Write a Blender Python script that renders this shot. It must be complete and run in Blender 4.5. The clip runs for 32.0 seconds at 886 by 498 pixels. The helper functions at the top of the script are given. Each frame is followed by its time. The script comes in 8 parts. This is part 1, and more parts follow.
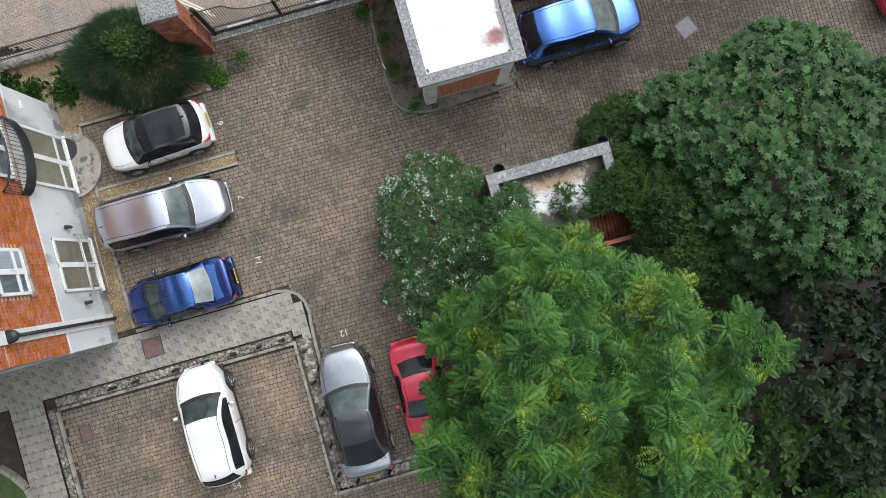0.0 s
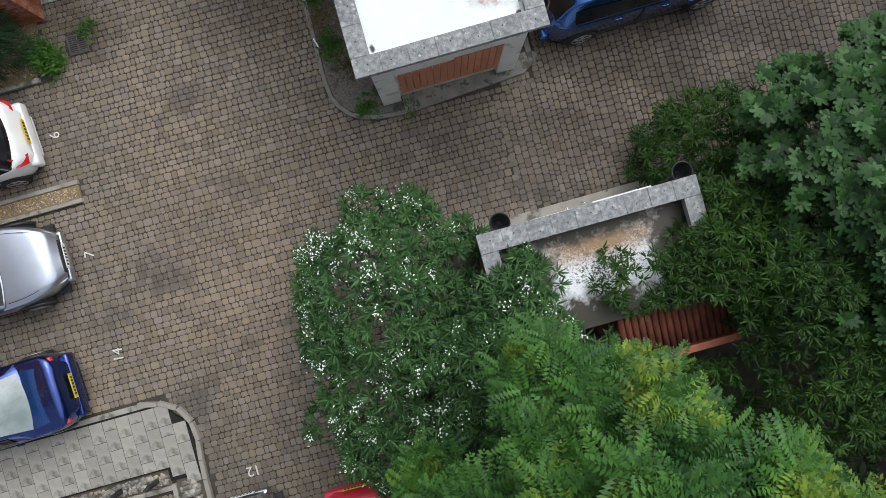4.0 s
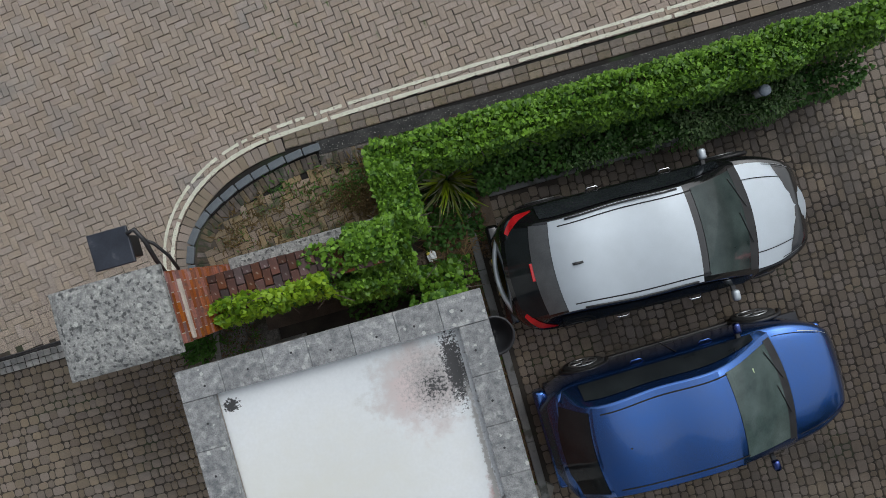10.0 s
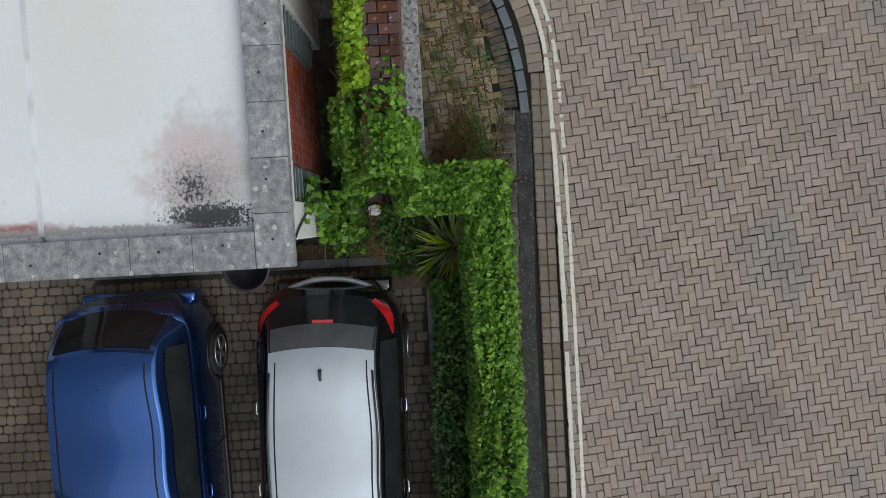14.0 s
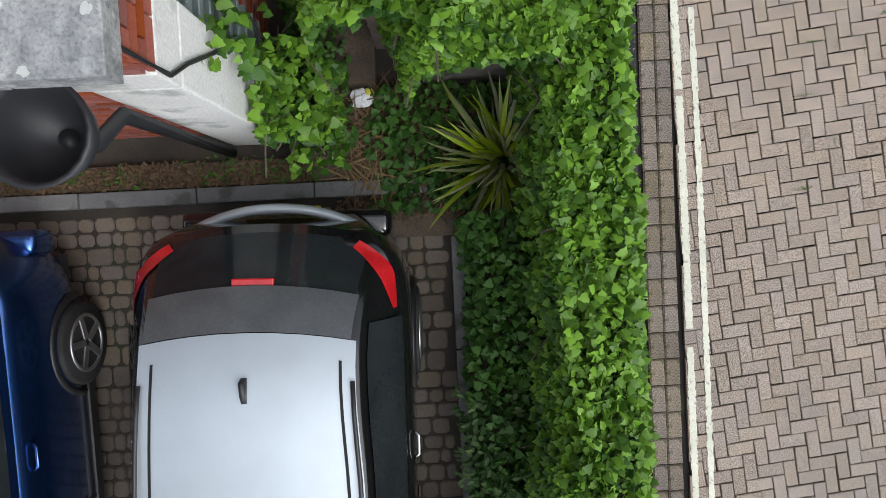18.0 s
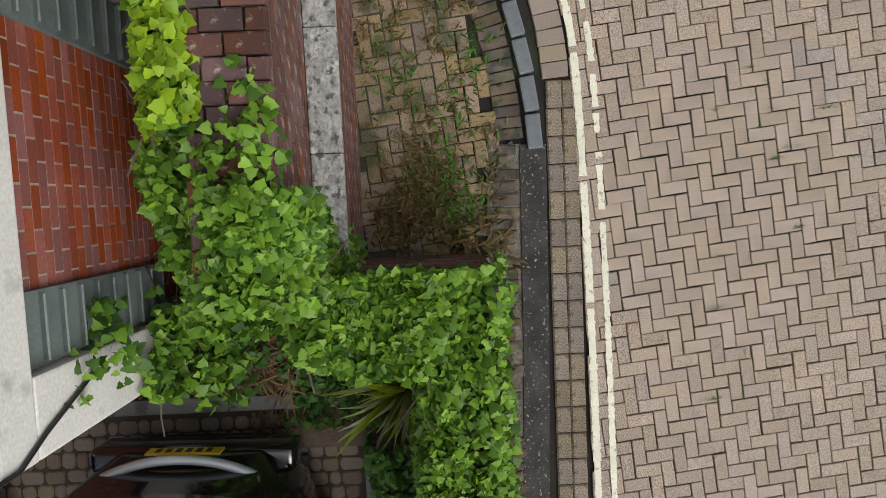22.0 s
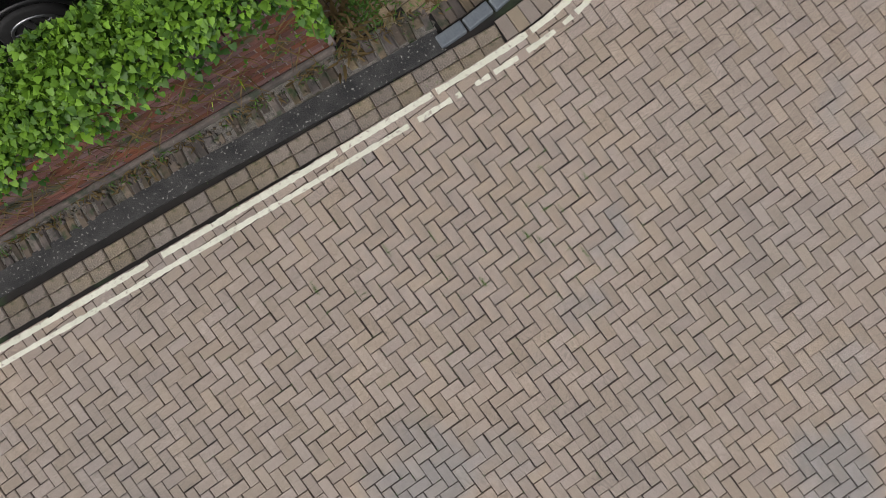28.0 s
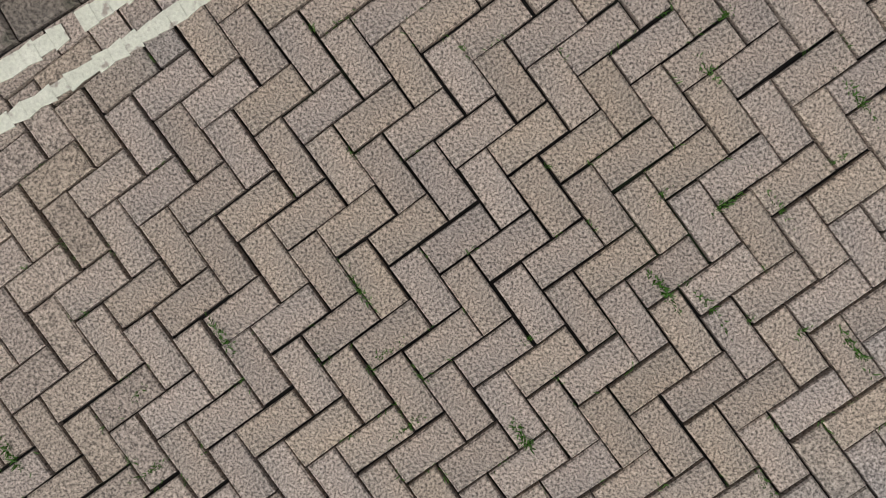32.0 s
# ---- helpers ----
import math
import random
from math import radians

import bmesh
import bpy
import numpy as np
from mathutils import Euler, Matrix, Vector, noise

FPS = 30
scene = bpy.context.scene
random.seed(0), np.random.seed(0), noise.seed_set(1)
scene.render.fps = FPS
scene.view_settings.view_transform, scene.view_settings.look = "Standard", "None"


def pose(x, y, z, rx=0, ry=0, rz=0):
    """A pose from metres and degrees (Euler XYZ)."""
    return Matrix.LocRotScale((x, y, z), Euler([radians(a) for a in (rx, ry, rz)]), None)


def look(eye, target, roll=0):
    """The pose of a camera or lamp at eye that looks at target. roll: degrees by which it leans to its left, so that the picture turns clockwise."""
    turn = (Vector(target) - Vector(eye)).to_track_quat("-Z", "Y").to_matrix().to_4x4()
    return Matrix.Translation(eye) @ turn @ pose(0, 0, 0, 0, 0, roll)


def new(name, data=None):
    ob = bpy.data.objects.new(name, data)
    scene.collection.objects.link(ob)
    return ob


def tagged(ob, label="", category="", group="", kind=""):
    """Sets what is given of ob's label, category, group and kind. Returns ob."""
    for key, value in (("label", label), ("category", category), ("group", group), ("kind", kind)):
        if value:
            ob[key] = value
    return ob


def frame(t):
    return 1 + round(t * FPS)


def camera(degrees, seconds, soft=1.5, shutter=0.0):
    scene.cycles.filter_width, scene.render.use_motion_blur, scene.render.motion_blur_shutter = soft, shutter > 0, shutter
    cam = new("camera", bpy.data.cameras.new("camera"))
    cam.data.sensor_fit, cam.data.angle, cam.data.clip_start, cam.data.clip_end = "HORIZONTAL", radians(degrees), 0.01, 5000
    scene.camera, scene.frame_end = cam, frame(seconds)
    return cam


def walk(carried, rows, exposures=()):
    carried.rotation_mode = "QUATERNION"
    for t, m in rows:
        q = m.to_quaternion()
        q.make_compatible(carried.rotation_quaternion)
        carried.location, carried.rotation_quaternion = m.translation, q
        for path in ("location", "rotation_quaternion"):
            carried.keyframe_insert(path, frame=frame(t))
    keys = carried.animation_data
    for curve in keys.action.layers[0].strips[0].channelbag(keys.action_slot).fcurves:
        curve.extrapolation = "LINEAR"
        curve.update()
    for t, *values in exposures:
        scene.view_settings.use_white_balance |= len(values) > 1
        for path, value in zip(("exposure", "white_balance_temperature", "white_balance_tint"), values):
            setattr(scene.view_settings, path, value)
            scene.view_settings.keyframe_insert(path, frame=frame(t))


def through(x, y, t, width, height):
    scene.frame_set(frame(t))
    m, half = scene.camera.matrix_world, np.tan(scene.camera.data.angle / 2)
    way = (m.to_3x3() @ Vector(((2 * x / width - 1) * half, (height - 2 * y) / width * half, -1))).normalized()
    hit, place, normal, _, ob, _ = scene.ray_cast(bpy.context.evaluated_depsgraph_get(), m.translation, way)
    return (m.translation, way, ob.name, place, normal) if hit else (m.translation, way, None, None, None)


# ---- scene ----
import itertools

cam = camera(69.70, 32.0, soft=0.7)
ROWS = [
    (0.0, 0.166, 0.130, 21.814, 1.111, -0.424, -0.734),
    (0.5, 0.320, 0.739, 20.791, 1.076, -0.415, -0.710),
    (1.0, 0.543, 1.133, 19.512, 0.764, -0.303, -0.641),
    (1.5, 0.757, 1.289, 18.222, 0.508, -0.267, -0.617),
    (2.0, 0.824, 1.338, 16.843, 0.507, -0.392, -0.531),
    (2.5, 0.951, 1.398, 15.432, 0.467, -0.217, -0.542),
    (4.5, 1.136, 3.305, 13.533, -0.809, 0.471, -0.679),
    (5.0, 1.110, 4.226, 13.681, -1.194, 0.470, -0.626),
    (5.5, 1.131, 4.780, 13.731, -1.188, 0.420, -0.527),
    (6.0, 1.171, 4.997, 13.077, -1.113, 0.369, -0.462),
    (6.5, 1.171, 5.124, 11.872, -0.962, 0.523, -0.448),
    (7.0, 1.215, 5.464, 11.336, -1.182, 0.675, -0.478),
    (7.5, 1.312, 6.032, 11.212, -1.320, 0.688, -0.438),
    (8.0, 1.357, 6.793, 11.216, -1.206, 0.709, -0.258),
    (8.5, 1.410, 7.770, 11.282, -1.089, 0.824, -0.137),
    (9.0, 1.454, 8.817, 11.372, -0.831, 0.802, -0.231),
    (9.5, 1.517, 9.649, 10.941, -0.761, 0.832, -0.398),
    (10.0, 1.570, 10.351, 9.743, -0.884, 0.888, -0.641),
    (10.5, 1.471, 10.784, 8.711, -1.066, 0.706, -0.693),
    (11.0, 1.191, 10.890, 8.443, -1.066, 0.641, -0.691),
    (11.5, 1.084, 10.869, 8.422, -0.788, 0.738, 7.059),
    (12.0, 1.048, 10.866, 8.489, -0.767, 0.389, 30.604),
    (12.5, 1.041, 10.890, 8.580, -1.221, 0.033, 54.320),
    (13.0, 1.062, 10.908, 8.615, -1.813, -0.182, 77.913),
    (13.5, 1.079, 10.947, 8.649, -2.577, -0.091, 100.390),
    (14.0, 1.196, 10.971, 8.644, -2.620, -0.330, 101.935),
    (14.5, 1.574, 11.069, 8.615, -2.170, -0.387, 101.839),
    (15.0, 1.725, 11.114, 8.166, -2.476, -0.632, 101.927),
    (15.5, 1.831, 11.105, 6.868, -2.375, -1.439, 101.422),
    (17.5, 1.983, 11.006, 5.081, -2.534, -1.014, 102.238),
    (18.0, 2.046, 10.836, 5.035, -2.543, -0.787, 102.213),
    (18.5, 2.015, 10.745, 4.989, -2.562, -0.956, 102.253),
    (19.0, 1.661, 10.630, 4.960, -2.909, -0.992, 102.313),
    (19.5, 1.179, 10.512, 4.967, -3.358, -1.102, 102.355),
    (20.0, 0.916, 10.203, 4.939, -3.476, -1.519, 102.181),
    (20.5, 0.751, 9.862, 4.919, -3.677, -1.613, 102.297),
    (21.0, 0.585, 9.961, 4.931, -3.751, -1.395, 102.291),
    (21.5, 0.373, 10.427, 4.977, -3.893, -0.810, 102.256),
    (22.0, 0.114, 11.138, 4.997, -4.237, -0.545, 102.409),
    (22.5, -0.143, 12.163, 5.041, -3.957, 0.555, 102.377),
    (23.0, -0.227, 12.982, 5.074, -2.534, 1.235, 109.364),
    (23.5, -0.333, 13.308, 5.099, -2.223, 2.026, 133.302),
    (24.0, -0.360, 13.393, 5.111, -1.708, 2.021, 157.172),
    (24.5, -0.354, 13.413, 5.112, -1.528, 1.718, 165.714),
    (26.5, -0.354, 13.390, 4.600, -1.917, 1.970, 165.526),
    (27.0, -0.324, 13.452, 5.278, -1.682, 1.935, 165.531),
    (27.5, -0.244, 13.545, 5.896, -0.873, 1.641, 165.554),
    (28.0, -0.203, 13.590, 5.711, -0.442, 1.638, 165.609),
    (28.5, -0.188, 13.540, 4.686, -0.460, 1.610, 165.617),
    (29.0, -0.222, 13.477, 3.638, -0.940, 1.747, 165.511),
    (29.5, -0.281, 13.389, 3.468, -1.580, 1.615, 165.251),
    (30.0, -0.295, 13.435, 3.270, -0.755, 2.048, 165.258),
    (30.5, -0.322, 13.401, 2.710, -1.062, 2.643, 165.283),
    (31.0, -0.324, 13.371, 2.332, -1.339, 2.716, 165.367),
    (31.5, -0.316, 13.376, 2.013, -1.149, 2.763, 165.407),
    (32.0, -0.318, 13.372, 1.802, -1.429, 2.754, 165.451),
]
walk(cam, [(t, pose(*row)) for t, *row in ROWS], [
    (0.0, 0.32, 6150, 8), (2.5, 0.22, 6150, 8), (4.5, 0.05, 6050, 8), (6.0, -0.3, 5900, 7), (7.0, -0.45, 5900, 7), (9.0, -0.65, 5900, 7), (10.0, -0.5, 6100, 7), (11.0, -0.28, 6180, 6), (12.0, -0.33, 6150, 6), (13.0, -0.58, 6100, 7), (14.0, -0.52, 6100, 7), (15.5, -0.25, 6200, 9), (17.5, 0.15, 6150, 9), (19.0, 0.28, 6100, 9), (20.0, 0.36, 6200, 9), (21.0, -0.02, 6250, 9), (22.0, 0.05, 6650, 10), (24.5, -0.3, 6600, 12), (28.0, -0.1, 6400, 12), (32.0, -0.25, 6350, 10)])

# ---- light: a bright overcast sky ----
world = bpy.data.worlds.new("overcast_sky")
scene.world = world
world.use_nodes = True
wn = world.node_tree
sky = wn.nodes.new("ShaderNodeTexSky")
sky.sky_type, sky.sun_disc, sky.sun_elevation, sky.sun_rotation = "NISHITA", False, radians(50), radians(30)
sky.air_density, sky.dust_density, sky.ozone_density = 1.0, 6.0, 1.0
soften = wn.nodes.new("ShaderNodeHueSaturation")
soften.inputs["Saturation"].default_value = 0.3
wn.links.new(sky.outputs[0], soften.inputs["Color"])
wn.links.new(soften.outputs[0], wn.nodes["Background"].inputs[0])
wn.nodes["Background"].inputs[1].default_value = 0.15
sun_data = bpy.data.lights.new("sun", "SUN")
sun_data.energy, sun_data.angle, sun_data.color = 1.0, radians(110), (1.0, 0.97, 0.93)
sun = new("sun", sun_data)
sun.matrix_world = look((14, 24, 30), (0, 0, 0))
scene.view_settings.exposure = 0.0

# ---- the yard's own axes: u along the bays, v across, turned 15 degrees ----
A0 = radians(15.0)
CU, SU = math.cos(A0), math.sin(A0)


def xy(u, v):
    return (u * CU - v * SU, u * SU + v * CU)


def at(u, v, z=0.0, turn=0.0):
    """A pose at yard place u, v, turned by some degrees from the yard's axes."""
    x, y = xy(u, v)
    return pose(x, y, z, 0, 0, 15.0 + turn)


YARD = pose(0, 0, 0, 0, 0, 15.0)


# ---- materials ----
def surf(name, c1, c2, scale=6.0, rough=0.8, bump=0.25, metal=0.0, fine=60.0, c3=None, spots=0.0, spot_scale=14.0,
         island=0.0, objrand=0.0, coat=0.0, stretch=(1, 1, 1), trans=0.0, spec=0.5, bump_dist=0.004, speckle=0.0, grit=0.28, lichen=0.0):
    """A worn surface: two colours mixed by broad noise, fine grain, spots of c3, each island or object a little different."""
    m = bpy.data.materials.new(name)
    m.use_nodes = True
    n, l = m.node_tree.nodes, m.node_tree.links
    b = n["Principled BSDF"]
    b.inputs["Roughness"].default_value = rough
    b.inputs["Metallic"].default_value = metal
    b.inputs["Coat Weight"].default_value = coat
    b.inputs["Coat Roughness"].default_value = 0.06
    b.inputs["Specular IOR Level"].default_value = spec
    if trans:
        b.inputs["Transmission Weight"].default_value = trans
    co = n.new("ShaderNodeTexCoord")
    mp = n.new("ShaderNodeMapping")
    mp.inputs["Scale"].default_value = stretch
    l.new(co.outputs["Object"], mp.inputs["Vector"])

    def noise_at(s, detail):
        t = n.new("ShaderNodeTexNoise")
        t.inputs["Scale"].default_value, t.inputs["Detail"].default_value = s, detail
        l.new(mp.outputs[0], t.inputs["Vector"])
        return t.outputs["Fac"]

    def ramp(fac, lo, hi):
        r = n.new("ShaderNodeMapRange")
        r.inputs["From Min"].default_value, r.inputs["From Max"].default_value = lo, hi
        l.new(fac, r.inputs["Value"])
        return r.outputs[0]

    def mix(fac, a, c, mode="MIX"):
        x = n.new("ShaderNodeMix")
        x.data_type, x.blend_type = "RGBA", mode
        for sock, val in ((x.inputs[0], fac), (x.inputs[6], a), (x.inputs[7], c)):
            if isinstance(val, (int, float)):
                sock.default_value = val
            elif isinstance(val, tuple):
                sock.default_value = (*val, 1)
            else:
                l.new(val, sock)
        return x.outputs[2]

    broad, grain = noise_at(scale, 4.0), noise_at(fine, 3.0)
    col = mix(ramp(broad, 0.32, 0.68), c1, c2)
    if c3 and spots:
        patch = noise_at(spot_scale, 5.0)
        col = mix(ramp(patch, 0.66 - 0.3 * spots, 0.74 - 0.24 * spots), col, c3)
    if island or objrand:
        if island:
            src = n.new("ShaderNodeNewGeometry").outputs["Random Per Island"]
        else:
            src = n.new("ShaderNodeObjectInfo").outputs["Random"]
        k = island or objrand
        hs = n.new("ShaderNodeHueSaturation")
        r = n.new("ShaderNodeMapRange")
        r.inputs["To Min"].default_value, r.inputs["To Max"].default_value = 1 - k, 1 + k
        l.new(src, r.inputs["Value"])
        l.new(r.outputs[0], hs.inputs["Value"])
        w = n.new("ShaderNodeTexWhiteNoise")
        w.noise_dimensions = "1D"
        l.new(src, w.inputs["W"])
        r2 = n.new("ShaderNodeMapRange")
        r2.inputs["To Min"].default_value, r2.inputs["To Max"].default_value = 0.5 - 0.05 * k, 0.5 + 0.05 * k
        l.new(w.outputs[0], r2.inputs["Value"])
        l.new(r2.outputs[0], hs.inputs["Hue"])
        r3 = n.new("ShaderNodeMapRange")
        r3.inputs["To Min"].default_value, r3.inputs["To Max"].default_value = 1 - 1.2 * k, 1 + 1.2 * k
        l.new(w.outputs[0], r3.inputs["Value"])
        l.new(r3.outputs[0], hs.inputs["Saturation"])
        l.new(col, hs.inputs["Color"])
        col = hs.outputs[0]
    gr = n.new("ShaderNodeMapRange")
    if grit >= .6:
        gr.inputs["From Min"].default_value, gr.inputs["From Max"].default_value = .26, .74
    gr.inputs["To Min"].default_value, gr.inputs["To Max"].default_value = 1 - grit, 1 + grit
    l.new(grain, gr.inputs["Value"])
    col = mix(1.0, col, gr.outputs[0], "MULTIPLY")
    if speckle:
        dots = ramp(noise_at(fine * 1.4, 3.0), 0.52, 0.60)
        col = mix(dots, col, mix(1.0, col, (1 - speckle,) * 3, "MULTIPLY"))
    if lichen:
        vo = n.new("ShaderNodeTexVoronoi")
        vo.voronoi_dimensions = "2D"
        vo.inputs["Scale"].default_value = 6.0
        wob = n.new("ShaderNodeVectorMath")
        wob.operation = "MULTIPLY_ADD"
        wn_ = n.new("ShaderNodeTexNoise")
        wn_.inputs["Scale"].default_value = 40.0
        l.new(mp.outputs[0], wn_.inputs["Vector"])
        l.new(wn_.outputs["Color"], wob.inputs[0])
        wob.inputs[1].default_value = (0.03, 0.03, 0.03)
        l.new(mp.outputs[0], wob.inputs[2])
        l.new(wob.outputs[0], vo.inputs["Vector"])
        sep = n.new("ShaderNodeSeparateColor")
        l.new(vo.outputs["Color"], sep.inputs[0])
        size = n.new("ShaderNodeMapRange")
        size.inputs["From Min"].default_value, size.inputs["From Max"].default_value = 0.62, 1.0
        size.inputs["To Min"].default_value, size.inputs["To Max"].default_value = 0.0, 0.14
        l.new(sep.outputs[0], size.inputs["Value"])
        less = n.new("ShaderNodeMath")
        less.operation = "LESS_THAN"
        l.new(vo.outputs["Distance"], less.inputs[0])
        l.new(size.outputs[0], less.inputs[1])
        amt = n.new("ShaderNodeMath")
        amt.operation = "MULTIPLY"
        l.new(less.outputs[0], amt.inputs[0])
        amt.inputs[1].default_value = lichen
        col = mix(amt.outputs[0], col, (0.60, 0.61, 0.58))
    l.new(col, b.inputs["Base Color"])
    if bump:
        bp = n.new("ShaderNodeBump")
        bp.inputs["Strength"].default_value, bp.inputs["Distance"].default_value = bump, bump_dist
        l.new(grain, bp.inputs["Height"])
        l.new(bp.outputs[0], b.inputs["Normal"])
    return m


def leafy(name, dark, light, rough=0.5, scale=3.0, hue=0.02, through=0.25, spread=0.45, young=None):
    """Leaves: each leaf its own shade between two greens, some light passing through."""
    m = bpy.data.materials.new(name)
    m.use_nodes = True
    n, l = m.node_tree.nodes, m.node_tree.links
    b = n["Principled BSDF"]
    b.inputs["Roughness"].default_value = rough
    b.inputs["Specular IOR Level"].default_value = 0.22
    g = n.new("ShaderNodeNewGeometry")
    w = n.new("ShaderNodeTexNoise")
    w.inputs["Scale"].default_value = scale
    co = n.new("ShaderNodeTexCoord")
    l.new(co.outputs["Object"], w.inputs["Vector"])
    a = n.new("ShaderNodeMath")
    a.operation = "MULTIPLY_ADD"
    l.new(g.outputs["Random Per Island"], a.inputs[0])
    a.inputs[1].default_value = spread
    mr = n.new("ShaderNodeMapRange")
    mr.inputs["From Min"].default_value, mr.inputs["From Max"].default_value = 0.3, 0.7
    mr.inputs["To Max"].default_value = 1 - spread
    l.new(w.outputs["Fac"], mr.inputs["Value"])
    l.new(mr.outputs[0], a.inputs[2])
    x = n.new("ShaderNodeMix")
    x.data_type = "RGBA"
    x.inputs[6].default_value, x.inputs[7].default_value = (*dark, 1), (*light, 1)
    l.new(a.outputs[0], x.inputs[0])
    out = x.outputs[2]
    if young:
        w2 = n.new("ShaderNodeTexNoise")
        w2.inputs["Scale"].default_value = 0.9
        l.new(co.outputs["Object"], w2.inputs["Vector"])
        m2 = n.new("ShaderNodeMapRange")
        m2.inputs["From Min"].default_value, m2.inputs["From Max"].default_value, m2.inputs["To Max"].default_value = 0.54, 0.68, 0.8
        l.new(w2.outputs["Fac"], m2.inputs["Value"])
        f2 = n.new("ShaderNodeMath")
        f2.operation = "MULTIPLY"
        l.new(m2.outputs[0], f2.inputs[0])
        l.new(g.outputs["Random Per Island"], f2.inputs[1])
        y = n.new("ShaderNodeMix")
        y.data_type = "RGBA"
        y.inputs[7].default_value = (*young, 1)
        l.new(out, y.inputs[6])
        l.new(f2.outputs[0], y.inputs[0])
        out = y.outputs[2]
    l.new(out, b.inputs["Base Color"])
    tr = n.new("ShaderNodeBsdfTranslucent")
    l.new(out, tr.inputs["Color"])
    ms = n.new("ShaderNodeMixShader")
    ms.inputs[0].default_value = through
    l.new(b.outputs[0], ms.inputs[1])
    l.new(tr.outputs[0], ms.inputs[2])
    l.new(ms.outputs[0], n["Material Output"].inputs[0])
    return m


def plain(name, c, rough=0.5, metal=0.0, coat=0.0, spec=0.5, trans=0.0, alpha=1.0):
    m = bpy.data.materials.new(name)
    m.use_nodes = True
    b = m.node_tree.nodes["Principled BSDF"]
    b.inputs["Base Color"].default_value = (*c, 1)
    b.inputs["Roughness"].default_value, b.inputs["Metallic"].default_value = rough, metal
    b.inputs["Coat Weight"].default_value, b.inputs["Coat Roughness"].default_value = coat, 0.04
    b.inputs["Specular IOR Level"].default_value = spec
    b.inputs["Transmission Weight"].default_value = trans
    b.inputs["Alpha"].default_value = alpha
    return m


def paint(name, c, metal=0.0, rough=0.35):
    """Car paint: a clear coat over faintly uneven colour, with road dust."""
    d = 0.15 if max(c) > 0.05 else 0.015
    dust = tuple((1 - d) * k + d * 0.16 for k in c)
    m = surf(name, c, dust, scale=2.2, rough=rough, bump=0.0, metal=metal, fine=220.0, coat=0.9, grit=.12)
    return m


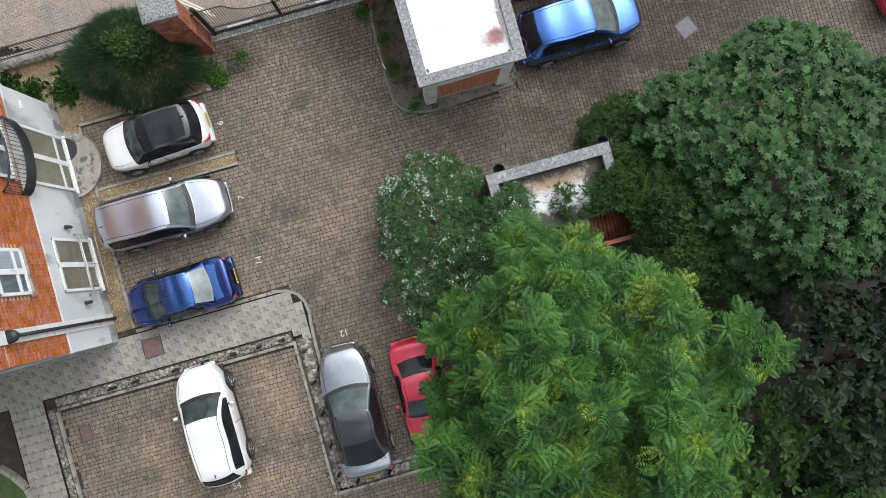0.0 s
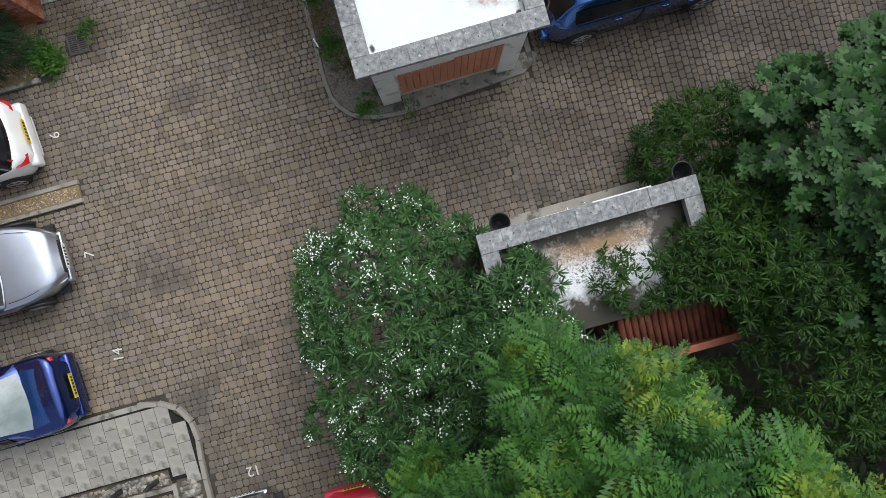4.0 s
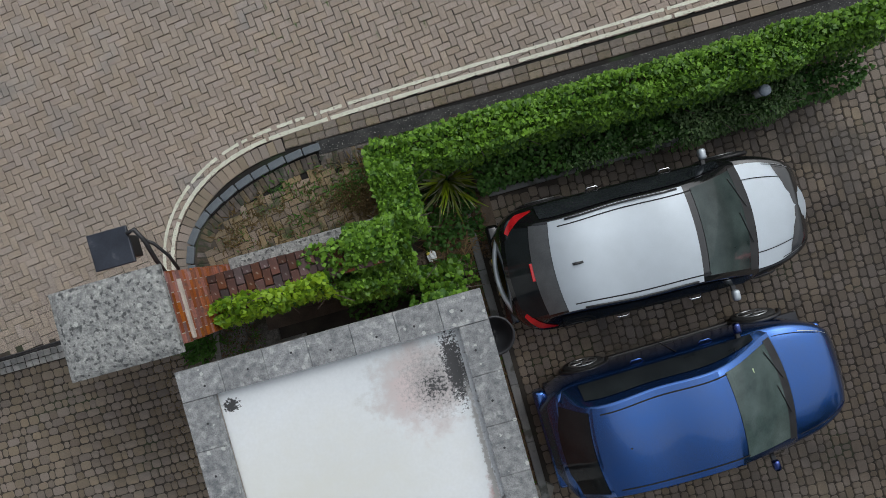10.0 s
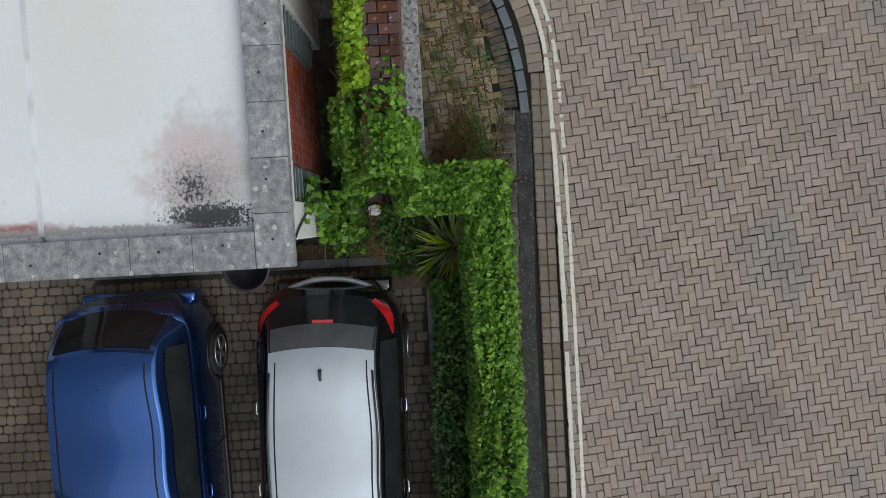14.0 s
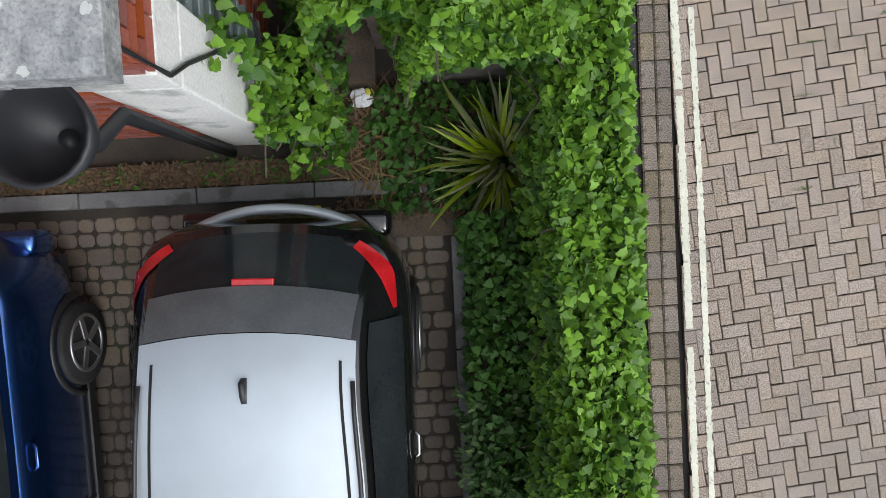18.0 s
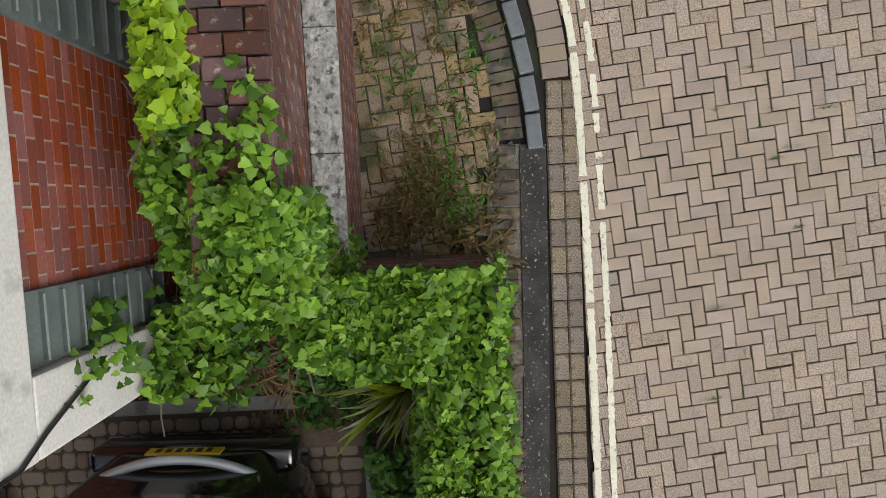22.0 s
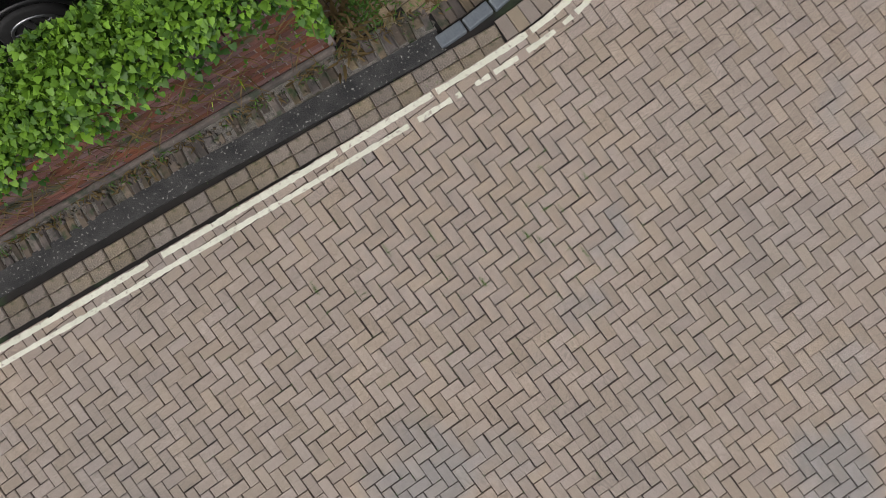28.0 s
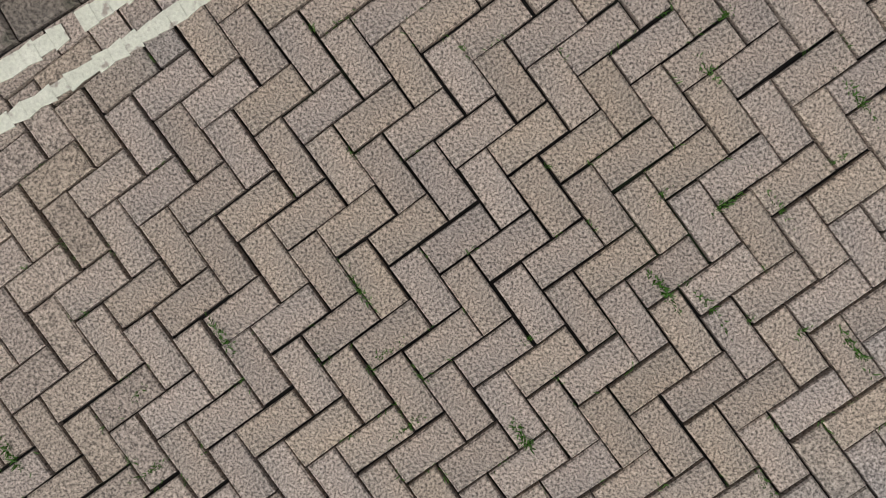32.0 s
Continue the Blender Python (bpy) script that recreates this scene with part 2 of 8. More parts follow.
M = dict(
    red_brick_one=surf("red_brick_single", (0.240, 0.060, 0.040), (0.310, 0.092, 0.058), 2, 0.85, 0.4, fine=60, objrand=0.22),
    garden_brick_one=surf("garden_brick_single", (0.085, 0.036, 0.029), (0.150, 0.066, 0.052), 2.2, 0.9, 0.5, fine=60, objrand=0.35, c3=(0.20, 0.165, 0.145), spots=0.14, spot_scale=9),
    old_brick_one=surf("old_brick_single", (0.062, 0.036, 0.034), (0.118, 0.056, 0.048), 5, 0.92, 0.7, fine=60, objrand=0.45, c3=(0.30, 0.27, 0.25), spots=0.24, spot_scale=16),
    soil=surf("soil", (0.075, 0.058, 0.043), (0.13, 0.10, 0.072), 5, 0.95, 0.8, bump_dist=0.02),
    joint=surf("joint_sand", (0.005, 0.0045, 0.004), (0.016, 0.013, 0.011), 3, 0.95, 0.6, c3=(0.022, 0.040, 0.014), spots=0.3, spot_scale=1.3),
    joint_yard=surf("yard_joint_sand", (0.034, 0.029, 0.023), (0.066, 0.055, 0.043), 3, 0.95, 0.6, c3=(0.04, 0.05, 0.025), spots=0.3, spot_scale=1.3),
    sett=surf("sett", (0.148, 0.126, 0.102), (0.212, 0.172, 0.132), 0.35, 0.85, 0.6, fine=45, c3=(0.112, 0.097, 0.083), spots=0.32, spot_scale=0.55, island=0.2),
    sett_one=surf("sett_single", (0.148, 0.126, 0.102), (0.212, 0.172, 0.132), 4.0, 0.85, 0.6, fine=45, objrand=0.2),
    block=surf("road_block", (0.315, 0.268, 0.226), (0.380, 0.306, 0.244), 0.5, 0.9, 0.9, fine=105, c3=(0.285, 0.262, 0.240), spots=0.34, spot_scale=0.5, island=0.11, speckle=0.6, grit=.62),
    block_one=surf("road_block_single", (0.315, 0.268, 0.226), (0.380, 0.306, 0.244), 5.0, 0.9, 0.9, fine=105, objrand=0.11, speckle=0.6, grit=.62),
    edging=surf("edging_block", (0.185, 0.158, 0.128), (0.250, 0.204, 0.158), 1.0, 0.9, 0.5, fine=80, island=0.2),
    rubble=surf("rubble_brick", (0.060, 0.050, 0.041), (0.125, 0.100, 0.077), 6, 0.95, 0.8, fine=50, island=0.4, c3=(0.035, 0.045, 0.025), spots=0.45, spot_scale=7),
    weedblock=surf("weathered_block", (0.150, 0.124, 0.088), (0.260, 0.196, 0.126), 1.2, 0.95, 0.6, fine=70, island=0.2, c3=(0.075, 0.078, 0.04), spots=0.42, spot_scale=3, speckle=.4),
    asphalt=surf("asphalt", (0.030, 0.031, 0.031), (0.060, 0.060, 0.058), 5, 0.92, 1.0, fine=110, c3=(0.30, 0.29, 0.27), spots=0.15, spot_scale=40, spec=.2, grit=.5, bump_dist=.008),
    slate=surf("blue_grey_stone", (0.085, 0.105, 0.125), (0.13, 0.15, 0.165), 6, 0.6, 0.4, fine=50, island=0.15),
    line=surf("road_paint", (0.57, 0.58, 0.47), (0.68, 0.68, 0.57), 4, 0.7, 0.4, fine=90, c3=(0.34, 0.30, 0.25), spots=0.22, spot_scale=22),
    number=surf("number_paint", (0.55, 0.54, 0.50), (0.68, 0.67, 0.63), 8, 0.7, 0.2, c3=(0.25, 0.22, 0.19), spots=0.25, spot_scale=30),
    flag=surf("paving_flag", (0.27, 0.255, 0.225), (0.36, 0.34, 0.30), 1.5, 0.85, 0.4, fine=50, island=0.12, c3=(0.17, 0.165, 0.14), spots=0.35, spot_scale=3),
    kerb=surf("concrete_kerb", (0.25, 0.235, 0.205), (0.35, 0.325, 0.28), 2.5, 0.9, 0.5, fine=70, c3=(0.12, 0.115, 0.10), spots=0.4, spot_scale=4),
    kerb_worn=surf("worn_kerb", (0.16, 0.155, 0.140), (0.26, 0.245, 0.215), 3, 0.9, 0.6, fine=60, c3=(0.085, 0.085, 0.065), spots=0.42, spot_scale=6),
    kerb_dark=surf("grey_kerb", (0.12, 0.125, 0.127), (0.19, 0.193, 0.19), 2.5, 0.9, 0.5, fine=70, c3=(0.08, 0.085, 0.075), spots=0.35, spot_scale=5),
    cobble=surf("bed_cobble", (0.13, 0.125, 0.115), (0.36, 0.33, 0.28), 4, 0.8, 0.4, island=0.45),
    gravel=surf("gravel", (0.30, 0.225, 0.13), (0.44, 0.34, 0.21), 4, 0.9, 0.5, island=0.4),
    grit=surf("grey_grit", (0.105, 0.098, 0.088), (0.20, 0.185, 0.16), 30, 0.95, 0.9, fine=90, c3=(0.06, 0.058, 0.035), spots=0.45, spot_scale=3, speckle=.5, bump_dist=.01),
    gravel_bed=surf("gravel_bed", (0.17, 0.125, 0.075), (0.27, 0.20, 0.12), 6, 0.95, 0.8, fine=40, bump_dist=0.02),
    coping=surf("stone_coping", (0.165, 0.172, 0.18), (0.33, 0.335, 0.335), 13.0, 0.9, 0.8, fine=60, c3=(0.40, 0.405, 0.40), spots=0.3, spot_scale=9, objrand=0.10, speckle=0.22, lichen=0.6, grit=.36),
    capstone=surf("rough_capstone", (0.185, 0.19, 0.188), (0.37, 0.372, 0.355), 16.0, 0.95, 1.0, fine=42, c3=(0.085, 0.088, 0.088), spots=0.42, spot_scale=20, bump_dist=0.014, grit=.5, lichen=.5),
    brick_red=surf("red_brick", (0.240, 0.060, 0.040), (0.310, 0.092, 0.058), 2, 0.85, 0.4, fine=60, island=0.22),
    brick_house=surf("orange_brick", (0.36, 0.105, 0.042), (0.44, 0.145, 0.06), 2, 0.85, 0.4, fine=60, island=0.18),
    brick_pier=surf("pier_brick", (0.250, 0.078, 0.044), (0.335, 0.128, 0.074), 3, 0.88, 0.5, fine=60, island=0.32, c3=(0.16, 0.075, 0.058), spots=0.3, spot_scale=6),
    brick_old=surf("old_brick", (0.070, 0.042, 0.042), (0.125, 0.066, 0.058), 3, 0.9, 0.5, fine=60, island=0.3, c3=(0.33, 0.30, 0.27), spots=0.1, spot_scale=12),
    brick_wall=surf("garden_brick", (0.085, 0.036, 0.029), (0.150, 0.066, 0.052), 2.2, 0.9, 0.5, fine=60, island=0.3, c3=(0.045, 0.048, 0.026), spots=0.4, spot_scale=3),
    mortar=surf("mortar", (0.44, 0.39, 0.34), (0.56, 0.50, 0.44), 8, 0.95, 0.4),
    mortar_mid=surf("grey_mortar", (0.13, 0.12, 0.105), (0.24, 0.21, 0.19), 8, 0.95, 0.4, c3=(.05, .05, .035), spots=.4, spot_scale=4),
    mortar_old=surf("dark_mortar", (0.10, 0.085, 0.075), (0.16, 0.13, 0.11), 8, 0.95, 0.4),
    render=surf("painted_render", (0.50, 0.52, 0.53), (0.62, 0.635, 0.635), 0.8, 0.8, 0.3, fine=50, c3=(0.33, 0.345, 0.35), spots=0.42, spot_scale=1.2, stretch=(1, 1, 0.35)),
    render_white=surf("white_render", (0.60, 0.60, 0.575), (0.72, 0.72, 0.70), 1.5, 0.8, 0.3, fine=50, c3=(0.42, 0.43, 0.41), spots=0.3, spot_scale=3),
    upvc=plain("white_upvc", (0.78, 0.79, 0.80), 0.35),
    blind=surf("beige_blind", (0.42, 0.37, 0.255), (0.50, 0.44, 0.31), 3, 0.8, 0.1),
    pane=plain("window_glass", (0.9, 0.95, 0.97), 0.03, trans=1.0),
    black=surf("black_metal", (0.018, 0.018, 0.020), (0.032, 0.032, 0.034), 5, 0.45, 0.2),
    plastic=surf("black_plastic", (0.014, 0.015, 0.018), (0.028, 0.03, 0.034), 4, 0.5, 0.1),
    chrome=plain("chrome", (0.75, 0.76, 0.78), 0.15, 1.0),
    steel=surf("galvanised_steel", (0.42, 0.43, 0.44), (0.55, 0.56, 0.57), 8, 0.4, 0.1, metal=0.8),
    white_tube=plain("white_ram", (0.74, 0.75, 0.76), 0.3),
    grate=surf("cast_iron", (0.045, 0.043, 0.042), (0.085, 0.078, 0.072), 8, 0.7, 0.5),
    cover=surf("steel_cover", (0.12, 0.115, 0.13), (0.175, 0.165, 0.18), 6, 0.6, 0.4),
    cover_red=surf("red_cover", (0.14, 0.085, 0.08), (0.19, 0.12, 0.11), 6, 0.8, 0.4),
    louvre=surf("grey_green_panel", (0.115, 0.15, 0.145), (0.17, 0.205, 0.20), 4, 0.6, 0.2),
    board=surf("orange_board", (0.40, 0.13, 0.045), (0.50, 0.19, 0.075), 3, 0.6, 0.3, stretch=(1, 1, 0.2), island=0.15),
    clay=surf("clay_tile", (0.10, 0.035, 0.028), (0.19, 0.07, 0.05), 4, 0.8, 0.5, island=0.3),
    clay_edge=surf("clay_edge", (0.46, 0.13, 0.06), (0.54, 0.19, 0.09), 4, 0.8, 0.3, island=0.1),
)


def zones(m, spots):
    """Old stains, dusty patches and painted shade laid over a material: soft-edged ovals of the plan, tinting what is
    there.
    """
    n, l = m.node_tree.nodes, m.node_tree.links
    b = n["Principled BSDF"]
    col = b.inputs["Base Color"].links[0].from_socket
    geo = n.new("ShaderNodeNewGeometry")
    nz = n.new("ShaderNodeTexNoise")
    nz.inputs["Scale"].default_value, nz.inputs["Detail"].default_value = 0.9, 6.0
    l.new(geo.outputs["Position"], nz.inputs["Vector"])
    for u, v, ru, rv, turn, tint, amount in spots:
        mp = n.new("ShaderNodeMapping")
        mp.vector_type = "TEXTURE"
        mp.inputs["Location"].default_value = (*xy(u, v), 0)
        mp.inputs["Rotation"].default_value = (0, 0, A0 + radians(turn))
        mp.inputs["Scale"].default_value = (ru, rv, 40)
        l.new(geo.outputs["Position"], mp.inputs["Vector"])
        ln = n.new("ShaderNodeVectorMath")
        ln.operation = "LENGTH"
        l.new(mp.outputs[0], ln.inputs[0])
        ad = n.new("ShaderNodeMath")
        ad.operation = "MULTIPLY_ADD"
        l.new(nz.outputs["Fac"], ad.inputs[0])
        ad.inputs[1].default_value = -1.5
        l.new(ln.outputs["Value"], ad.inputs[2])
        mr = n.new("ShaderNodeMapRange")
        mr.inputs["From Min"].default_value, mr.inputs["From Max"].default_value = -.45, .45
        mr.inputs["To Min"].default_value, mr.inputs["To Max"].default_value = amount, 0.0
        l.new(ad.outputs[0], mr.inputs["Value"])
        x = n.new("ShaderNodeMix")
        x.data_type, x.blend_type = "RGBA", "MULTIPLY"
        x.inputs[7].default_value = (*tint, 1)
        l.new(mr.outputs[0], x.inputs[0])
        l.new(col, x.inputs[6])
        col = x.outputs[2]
    l.new(col, b.inputs["Base Color"])


# dark ovals in the east lane put tree shade into the sett colour
DIRT_SHADE, DUST = (.52, .50, .50), (1.55, 1.42, 1.25)
SETT_DIRT_SHADE = [(5.0, 3.6, 4.2, 1.2, 3, DIRT_SHADE, .65), (11, 5.6, 6.5, 3.6, 0, DIRT_SHADE, .95), (9.4, 6.9, 4.6, 2.6, 0, DIRT_SHADE, .6), (7.0, 9.6, 5, 1.5, 0, DIRT_SHADE, .7), (-1.2, 8.6, 1.3, 1.6, 30, DIRT_SHADE, .7), (-4.6, 8.6, .9, .8, 0, DIRT_SHADE, .9), (-.6, 5.2, 1.2, .9, 20, DIRT_SHADE, .15),
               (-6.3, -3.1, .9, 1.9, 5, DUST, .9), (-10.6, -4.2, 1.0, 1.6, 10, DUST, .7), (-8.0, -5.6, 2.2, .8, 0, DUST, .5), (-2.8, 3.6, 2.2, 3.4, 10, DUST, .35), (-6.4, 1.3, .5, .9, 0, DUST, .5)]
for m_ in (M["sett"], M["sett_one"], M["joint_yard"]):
    zones(m_, SETT_DIRT_SHADE)
# tyre-worn grey patches on the road blocks
for m_ in (M["block"], M["block_one"]):
    zones(m_, [(6.95, 14.35, .62, .62, 20, (.70, .71, .74), .7), (8.4, 13.6, 1.3, .8, 0, (.82, .83, .85), .5), (-1.5, 12.6, 2.2, 1.2, 0, (.84, .84, .85), .5)])


# ---- mesh helpers ----
def part(name, bm, material, parent=None, label="", smooth=False):
    """Links a bmesh as one mesh object, under a thing or a part."""
    me = bpy.data.meshes.new(name)
    bm.to_mesh(me)
    bm.free()
    me.materials.append(material)
    if smooth:
        me.shade_smooth()
    ob = new(name, me)
    ob.parent = parent
    if label:
        ob["label"] = label
    return ob


def raw(name, verts, faces, material, parent=None, smooth=False):
    me = bpy.data.meshes.new(name)
    me.from_pydata([tuple(map(float, v)) for v in verts], [], faces)
    me.materials.append(material)
    if smooth:
        me.shade_smooth()
    ob = new(name, me)
    ob.parent = parent
    return ob


def thing(name, m, label, category, group="", kind=""):
    ob = new(name)
    ob.matrix_world = m
    return tagged(ob, label, category, group, kind)


def box(bm, x0, x1, y0, y1, z0, z1, bevel=0.0, m=None):
    """A block from corner to corner, its edges bevelled."""
    r = bmesh.ops.create_cube(bm, size=1.0)
    vs = r["verts"]
    for v in vs:
        v.co = Vector((x0 + (v.co.x + 0.5) * (x1 - x0), y0 + (v.co.y + 0.5) * (y1 - y0), z0 + (v.co.z + 0.5) * (z1 - z0)))
    if m is not None:
        bmesh.ops.transform(bm, matrix=m, verts=vs)
    if bevel:
        es = list({e for v in vs for e in v.link_edges})
        bmesh.ops.bevel(bm, geom=es, offset=bevel, segments=2, affect="EDGES", profile=0.6)
    return bm


def boxes(*rows, bevel=0.0):
    bm = bmesh.new()
    for r in rows:
        box(bm, *r, bevel=bevel)
    return bm


def tube(bm, pts, r, seg=8, cap=True):
    """A round rod along points."""
    rings = []
    pts = [Vector(p) for p in pts]
    for i, p in enumerate(pts):
        d = (pts[min(i + 1, len(pts) - 1)] - pts[max(i - 1, 0)]).normalized()
        q = d.to_track_quat("Z", "Y")
        rr = r[i] if isinstance(r, (list, tuple)) else r
        rings.append([bm.verts.new(p + q @ Vector((rr * math.cos(a), rr * math.sin(a), 0))) for a in (2 * math.pi * k / seg for k in range(seg))])
    for a, b in zip(rings, rings[1:]):
        for k in range(seg):
            bm.faces.new((a[k], a[(k + 1) % seg], b[(k + 1) % seg], b[k]))
    if cap:
        bm.faces.new(rings[0][::-1])
        bm.faces.new(rings[-1])
    return bm


def slab(bm, outline, z0, z1):
    """A plate with any outline, counter-clockwise."""
    lo = [bm.verts.new((x, y, z0)) for x, y in outline]
    hi = [bm.verts.new((x, y, z1)) for x, y in outline]
    n = len(lo)
    for i in range(n):
        bm.faces.new((lo[i], lo[(i + 1) % n], hi[(i + 1) % n], hi[i]))
    bm.faces.new(hi)
    bm.faces.new(lo[::-1])
    return bm


def inside(x, y, poly):
    hit = False
    for i in range(len(poly)):
        x1, y1 = poly[i]
        x2, y2 = poly[i - 1]
        if (y1 > y) != (y2 > y) and x < (x2 - x1) * (y - y1) / (y2 - y1) + x1:
            hit = not hit
    return hit


BLOCK_FACES = [(8, 9, 10, 11), (0, 1, 5, 4), (1, 2, 6, 5), (2, 3, 7, 6), (3, 0, 4, 7), (4, 5, 9, 8), (5, 6, 10, 9), (6, 7, 11, 10), (7, 4, 8, 11)]


def block_verts(lx, ly, h, bev, rng, rough=0.0):
    """The corners of one bevelled paving block, top at z 0."""
    a, b = lx / 2, ly / 2
    out = []
    for z, k in ((-h, 0), (-bev, 0), (0, bev)):
        for sx, sy in ((-1, -1), (1, -1), (1, 1), (-1, 1)):
            out.append((sx * (a - k) + rng.uniform(-rough, rough), sy * (b - k) + rng.uniform(-rough, rough), z))
    return np.array(out)


SETT_FACES = [tuple(range(16, 24))] + [(k, (k + 1) % 8, 8 + (k + 1) % 8, 8 + k) for k in range(8)] + [(8 + k, 8 + (k + 1) % 8, 16 + (k + 1) % 8, 16 + k) for k in range(8)]


def sett_verts(lx, ly, h, bev, rng, rough=0.0, cut=.024):
    """One worn sett with its corners rounded off, top at z 0."""
    a, b, out = lx / 2, ly / 2, []
    wob = [(rng.uniform(-rough, rough), rng.uniform(-rough, rough)) for _ in range(8)]
    for z, k in ((-h, 0), (-bev, 0), (0, bev)):
        p, q = a - k, b - k
        ring = ((-p + cut, -q), (p - cut, -q), (p, -q + cut), (p, q - cut), (p - cut, q), (-p + cut, q), (-p, q - cut), (-p, -q + cut))
        out += [(x + wx, y + wy, z) for (x, y), (wx, wy) in zip(ring, wob)]
    return np.array(out)


class Heap:
    """Many small pieces gathered into one mesh."""

    def __init__(self):
        self.v, self.f, self.n = [], [], 0

    def add(self, verts, faces):
        self.v.append(np.asarray(verts))
        self.f += [tuple(i + self.n for i in q) for q in faces]
        self.n += len(verts)

    def put(self, name, material, parent=None, smooth=False):
        return raw(name, np.concatenate(self.v), self.f, material, parent, smooth)


def turned(verts, x, y, z, ang, tilt=(0, 0)):
    c, s = math.cos(ang), math.sin(ang)
    v = np.array(verts)
    zz = v[:, 2] + v[:, 0] * tilt[0] + v[:, 1] * tilt[1]
    return np.stack([x + v[:, 0] * c - v[:, 1] * s, y + v[:, 0] * s + v[:, 1] * c, z + zz], 1)


# ---- ground ----
bm = bmesh.new()
bmesh.ops.create_grid(bm, x_segments=60, y_segments=60, size=600)
ground = tagged(part("ground", bm, M["soil"]), "bare dark soil under paving and planting", "ground", kind="structure")
ground.location = (0, 0, -0.09)


def strip(name, u0, u1, v0, v1, z0, z1, mat, label, cat, bevel=0.01, kind="structure"):
    """A straight block along the yard's axes."""
    ob = part(name, boxes((u0, u1, v0, v1, z0, z1), bevel=bevel), mat)
    ob.matrix_world = YARD
    return tagged(ob, label, cat, kind=kind)


def kerb_run(name, u0, u1, v0, v1, z1, label, mat="kerb", size=0.9, z0=-0.08):
    """A run of kerbstones laid end to end, along whichever side is longer."""
    k = thing(name, YARD, label, "kerb", kind="structure")
    along_u = (u1 - u0) > (v1 - v0)
    length = (u1 - u0) if along_u else (v1 - v0)
    n = max(1, round(length / size))
    for i in range(n):
        a, b = i / n * length + 0.004, (i + 1) / n * length - 0.004
        r = (u0 + a, u0 + b, v0, v1) if along_u else (u0, u1, v0 + a, v0 + b)
        part("kerbstone", boxes((*r, z0, z1 + 0.004 * math.sin(i * 2.1)), bevel=0.012), M[mat], k)
    return k


# sheets of jointing sand under the paving
yard = tagged(part("yard", boxes((-17, 22, -14, 10.9, -0.085, -0.012)), M["joint_yard"]), "courtyard paved with worn grey-brown stone setts", "paving", kind="structure")
yard.matrix_world = YARD
road = tagged(part("road", boxes((-26, 30, 9.66, 30, -0.085, -0.010)), M["joint"]), "road of buff concrete blocks laid in herringbone", "road", kind="structure")
road.matrix_world = YARD @ pose(0, 0, -0.018)

# ---- road edge: painted lines, stones, asphalt channel ----
LINE = [(-0.07, 10.27), (-0.02, 10.55), (0.12, 10.87), (0.38, 11.2), (0.73, 11.47), (1.1, 11.65), (1.5, 11.77), (1.9, 11.83), (2.5, 11.862), (3.2, 11.885), (4.1, 11.908), (6, 11.932), (10, 11.95), (15, 11.96), (22, 11.96)]


def resample(pts, step):
    out, carry = [], 0.0
    for (x0, y0), (x1, y1) in zip(pts, pts[1:]):
        d = math.hypot(x1 - x0, y1 - y0)
        t = carry
        while t < d:
            out.append((x0 + (x1 - x0) * t / d, y0 + (y1 - y0) * t / d, math.atan2(y1 - y0, x1 - x0)))
            t += step
        carry = t - d
    return out


def smooth_line(pts, times=3):
    for _ in range(times):
        new_pts = [pts[0]]
        for a, b in zip(pts, pts[1:]):
            new_pts += [(a[0] * 0.75 + b[0] * 0.25, a[1] * 0.75 + b[1] * 0.25), (a[0] * 0.25 + b[0] * 0.75, a[1] * 0.25 + b[1] * 0.75)]
        pts = new_pts + [pts[-1]]
    return pts


def offset(pts, d):
    out = []
    for i, (x, y) in enumerate(pts):
        a, b = pts[max(i - 1, 0)], pts[min(i + 1, len(pts) - 1)]
        l = math.hypot(b[0] - a[0], b[1] - a[1])
        out.append((x - (b[1] - a[1]) / l * d, y + (b[0] - a[0]) / l * d))
    return out


LINE_S = smooth_line(LINE)


def painted_line(name, d, width, gaps, label):
    """A worn painted line that follows the kerb, broken where the paint has gone."""
    rng = random.Random(5 + int(d * 100))
    heap = Heap()
    for x, y, a in resample(offset(LINE_S, d), 0.05):
        if any(g0 < x < g1 for g0, g1 in gaps) or rng.random() < 0.02:
            continue
        w0, w1 = width / 2 + rng.uniform(-0.009, 0.004), width / 2 + rng.uniform(-0.009, 0.004)
        v = [(-0.0256, -w0, 0), (0.0256, -w1, 0), (0.0256, w1, 0), (-0.0256, w0, 0), (-0.0256, -w0, 0.0035), (0.0256, -w1, 0.0035), (0.0256, w1, 0.0035), (-0.0256, w0, 0.0035)]
        heap.add(turned(v, x, y, 0.001, a), [(4, 5, 6, 7), (0, 1, 5, 4), (2, 3, 7, 6)])
    ob = heap.put(name, M["line"])
    ob.matrix_world = YARD
    return tagged(ob, label, "road marking", kind="structure")


painted_line("inner_line", 0.008, 0.062, [(5.76, 5.9)], "worn white inner line of a double road marking")
painted_line("outer_line", 0.138, 0.052, [(1.02, 1.12), (1.55, 1.68), (1.98, 2.04), (2.52, 2.64), (3.13, 3.23), (8.2, 8.28)], "worn white outer line of a double road marking")

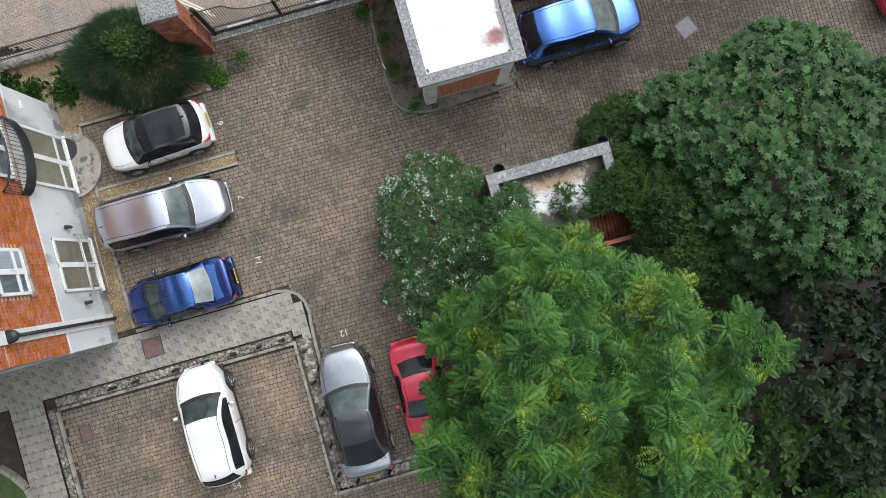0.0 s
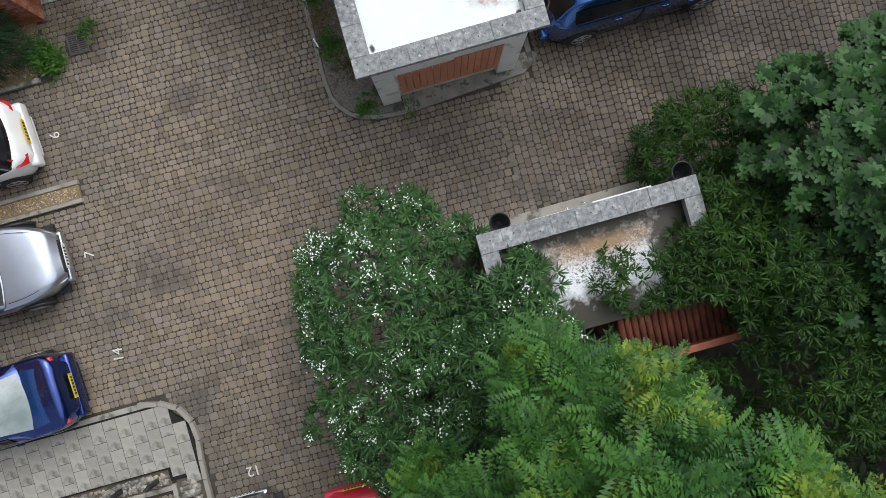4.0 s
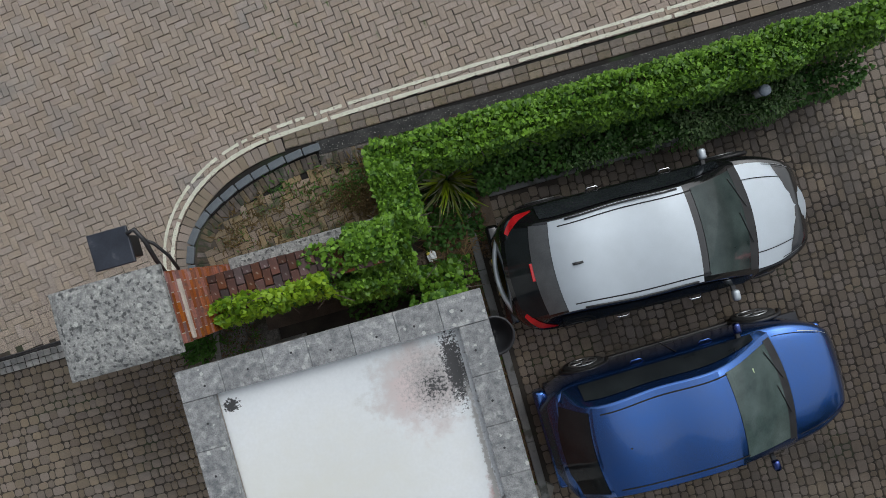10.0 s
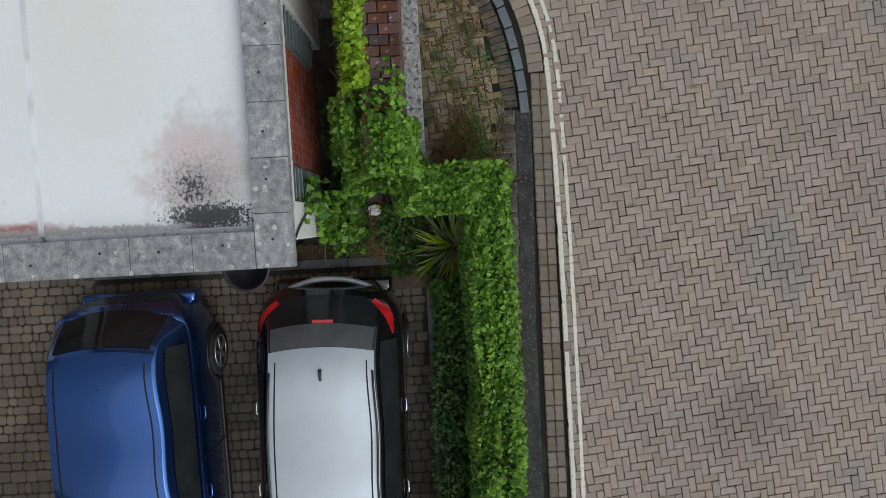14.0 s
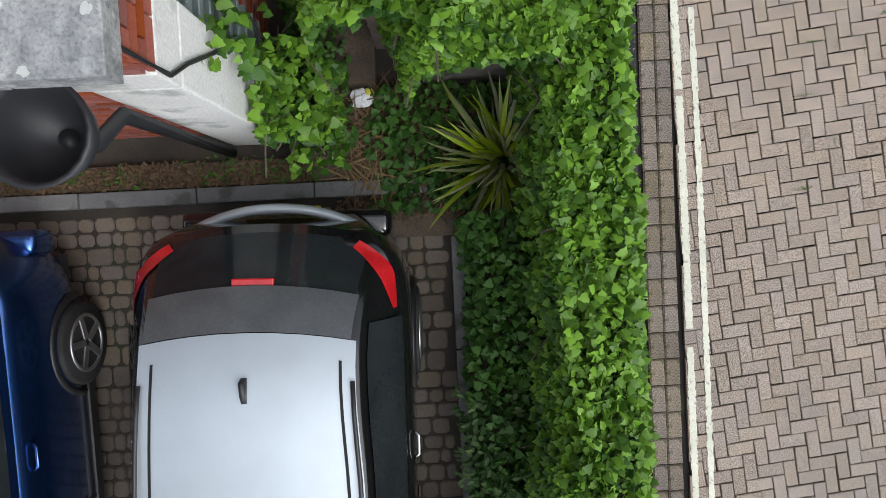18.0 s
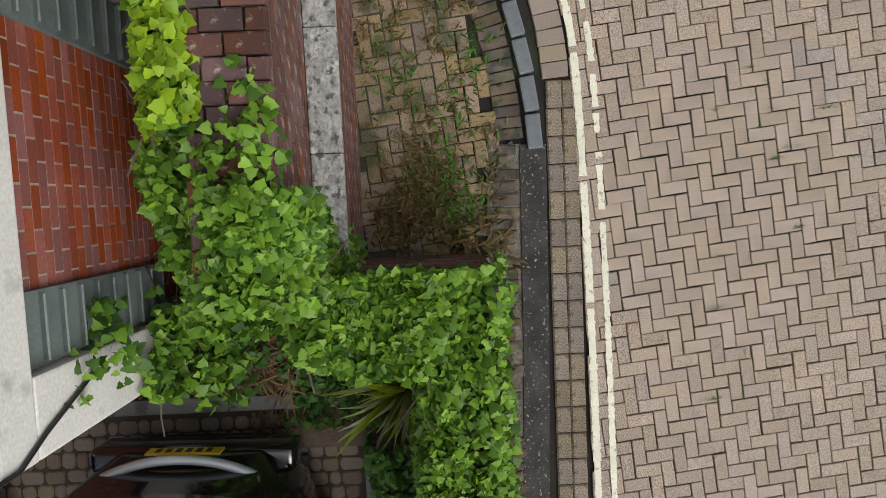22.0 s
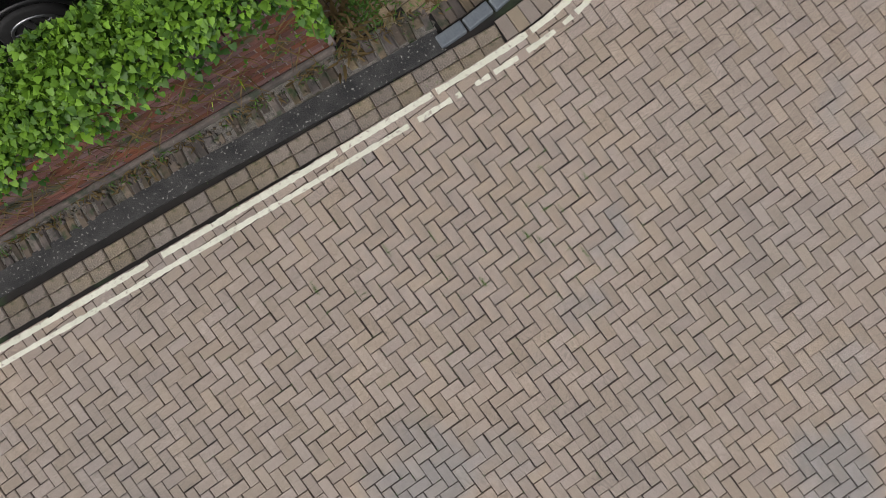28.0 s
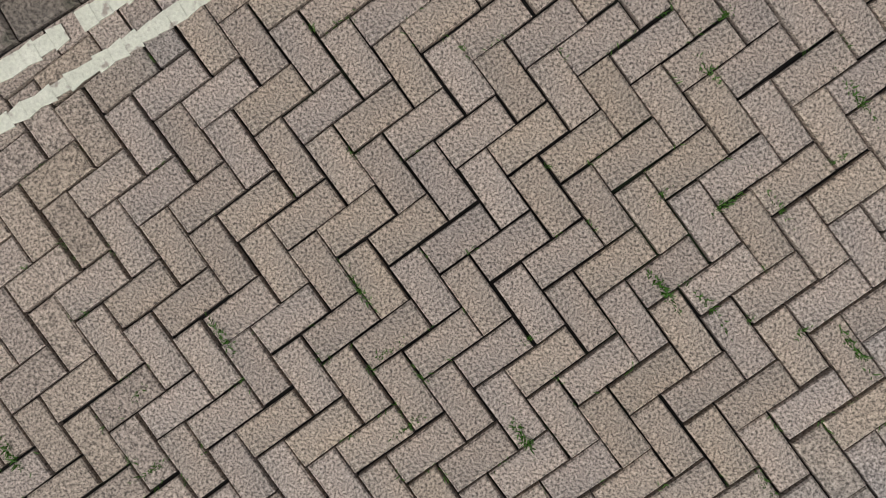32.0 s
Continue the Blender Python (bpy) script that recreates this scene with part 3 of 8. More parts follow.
heap = Heap()
hook = [(-0.0256, -.02, .001), (0.2, -.02, .001), (0.2, .025, .001), (-0.0256, .025, .001)]
heap.add(turned([(a_, b_, c_ + dz) for dz in (0, .004) for a_, b_, c_ in hook], LINE_S[0][0] - .14, LINE_S[0][1] + .05, 0, -.42), [(4, 5, 6, 7), (0, 1, 5, 4), (2, 3, 7, 6), (1, 2, 6, 5), (3, 0, 4, 7)])
for (lu0, lv0), (lu1, lv1) in (((-9.2, 14.0), (-5.05, 10.48)), ((-9.3, 13.75), (-4.92, 10.29))):
    ln_, an_ = math.hypot(lu1 - lu0, lv1 - lv0), math.atan2(lv1 - lv0, lu1 - lu0)
    heap.add(turned([(a_, b_, c_) for c_ in (0.001, .005) for a_, b_ in ((0, -.03), (ln_, -.03), (ln_, .03), (0, .03))], lu0, lv0, 0, an_), [(4, 5, 6, 7), (0, 1, 5, 4), (2, 3, 7, 6), (1, 2, 6, 5), (3, 0, 4, 7)])
ob = heap.put("line_ends", M["line"])
ob.matrix_world = YARD
tagged(ob, "ends of white double lines painted on the road blocks", "road marking", kind="structure")

stones = thing("edge_stones", YARD, "blue-grey edging stones set round a curved corner", "edging", kind="structure")
rng = random.Random(3)
STONE_LINE = smooth_line([(0.19, 10.16), (0.235, 10.45), (0.36, 10.72), (0.62, 10.97), (0.95, 11.15), (1.3, 11.29), (1.7, 11.40), (2.1, 11.47), (2.56, 11.51)], 2)
for x, y, a in resample(STONE_LINE, 0.29):
    s = part("edge_stone", boxes((-0.135, 0.135, -0.06, 0.06, -0.06, 0.03 + rng.uniform(0, 0.012)), bevel=0.016), M["slate"], stones)
    s.matrix_local = pose(x, y, 0, rng.uniform(-2, 2), 0, math.degrees(a) + rng.uniform(-3, 3))
CHANNEL = [(2.58, 11.508), (3.4, 11.495), (4.2, 11.482), (5.4, 11.445), (8, 11.44), (22, 11.46)]
bm = slab(bmesh.new(), offset(CHANNEL, -0.115) + offset(CHANNEL, 0.09)[::-1], -0.05, 0.004)
channel = part("asphalt_channel", bm, M["asphalt"])
channel.matrix_world = YARD
tagged(channel, "dark asphalt drainage channel along the road edge", "channel", kind="structure")

# square edging blocks between channel and line
M["edging_one"] = surf("edging_block_single", (0.160, 0.138, 0.110), (0.235, 0.192, 0.146), 6.0, 0.92, 0.9, fine=70, objrand=0.2, speckle=.5, grit=.6, c3=(.10, .095, .06), spots=.3, spot_scale=9)
edge_row = thing("edging_course", YARD, "row of square grey-brown edging blocks", "edging", kind="structure")
rng = random.Random(8)
sq = raw("edging_block", block_verts(0.211, 0.119, 0.06, 0.012, rng, .004), BLOCK_FACES, M["edging_one"], edge_row)
sq.location = (2.2, 11.672, 0)
heap = Heap()
for i in range(0, 92):
    u = 2.2 + 0.216 * i
    for vv in (11.668, 11.792)[i == 0:]:
        if u < 8.5:
            b = new("edging_block", sq.data)
            b.parent = edge_row
            b.matrix_local = pose(u, vv, rng.uniform(-0.004, 0.002), rng.uniform(-1, 1), rng.uniform(-1, 1), rng.uniform(-1.2, 1.2))
        else:
            heap.add(turned(block_verts(0.209, 0.117, 0.06, 0.006, rng), u, vv, 0, 0), BLOCK_FACES)
tagged(heap.put("edging_blocks", M["edging"], edge_row), kind="stuff")
heap = Heap()
for x, y, a in resample(offset(LINE_S, -0.15), 0.125):
    if x < 2.1:
        heap.add(turned(block_verts(0.119, 0.21, 0.06, 0.006, rng, 0.003), x, y, rng.uniform(-0.004, 0.002), a), BLOCK_FACES)
tagged(heap.put("edging_blocks", M["edging"], edge_row), kind="stuff")

# weathered bricks on edge beside the channel and inside the curve
edge_brick = thing("weathered_brick_course", YARD, "weathered bricks on edge, dark and crumbling", "edging", kind="structure")
heap = Heap()
for i in range(170):
    u = 2.6 + 0.098 * i
    if rng.random() < 0.88 or u < 3.4:
        long_ = 0.21 + rng.uniform(-0.02, 0.0) if rng.random() < .75 else rng.uniform(.09, .15)
        heap.add(turned(block_verts(0.091 + rng.uniform(-.012, .004), long_, 0.06, 0.016, rng, 0.008), u + rng.uniform(-.01, .01), 11.27 + rng.uniform(-0.03, 0.02), rng.uniform(-0.008, 0.012), rng.uniform(-0.07, 0.07), (rng.uniform(-.09, .09), rng.uniform(-.08, .08))), BLOCK_FACES)
    for _ in range(7):
        g = rng.uniform(.014, .04)
        heap.add(turned(block_verts(g, g * rng.uniform(.6, 1), .05, .008, rng, .006), u + rng.uniform(-.04, .04), 11.15 + abs(rng.gauss(0, .07)), rng.uniform(-.01, .016), rng.uniform(0, 3)), BLOCK_FACES)
for x, y, a in resample(offset(STONE_LINE, -0.19), 0.088):
    heap.add(turned(block_verts(0.080, 0.21, 0.06, 0.008, rng, 0.004), x, y, rng.uniform(-0.012, 0.004), a + rng.uniform(-0.05, 0.05)), BLOCK_FACES)
tagged(heap.put("weathered_bricks", M["rubble"], edge_brick), kind="stuff")


strip("edge_bed", 2.57, 19.5, 11.12, 11.40, -.06, -.012, M["grit"], "gritty mossy dirt between old edging bricks", "dirt", 0.0)

# ---- brick faces ----
def brick_face(name, length, height, mat, parent, m, size=(0.215, 0.065), joint=0.013, depth=0.007, singles=0, seed=1, hole=None, clip=None):
    """Running-bond bricks, each proud of the mortar, on a face that starts at m's origin, along x and up z; outside is -y."""
    rng = random.Random(seed)
    heap, lx, lz = Heap(), size[0] + joint, size[1] + joint
    count = 0
    cube = [(3, 2, 1, 0), (4, 5, 6, 7), (0, 1, 5, 4), (1, 2, 6, 5), (2, 3, 7, 6), (3, 0, 4, 7)]
    shared = {}
    for r in range(int(height / lz + 0.001)):
        x = -(lx / 2) * (r % 2)
        while x < length - 0.02:
            a, b = max(x, 0), min(x + size[0], length)
            z = r * lz
            x += lx
            if b - a < 0.03 or (hole and hole[0] < (a + b) / 2 < hole[1] and hole[2] < z < hole[3]):
                continue
            if clip and z + lz > clip((a + b) / 2):
                continue
            d = depth * rng.uniform(0.75, 1.1)
            w = b - a
            if count < singles:
                key = round(w, 3)
                if key not in shared:
                    vv = [(0, 0, 0), (w, 0, 0), (w, -depth, 0), (0, -depth, 0), (0, 0, size[1]), (w, 0, size[1]), (w, -depth, size[1]), (0, -depth, size[1])]
                    shared[key] = raw("brick", vv, cube, M.get(mat.name + "_one", mat), parent).data
                    o = [o for o in scene.collection.objects if o.data is shared[key]][0]
                else:
                    o = new("brick", shared[key])
                    o.parent = parent
                o.matrix_local = m @ pose(a, rng.uniform(0, 0.003), z)
                count += 1
            else:
                vv = np.array([(a, 0, z), (b, 0, z), (b, -d, z), (a, -d, z), (a, 0, z + size[1]), (b, 0, z + size[1]), (b, -d, z + size[1]), (a, -d, z + size[1])])
                mm = np.array(m)
                heap.add(vv @ mm[:3, :3].T + mm[:3, 3], cube)
    if heap.n:
        return tagged(heap.put(name, mat, parent), kind="stuff")


# ---- guard house ----
GH = thing("guard_house", YARD, "small square guard house with white flat roof and stone coping", "building")
U0, U1, V0, V1, ZT = 1.03, 4.33, 5.15, 9.03, 3.45
GH.scale = (1, 1, 0.928)
a = 0.21
part("wall_core", boxes((U0 + a + .1, U1 - a - .1, V0 + a + .1, V1 - a - .1, 0, 3.05)), M["mortar"], GH, "mortar-coloured masonry core")
for i, (pu, pv) in enumerate(((U0 + a, V0 + a), (U1 - a - 0.4, V0 + a), (U0 + a, V1 - a - 0.42), (U1 - a - 0.4, V1 - a - 0.42))):
    part("pilaster", boxes((pu, pu + 0.4, pv, pv + 0.42, 0, 2.24), bevel=0.015), M["render_white"], GH, "white painted corner pilaster")
part("beam", boxes((U0 + a, U1 - a, V0 + a, V1 - a, 2.244, 2.53), bevel=0.012), M["render_white"], GH, "white painted ring beam")
part("frieze", boxes((U0 + a + .03, U1 - a - .03, V0 + a + .03, V1 - a - .03, 2.534, 3.27)), M["mortar"], GH)
W, L = U1 - U0 - 2 * a, V1 - V0 - 2 * a
brick_face("frieze_bricks", W - .02, 0.78, M["brick_red"], GH, pose(U0 + a + .01, V0 + a + .028, 2.545), depth=0.028, seed=2)
brick_face("frieze_bricks", W - .02, 0.78, M["brick_red"], GH, pose(U1 - a - .01, V1 - a - .028, 2.545, 0, 0, 180), depth=0.028, singles=60, seed=3)
brick_face("frieze_bricks", L - .02, 0.78, M["brick_red"], GH, pose(U1 - a - .028, V0 + a + .01, 2.545, 0, 0, 90), depth=0.028, singles=60, seed=4)
brick_face("frieze_bricks", L - .02, 0.78, M["brick_red"], GH, pose(U0 + a + .028, V1 - a - .01, 2.545, 0, 0, -90), depth=0.028, seed=5)
brick_face("panel_bricks", W - 0.8, 2.2, M["brick_red"], GH, pose(U1 - a - .4, V1 - a - .098, 0.02, 0, 0, 180), singles=160, seed=6, hole=(0, 0.32, 0.4, 2.3))
brick_face("panel_bricks", L - 0.84, 2.2, M["brick_red"], GH, pose(U1 - a - .098, V0 + a + .42, 0.02, 0, 0, 90), singles=60, seed=7)
brick_face("panel_bricks", L - 0.84, 2.2, M["brick_red"], GH, pose(U0 + a + .098, V1 - a - .42, 0.02, 0, 0, -90), seed=8)
# louvred shutters either side of the brick panel
for side in (0, 1):
    u = U1 - a - 0.79 if side == 0 else U0 + a + 0.42
    sh = part("shutter", boxes((u, u + 0.37, V1 - a - .1, V1 - a - .06, 0.5, 2.2), bevel=0.005), M["louvre"], GH, "grey-green louvred shutter")
    for k in range(9):
        s = part("slat", boxes((u + .02, u + 0.35, -0.03, 0.03, -0.006, 0.006)), M["louvre"], sh)
        s.matrix_local = pose(0, V1 - a - 0.045, 0.6 + 0.18 * k, 35, 0, 0)
# timber front on the south side
part("timber_frame", boxes((U0 + .55, U1 - .5, V0 + a + .05, V0 + a + .09, 0.5, 2.24), bevel=0.01), M["render_white"], GH)
for k in range(15):
    u = U0 + 0.66 + k * 0.137
    top = 2.16 if k > 7 else 1.95
    part("board", boxes((u, u + 0.128, V0 + a + .015, V0 + a + .05, 0.62, top), bevel=0.004), M["board"], GH, "orange-stained vertical board" if k == 0 else "")
# parapet: stones of coping, and the roof inside
PW, rng = 0.325, random.Random(12)


def coping_run(parent, u0, u1, v0, v1, z0, z1, n, mat="coping"):
    along_u = (u1 - u0) > (v1 - v0)
    length = (u1 - u0) if along_u else (v1 - v0)
    for i in range(n):
        p, q = i * length / n + 0.002, (i + 1) * length / n - 0.002
        r = (u0 + p, u0 + q, v0, v1) if along_u else (u0, u1, v0 + p, v0 + q)
        bm = boxes((*r, z0, z1 + rng.uniform(-0.004, 0.004)), bevel=0.005)
        c = part("coping_stone", bm, M[mat], parent)
        hole = bmesh.new()
        cu, cv = (r[0] + r[1]) / 2 + rng.uniform(-.06, .06), (r[2] + r[3]) / 2 + rng.uniform(-.05, .05)
        bmesh.ops.create_circle(hole, cap_ends=True, segments=10, radius=0.013, matrix=Matrix.Translation((cu, cv, z1 + 0.006)))
        part("dowel_hole", hole, M["black"], c, "dark round hole")


coping_run(GH, U0, U1, V0, V0 + PW, 3.335, ZT, 7)
coping_run(GH, U0, U1, V1 - PW, V1, 3.335, ZT, 7)
coping_run(GH, U0, U0 + PW, V0 + PW + .004, V1 - PW - .004, 3.335, ZT, 6)
coping_run(GH, U1 - PW, U1, V0 + PW + .004, V1 - PW - .004, 3.335, ZT, 6)


def stain_roof(name, spots, lines=()):
    """White roof paint, with red-brown and black worn patches round given places."""
    m = surf(name, (0.70, 0.728, 0.745), (0.76, 0.785, 0.80), 0.9, 0.55, 0.05, fine=30, grit=0.06)
    n, l = m.node_tree.nodes, m.node_tree.links
    b = n["Principled BSDF"]
    col = b.inputs["Base Color"].links[0].from_socket
    co = n.new("ShaderNodeTexCoord")
    nz = n.new("ShaderNodeTexNoise")
    nz.inputs["Scale"].default_value, nz.inputs["Detail"].default_value, nz.inputs["Roughness"].default_value = 4.5, 7.0, 0.68
    l.new(co.outputs["Object"], nz.inputs["Vector"])
    nf = n.new("ShaderNodeTexNoise")
    nf.inputs["Scale"].default_value, nf.inputs["Detail"].default_value, nf.inputs["Roughness"].default_value = 28.0, 7.0, 0.75
    l.new(co.outputs["Object"], nf.inputs["Vector"])
    for (u, v, ru, rv, colour, lo, hi, ns, *speck) in spots:
        mp = n.new("ShaderNodeMapping")
        mp.vector_type = "TEXTURE"
        mp.inputs["Location"].default_value, mp.inputs["Scale"].default_value = (u, v, 0), (ru, rv, 40)
        l.new(co.outputs["Object"], mp.inputs["Vector"])
        ln = n.new("ShaderNodeVectorMath")
        ln.operation = "LENGTH"
        l.new(mp.outputs[0], ln.inputs[0])
        ad = n.new("ShaderNodeMath")
        ad.operation = "MULTIPLY_ADD"
        l.new((nf if speck else nz).outputs["Fac"], ad.inputs[0])
        ad.inputs[1].default_value = -ns
        l.new(ln.outputs["Value"], ad.inputs[2])
        mr = n.new("ShaderNodeMapRange")
        mr.inputs["From Min"].default_value, mr.inputs["From Max"].default_value = lo, hi
        mr.inputs["To Min"].default_value, mr.inputs["To Max"].default_value = 1.0, 0.0
        l.new(ad.outputs[0], mr.inputs["Value"])
        x = n.new("ShaderNodeMix")
        x.data_type = "RGBA"
        x.inputs[7].default_value = (*colour, 1)
        l.new(mr.outputs[0], x.inputs[0])
        l.new(col, x.inputs[6])
        col = x.outputs[2]
    l.new(col, b.inputs["Base Color"])
    return m


RED, TAR, GREY, CREAM = (0.40, 0.20, 0.18), (0.05, 0.05, 0.052), (0.42, 0.41, 0.39), (0.70, 0.70, 0.64)
roof_mat = stain_roof("white_roof_paint", [
    (2.1, 7.3, 1.0, 0.6, CREAM, -1.4, 1.0, 2.0),
    (3.45, 8.25, 0.55, 0.45, GREY, -0.8, 0.2, 2.0), (3.42, 8.15, 0.42, 0.42, (.62, .53, .52), -0.85, 0.2, 2.2), (3.6, 8.2, 0.34, 0.36, (.30, .29, .285), -1.45, -.5, 3.2, 1), (3.86, 8.30, 0.13, 0.40, TAR, -1.1, -0.75, 3.6, 1), (3.6, 8.15, 0.35, 0.35, TAR, -1.75, -1.45, 3.6, 1),
    (3.65, 6.05, 0.50, 0.34, GREY, -0.7, 0.2, 2.0), (3.62, 6.05, 0.36, 0.30, RED, -0.6, -0.1, 2.2), (3.9, 6.6, 0.07, 0.5, RED, -0.7, 0.1, 2.2), (3.7, 6.1, 0.4, 0.3, TAR, -1.5, -1.35, 3.6, 1), (3.7, 6.0, 0.35, 0.3, (.26, .13, .12), -1.35, -.95, 3.2, 1), (3.92, 7.0, .05, 1.6, GREY, -1.2, -.9, 3.2, 1),
    (3.93, 5.52, 0.07, 0.07, TAR, -0.3, 0.0, 2.0), (1.46, 8.53, 0.10, 0.08, TAR, -1.0, -0.8, 3.4, 1), (1.42, 5.6, 0.06, 0.1, TAR, -0.6, -0.1, 2.0), (3.93, 7.6, 0.03, 0.6, GREY, -0.8, 0.0, 2.0)])
roof = part("roof", boxes((U0 + PW - .01, U1 - PW + .01, V0 + PW - .01, V1 - PW + .01, 3.1, 3.29)), roof_mat, GH, "white painted flat roof with red-brown and black worn patches")
part("roof_seam", boxes((U0 + PW + .02, U1 - PW - .02, 6.78, 6.83, 3.291, 3.296), bevel=0.002), surf("seam", (0.50, 0.51, 0.52), (0.76, 0.78, 0.79), 3, 0.6, 0.2, grit=.1), GH, "grey lap seam in the roof felt")
for bu, bv in ((U1 - PW - .03, 7.25), ):
    part("roof_batten", boxes((U1 - PW - .05, U1 - PW + .005, V0 + PW, V1 - PW, 3.291, 3.315), bevel=0.006), surf("flashing", (0.55, 0.56, 0.57), (0.7, 0.71, 0.72), 6, 0.6, 0.2, c3=(0.2, 0.19, 0.18), spots=0.25), GH, "pale metal flashing strip")


def hopper(parent, u, v, z, r, pipe_to, name="rain_hopper"):
    """A half-round rainwater hopper with its downpipe."""
    bm = bmesh.new()
    n = 20
    prof = [(r * 0.35, -0.30), (r * 0.8, -0.16), (r, 0.0), (r * 0.9, 0.0), (r * 0.84, -0.06), (r * 0.72, -0.15), (r * .3, -.28), (0.02, -0.285)]
    rings = [[bm.verts.new((u + rr * math.cos(2 * math.pi * k / n), v + rr * math.sin(2 * math.pi * k / n), z + zz)) for k in range(n)] for rr, zz in prof]
    for a_, b_ in zip(rings, rings[1:]):
        for k in range(n):
            bm.faces.new((a_[k], a_[(k + 1) % n], b_[(k + 1) % n], b_[k]))
    bm.faces.new(rings[-1])
    h = part(name, bm, M["plastic"], parent, "black plastic rainwater hopper", True)
    part("downpipe", tube(bmesh.new(), [(u, v, z - 0.26), (u, v, z - 0.5), pipe_to + (z - 0.8,), pipe_to + (0.1,)], 0.042, 10), M["plastic"], h, "black round downpipe", True)


hopper(GH, U1 + 0.03, V1 - 0.62, 2.75, 0.23, (U1 - .15, V1 - 0.62))
hopper(GH, U1 + 0.03, V0 + 0.62, 2.75, 0.23, (U1 - .15, V0 + 0.62))
part("wall_cable", tube(bmesh.new(), [(U1 - a - .02, V1 - a + .014, 2.95), (U1 - a - .02, V1 - a + .014, 2.42), (U1 - a - .12, V1 - a + .014, 2.2), (U1 - a - .3, V1 - a + .014, 1.7)], 0.012, 6), M["black"], GH, "grey cable clipped to the wall")
part("kerb_skirt", slab(bmesh.new(), [(1.66, 5.06), (U1 - .03, 5.22), (U1 + .25, V0 + .25), (U1 + .34, V0 + .4), (U1 + .2, V0 + .5), (1.66, V0 + .3)], -0.05, 0.085), M["kerb_worn"], GH, "low concrete kerb along the wall")

# ---- piers, gate, walls ----


def pier(name, u, v, w, d, h, label, band=0.0):
    p = thing(name, at(u, v), label, "gate pier")
    part("shaft", boxes((-w / 2 + .004, w / 2 - .004, -d / 2 + .004, d / 2 - .004, 0, h - 0.16)), M["mortar"], p)
    for (l, m) in ((w, pose(-w / 2, -d / 2 + .02, 0.02)), (w, pose(w / 2, d / 2 - .02, 0.02, 0, 0, 180)), (d, pose(w / 2 - .02, -d / 2, 0.02, 0, 0, 90)), (d, pose(-w / 2 + .02, d / 2, 0.02, 0, 0, -90))):
        brick_face("bricks", l, h - 0.18, M["brick_pier"], p, m, seed=int(h * 10 + l * 100), depth=0.028)
    if band:
        part("cement_fillet", boxes((w / 2 - .004, w / 2 + .03, -d / 2 + .02, d / 2 - .1, band, band + .075), bevel=.012), M["mortar"], p, "pale cement fillet")
    part("neck", boxes((-w / 2 - .035, w / 2 + .035, -d / 2 - .03, d / 2 + .03, h - .2, h - .13), bevel=0.012), M["capstone"], p)
    bm = bmesh.new()
    n = 14
    grid = [[bm.verts.new(((-1 + 2 * i / n) * (w / 2 + .10), (-1 + 2 * k / n) * (d / 2 + .07), h + .02 * noise.fractal(Vector((i * .31, k * .29, h)), 1, 2, 4) - (.05 if i in (0, n) or k in (0, n) else .012 if i in (1, n - 1) or k in (1, n - 1) else 0))) for k in range(n + 1)] for i in range(n + 1)]
    for i in range(n):
        for k in range(n):
            bm.faces.new((grid[i][k], grid[i + 1][k], grid[i + 1][k + 1], grid[i][k + 1]))
    edge = [grid[i][0] for i in range(n + 1)] + [grid[n][k] for k in range(1, n + 1)] + [grid[i][n] for i in range(n - 1, -1, -1)] + [grid[0][k] for k in range(n - 1, 0, -1)]
    foot = [bm.verts.new((q.co.x, q.co.y, h - .127)) for q in edge]
    for k in range(len(edge)):
        bm.faces.new((edge[k - 1], foot[k - 1], foot[k], edge[k]))
    bm.faces.new(foot[::-1])
    bmesh.ops.recalc_face_normals(bm, faces=bm.faces)
    part("capstone", bm, M["capstone"], p, "rough grey stone cap, lichen-spotted")
    return p


pier("gate_pier", 0.64, 9.69, 0.98, 0.80, 3.36, "red brick gate pier with a rough grey stone cap", 2.70)
pier("gate_pier", -5.68, 9.45, 0.88, 0.70, 3.45, "red brick gate pier with a stone cap, half in shrubs")

# lantern on the road side of the pier
lan = thing("pier_lantern", at(0.68, 10.47, 3.06), "black iron lantern fixed to the brick pier", "lantern")
part("bracket", tube(bmesh.new(), [(0.30, -0.40, -0.45), (0.33, -0.22, -.22), (0.34, 0.0, -.06), (0.30, 0.13, 0.02), (0.22, 0.10, 0.03)], 0.026, 8), M["black"], lan, "curled black iron bracket", True)
part("scroll", tube(bmesh.new(), [(0.40, -0.36, -.55), (0.42, -0.2, -.35), (0.36, -.04, -.2), (.28, .02, -.16)], 0.02, 7), M["black"], lan, smooth=True)
part("wall_plate", boxes((0.22, 0.42, -0.415, -0.385, -.62, -.38), bevel=.008), M["black"], lan)
LID = surf("blue_black_metal", (0.016, 0.020, 0.030), (0.036, 0.042, 0.058), 3, 0.42, 0.25, c3=(.10, .11, .12), spots=.12, spot_scale=5)
bm = boxes((-0.22, 0.22, -0.20, 0.20, 0.0, 0.035), bevel=0.01)
for q in bm.verts:
    q.co.z += .05 * (1 - max(abs(q.co.x) / .22, abs(q.co.y) / .2)) - .03 * abs(q.co.x * q.co.y) / .044
part("lid", bm, LID, lan, "square blue-black metal lid with turned corners")
part("body", boxes((-0.13, 0.13, -0.12, 0.12, -0.4, -0.034), bevel=0.01), M["black"], lan)

gate = thing("iron_gate", at(0, 9.68), "black wrought-iron double gate with curved top, closed", "gate")
G0, G1 = -5.05, -0.35
GM = (G0 + G1) / 2


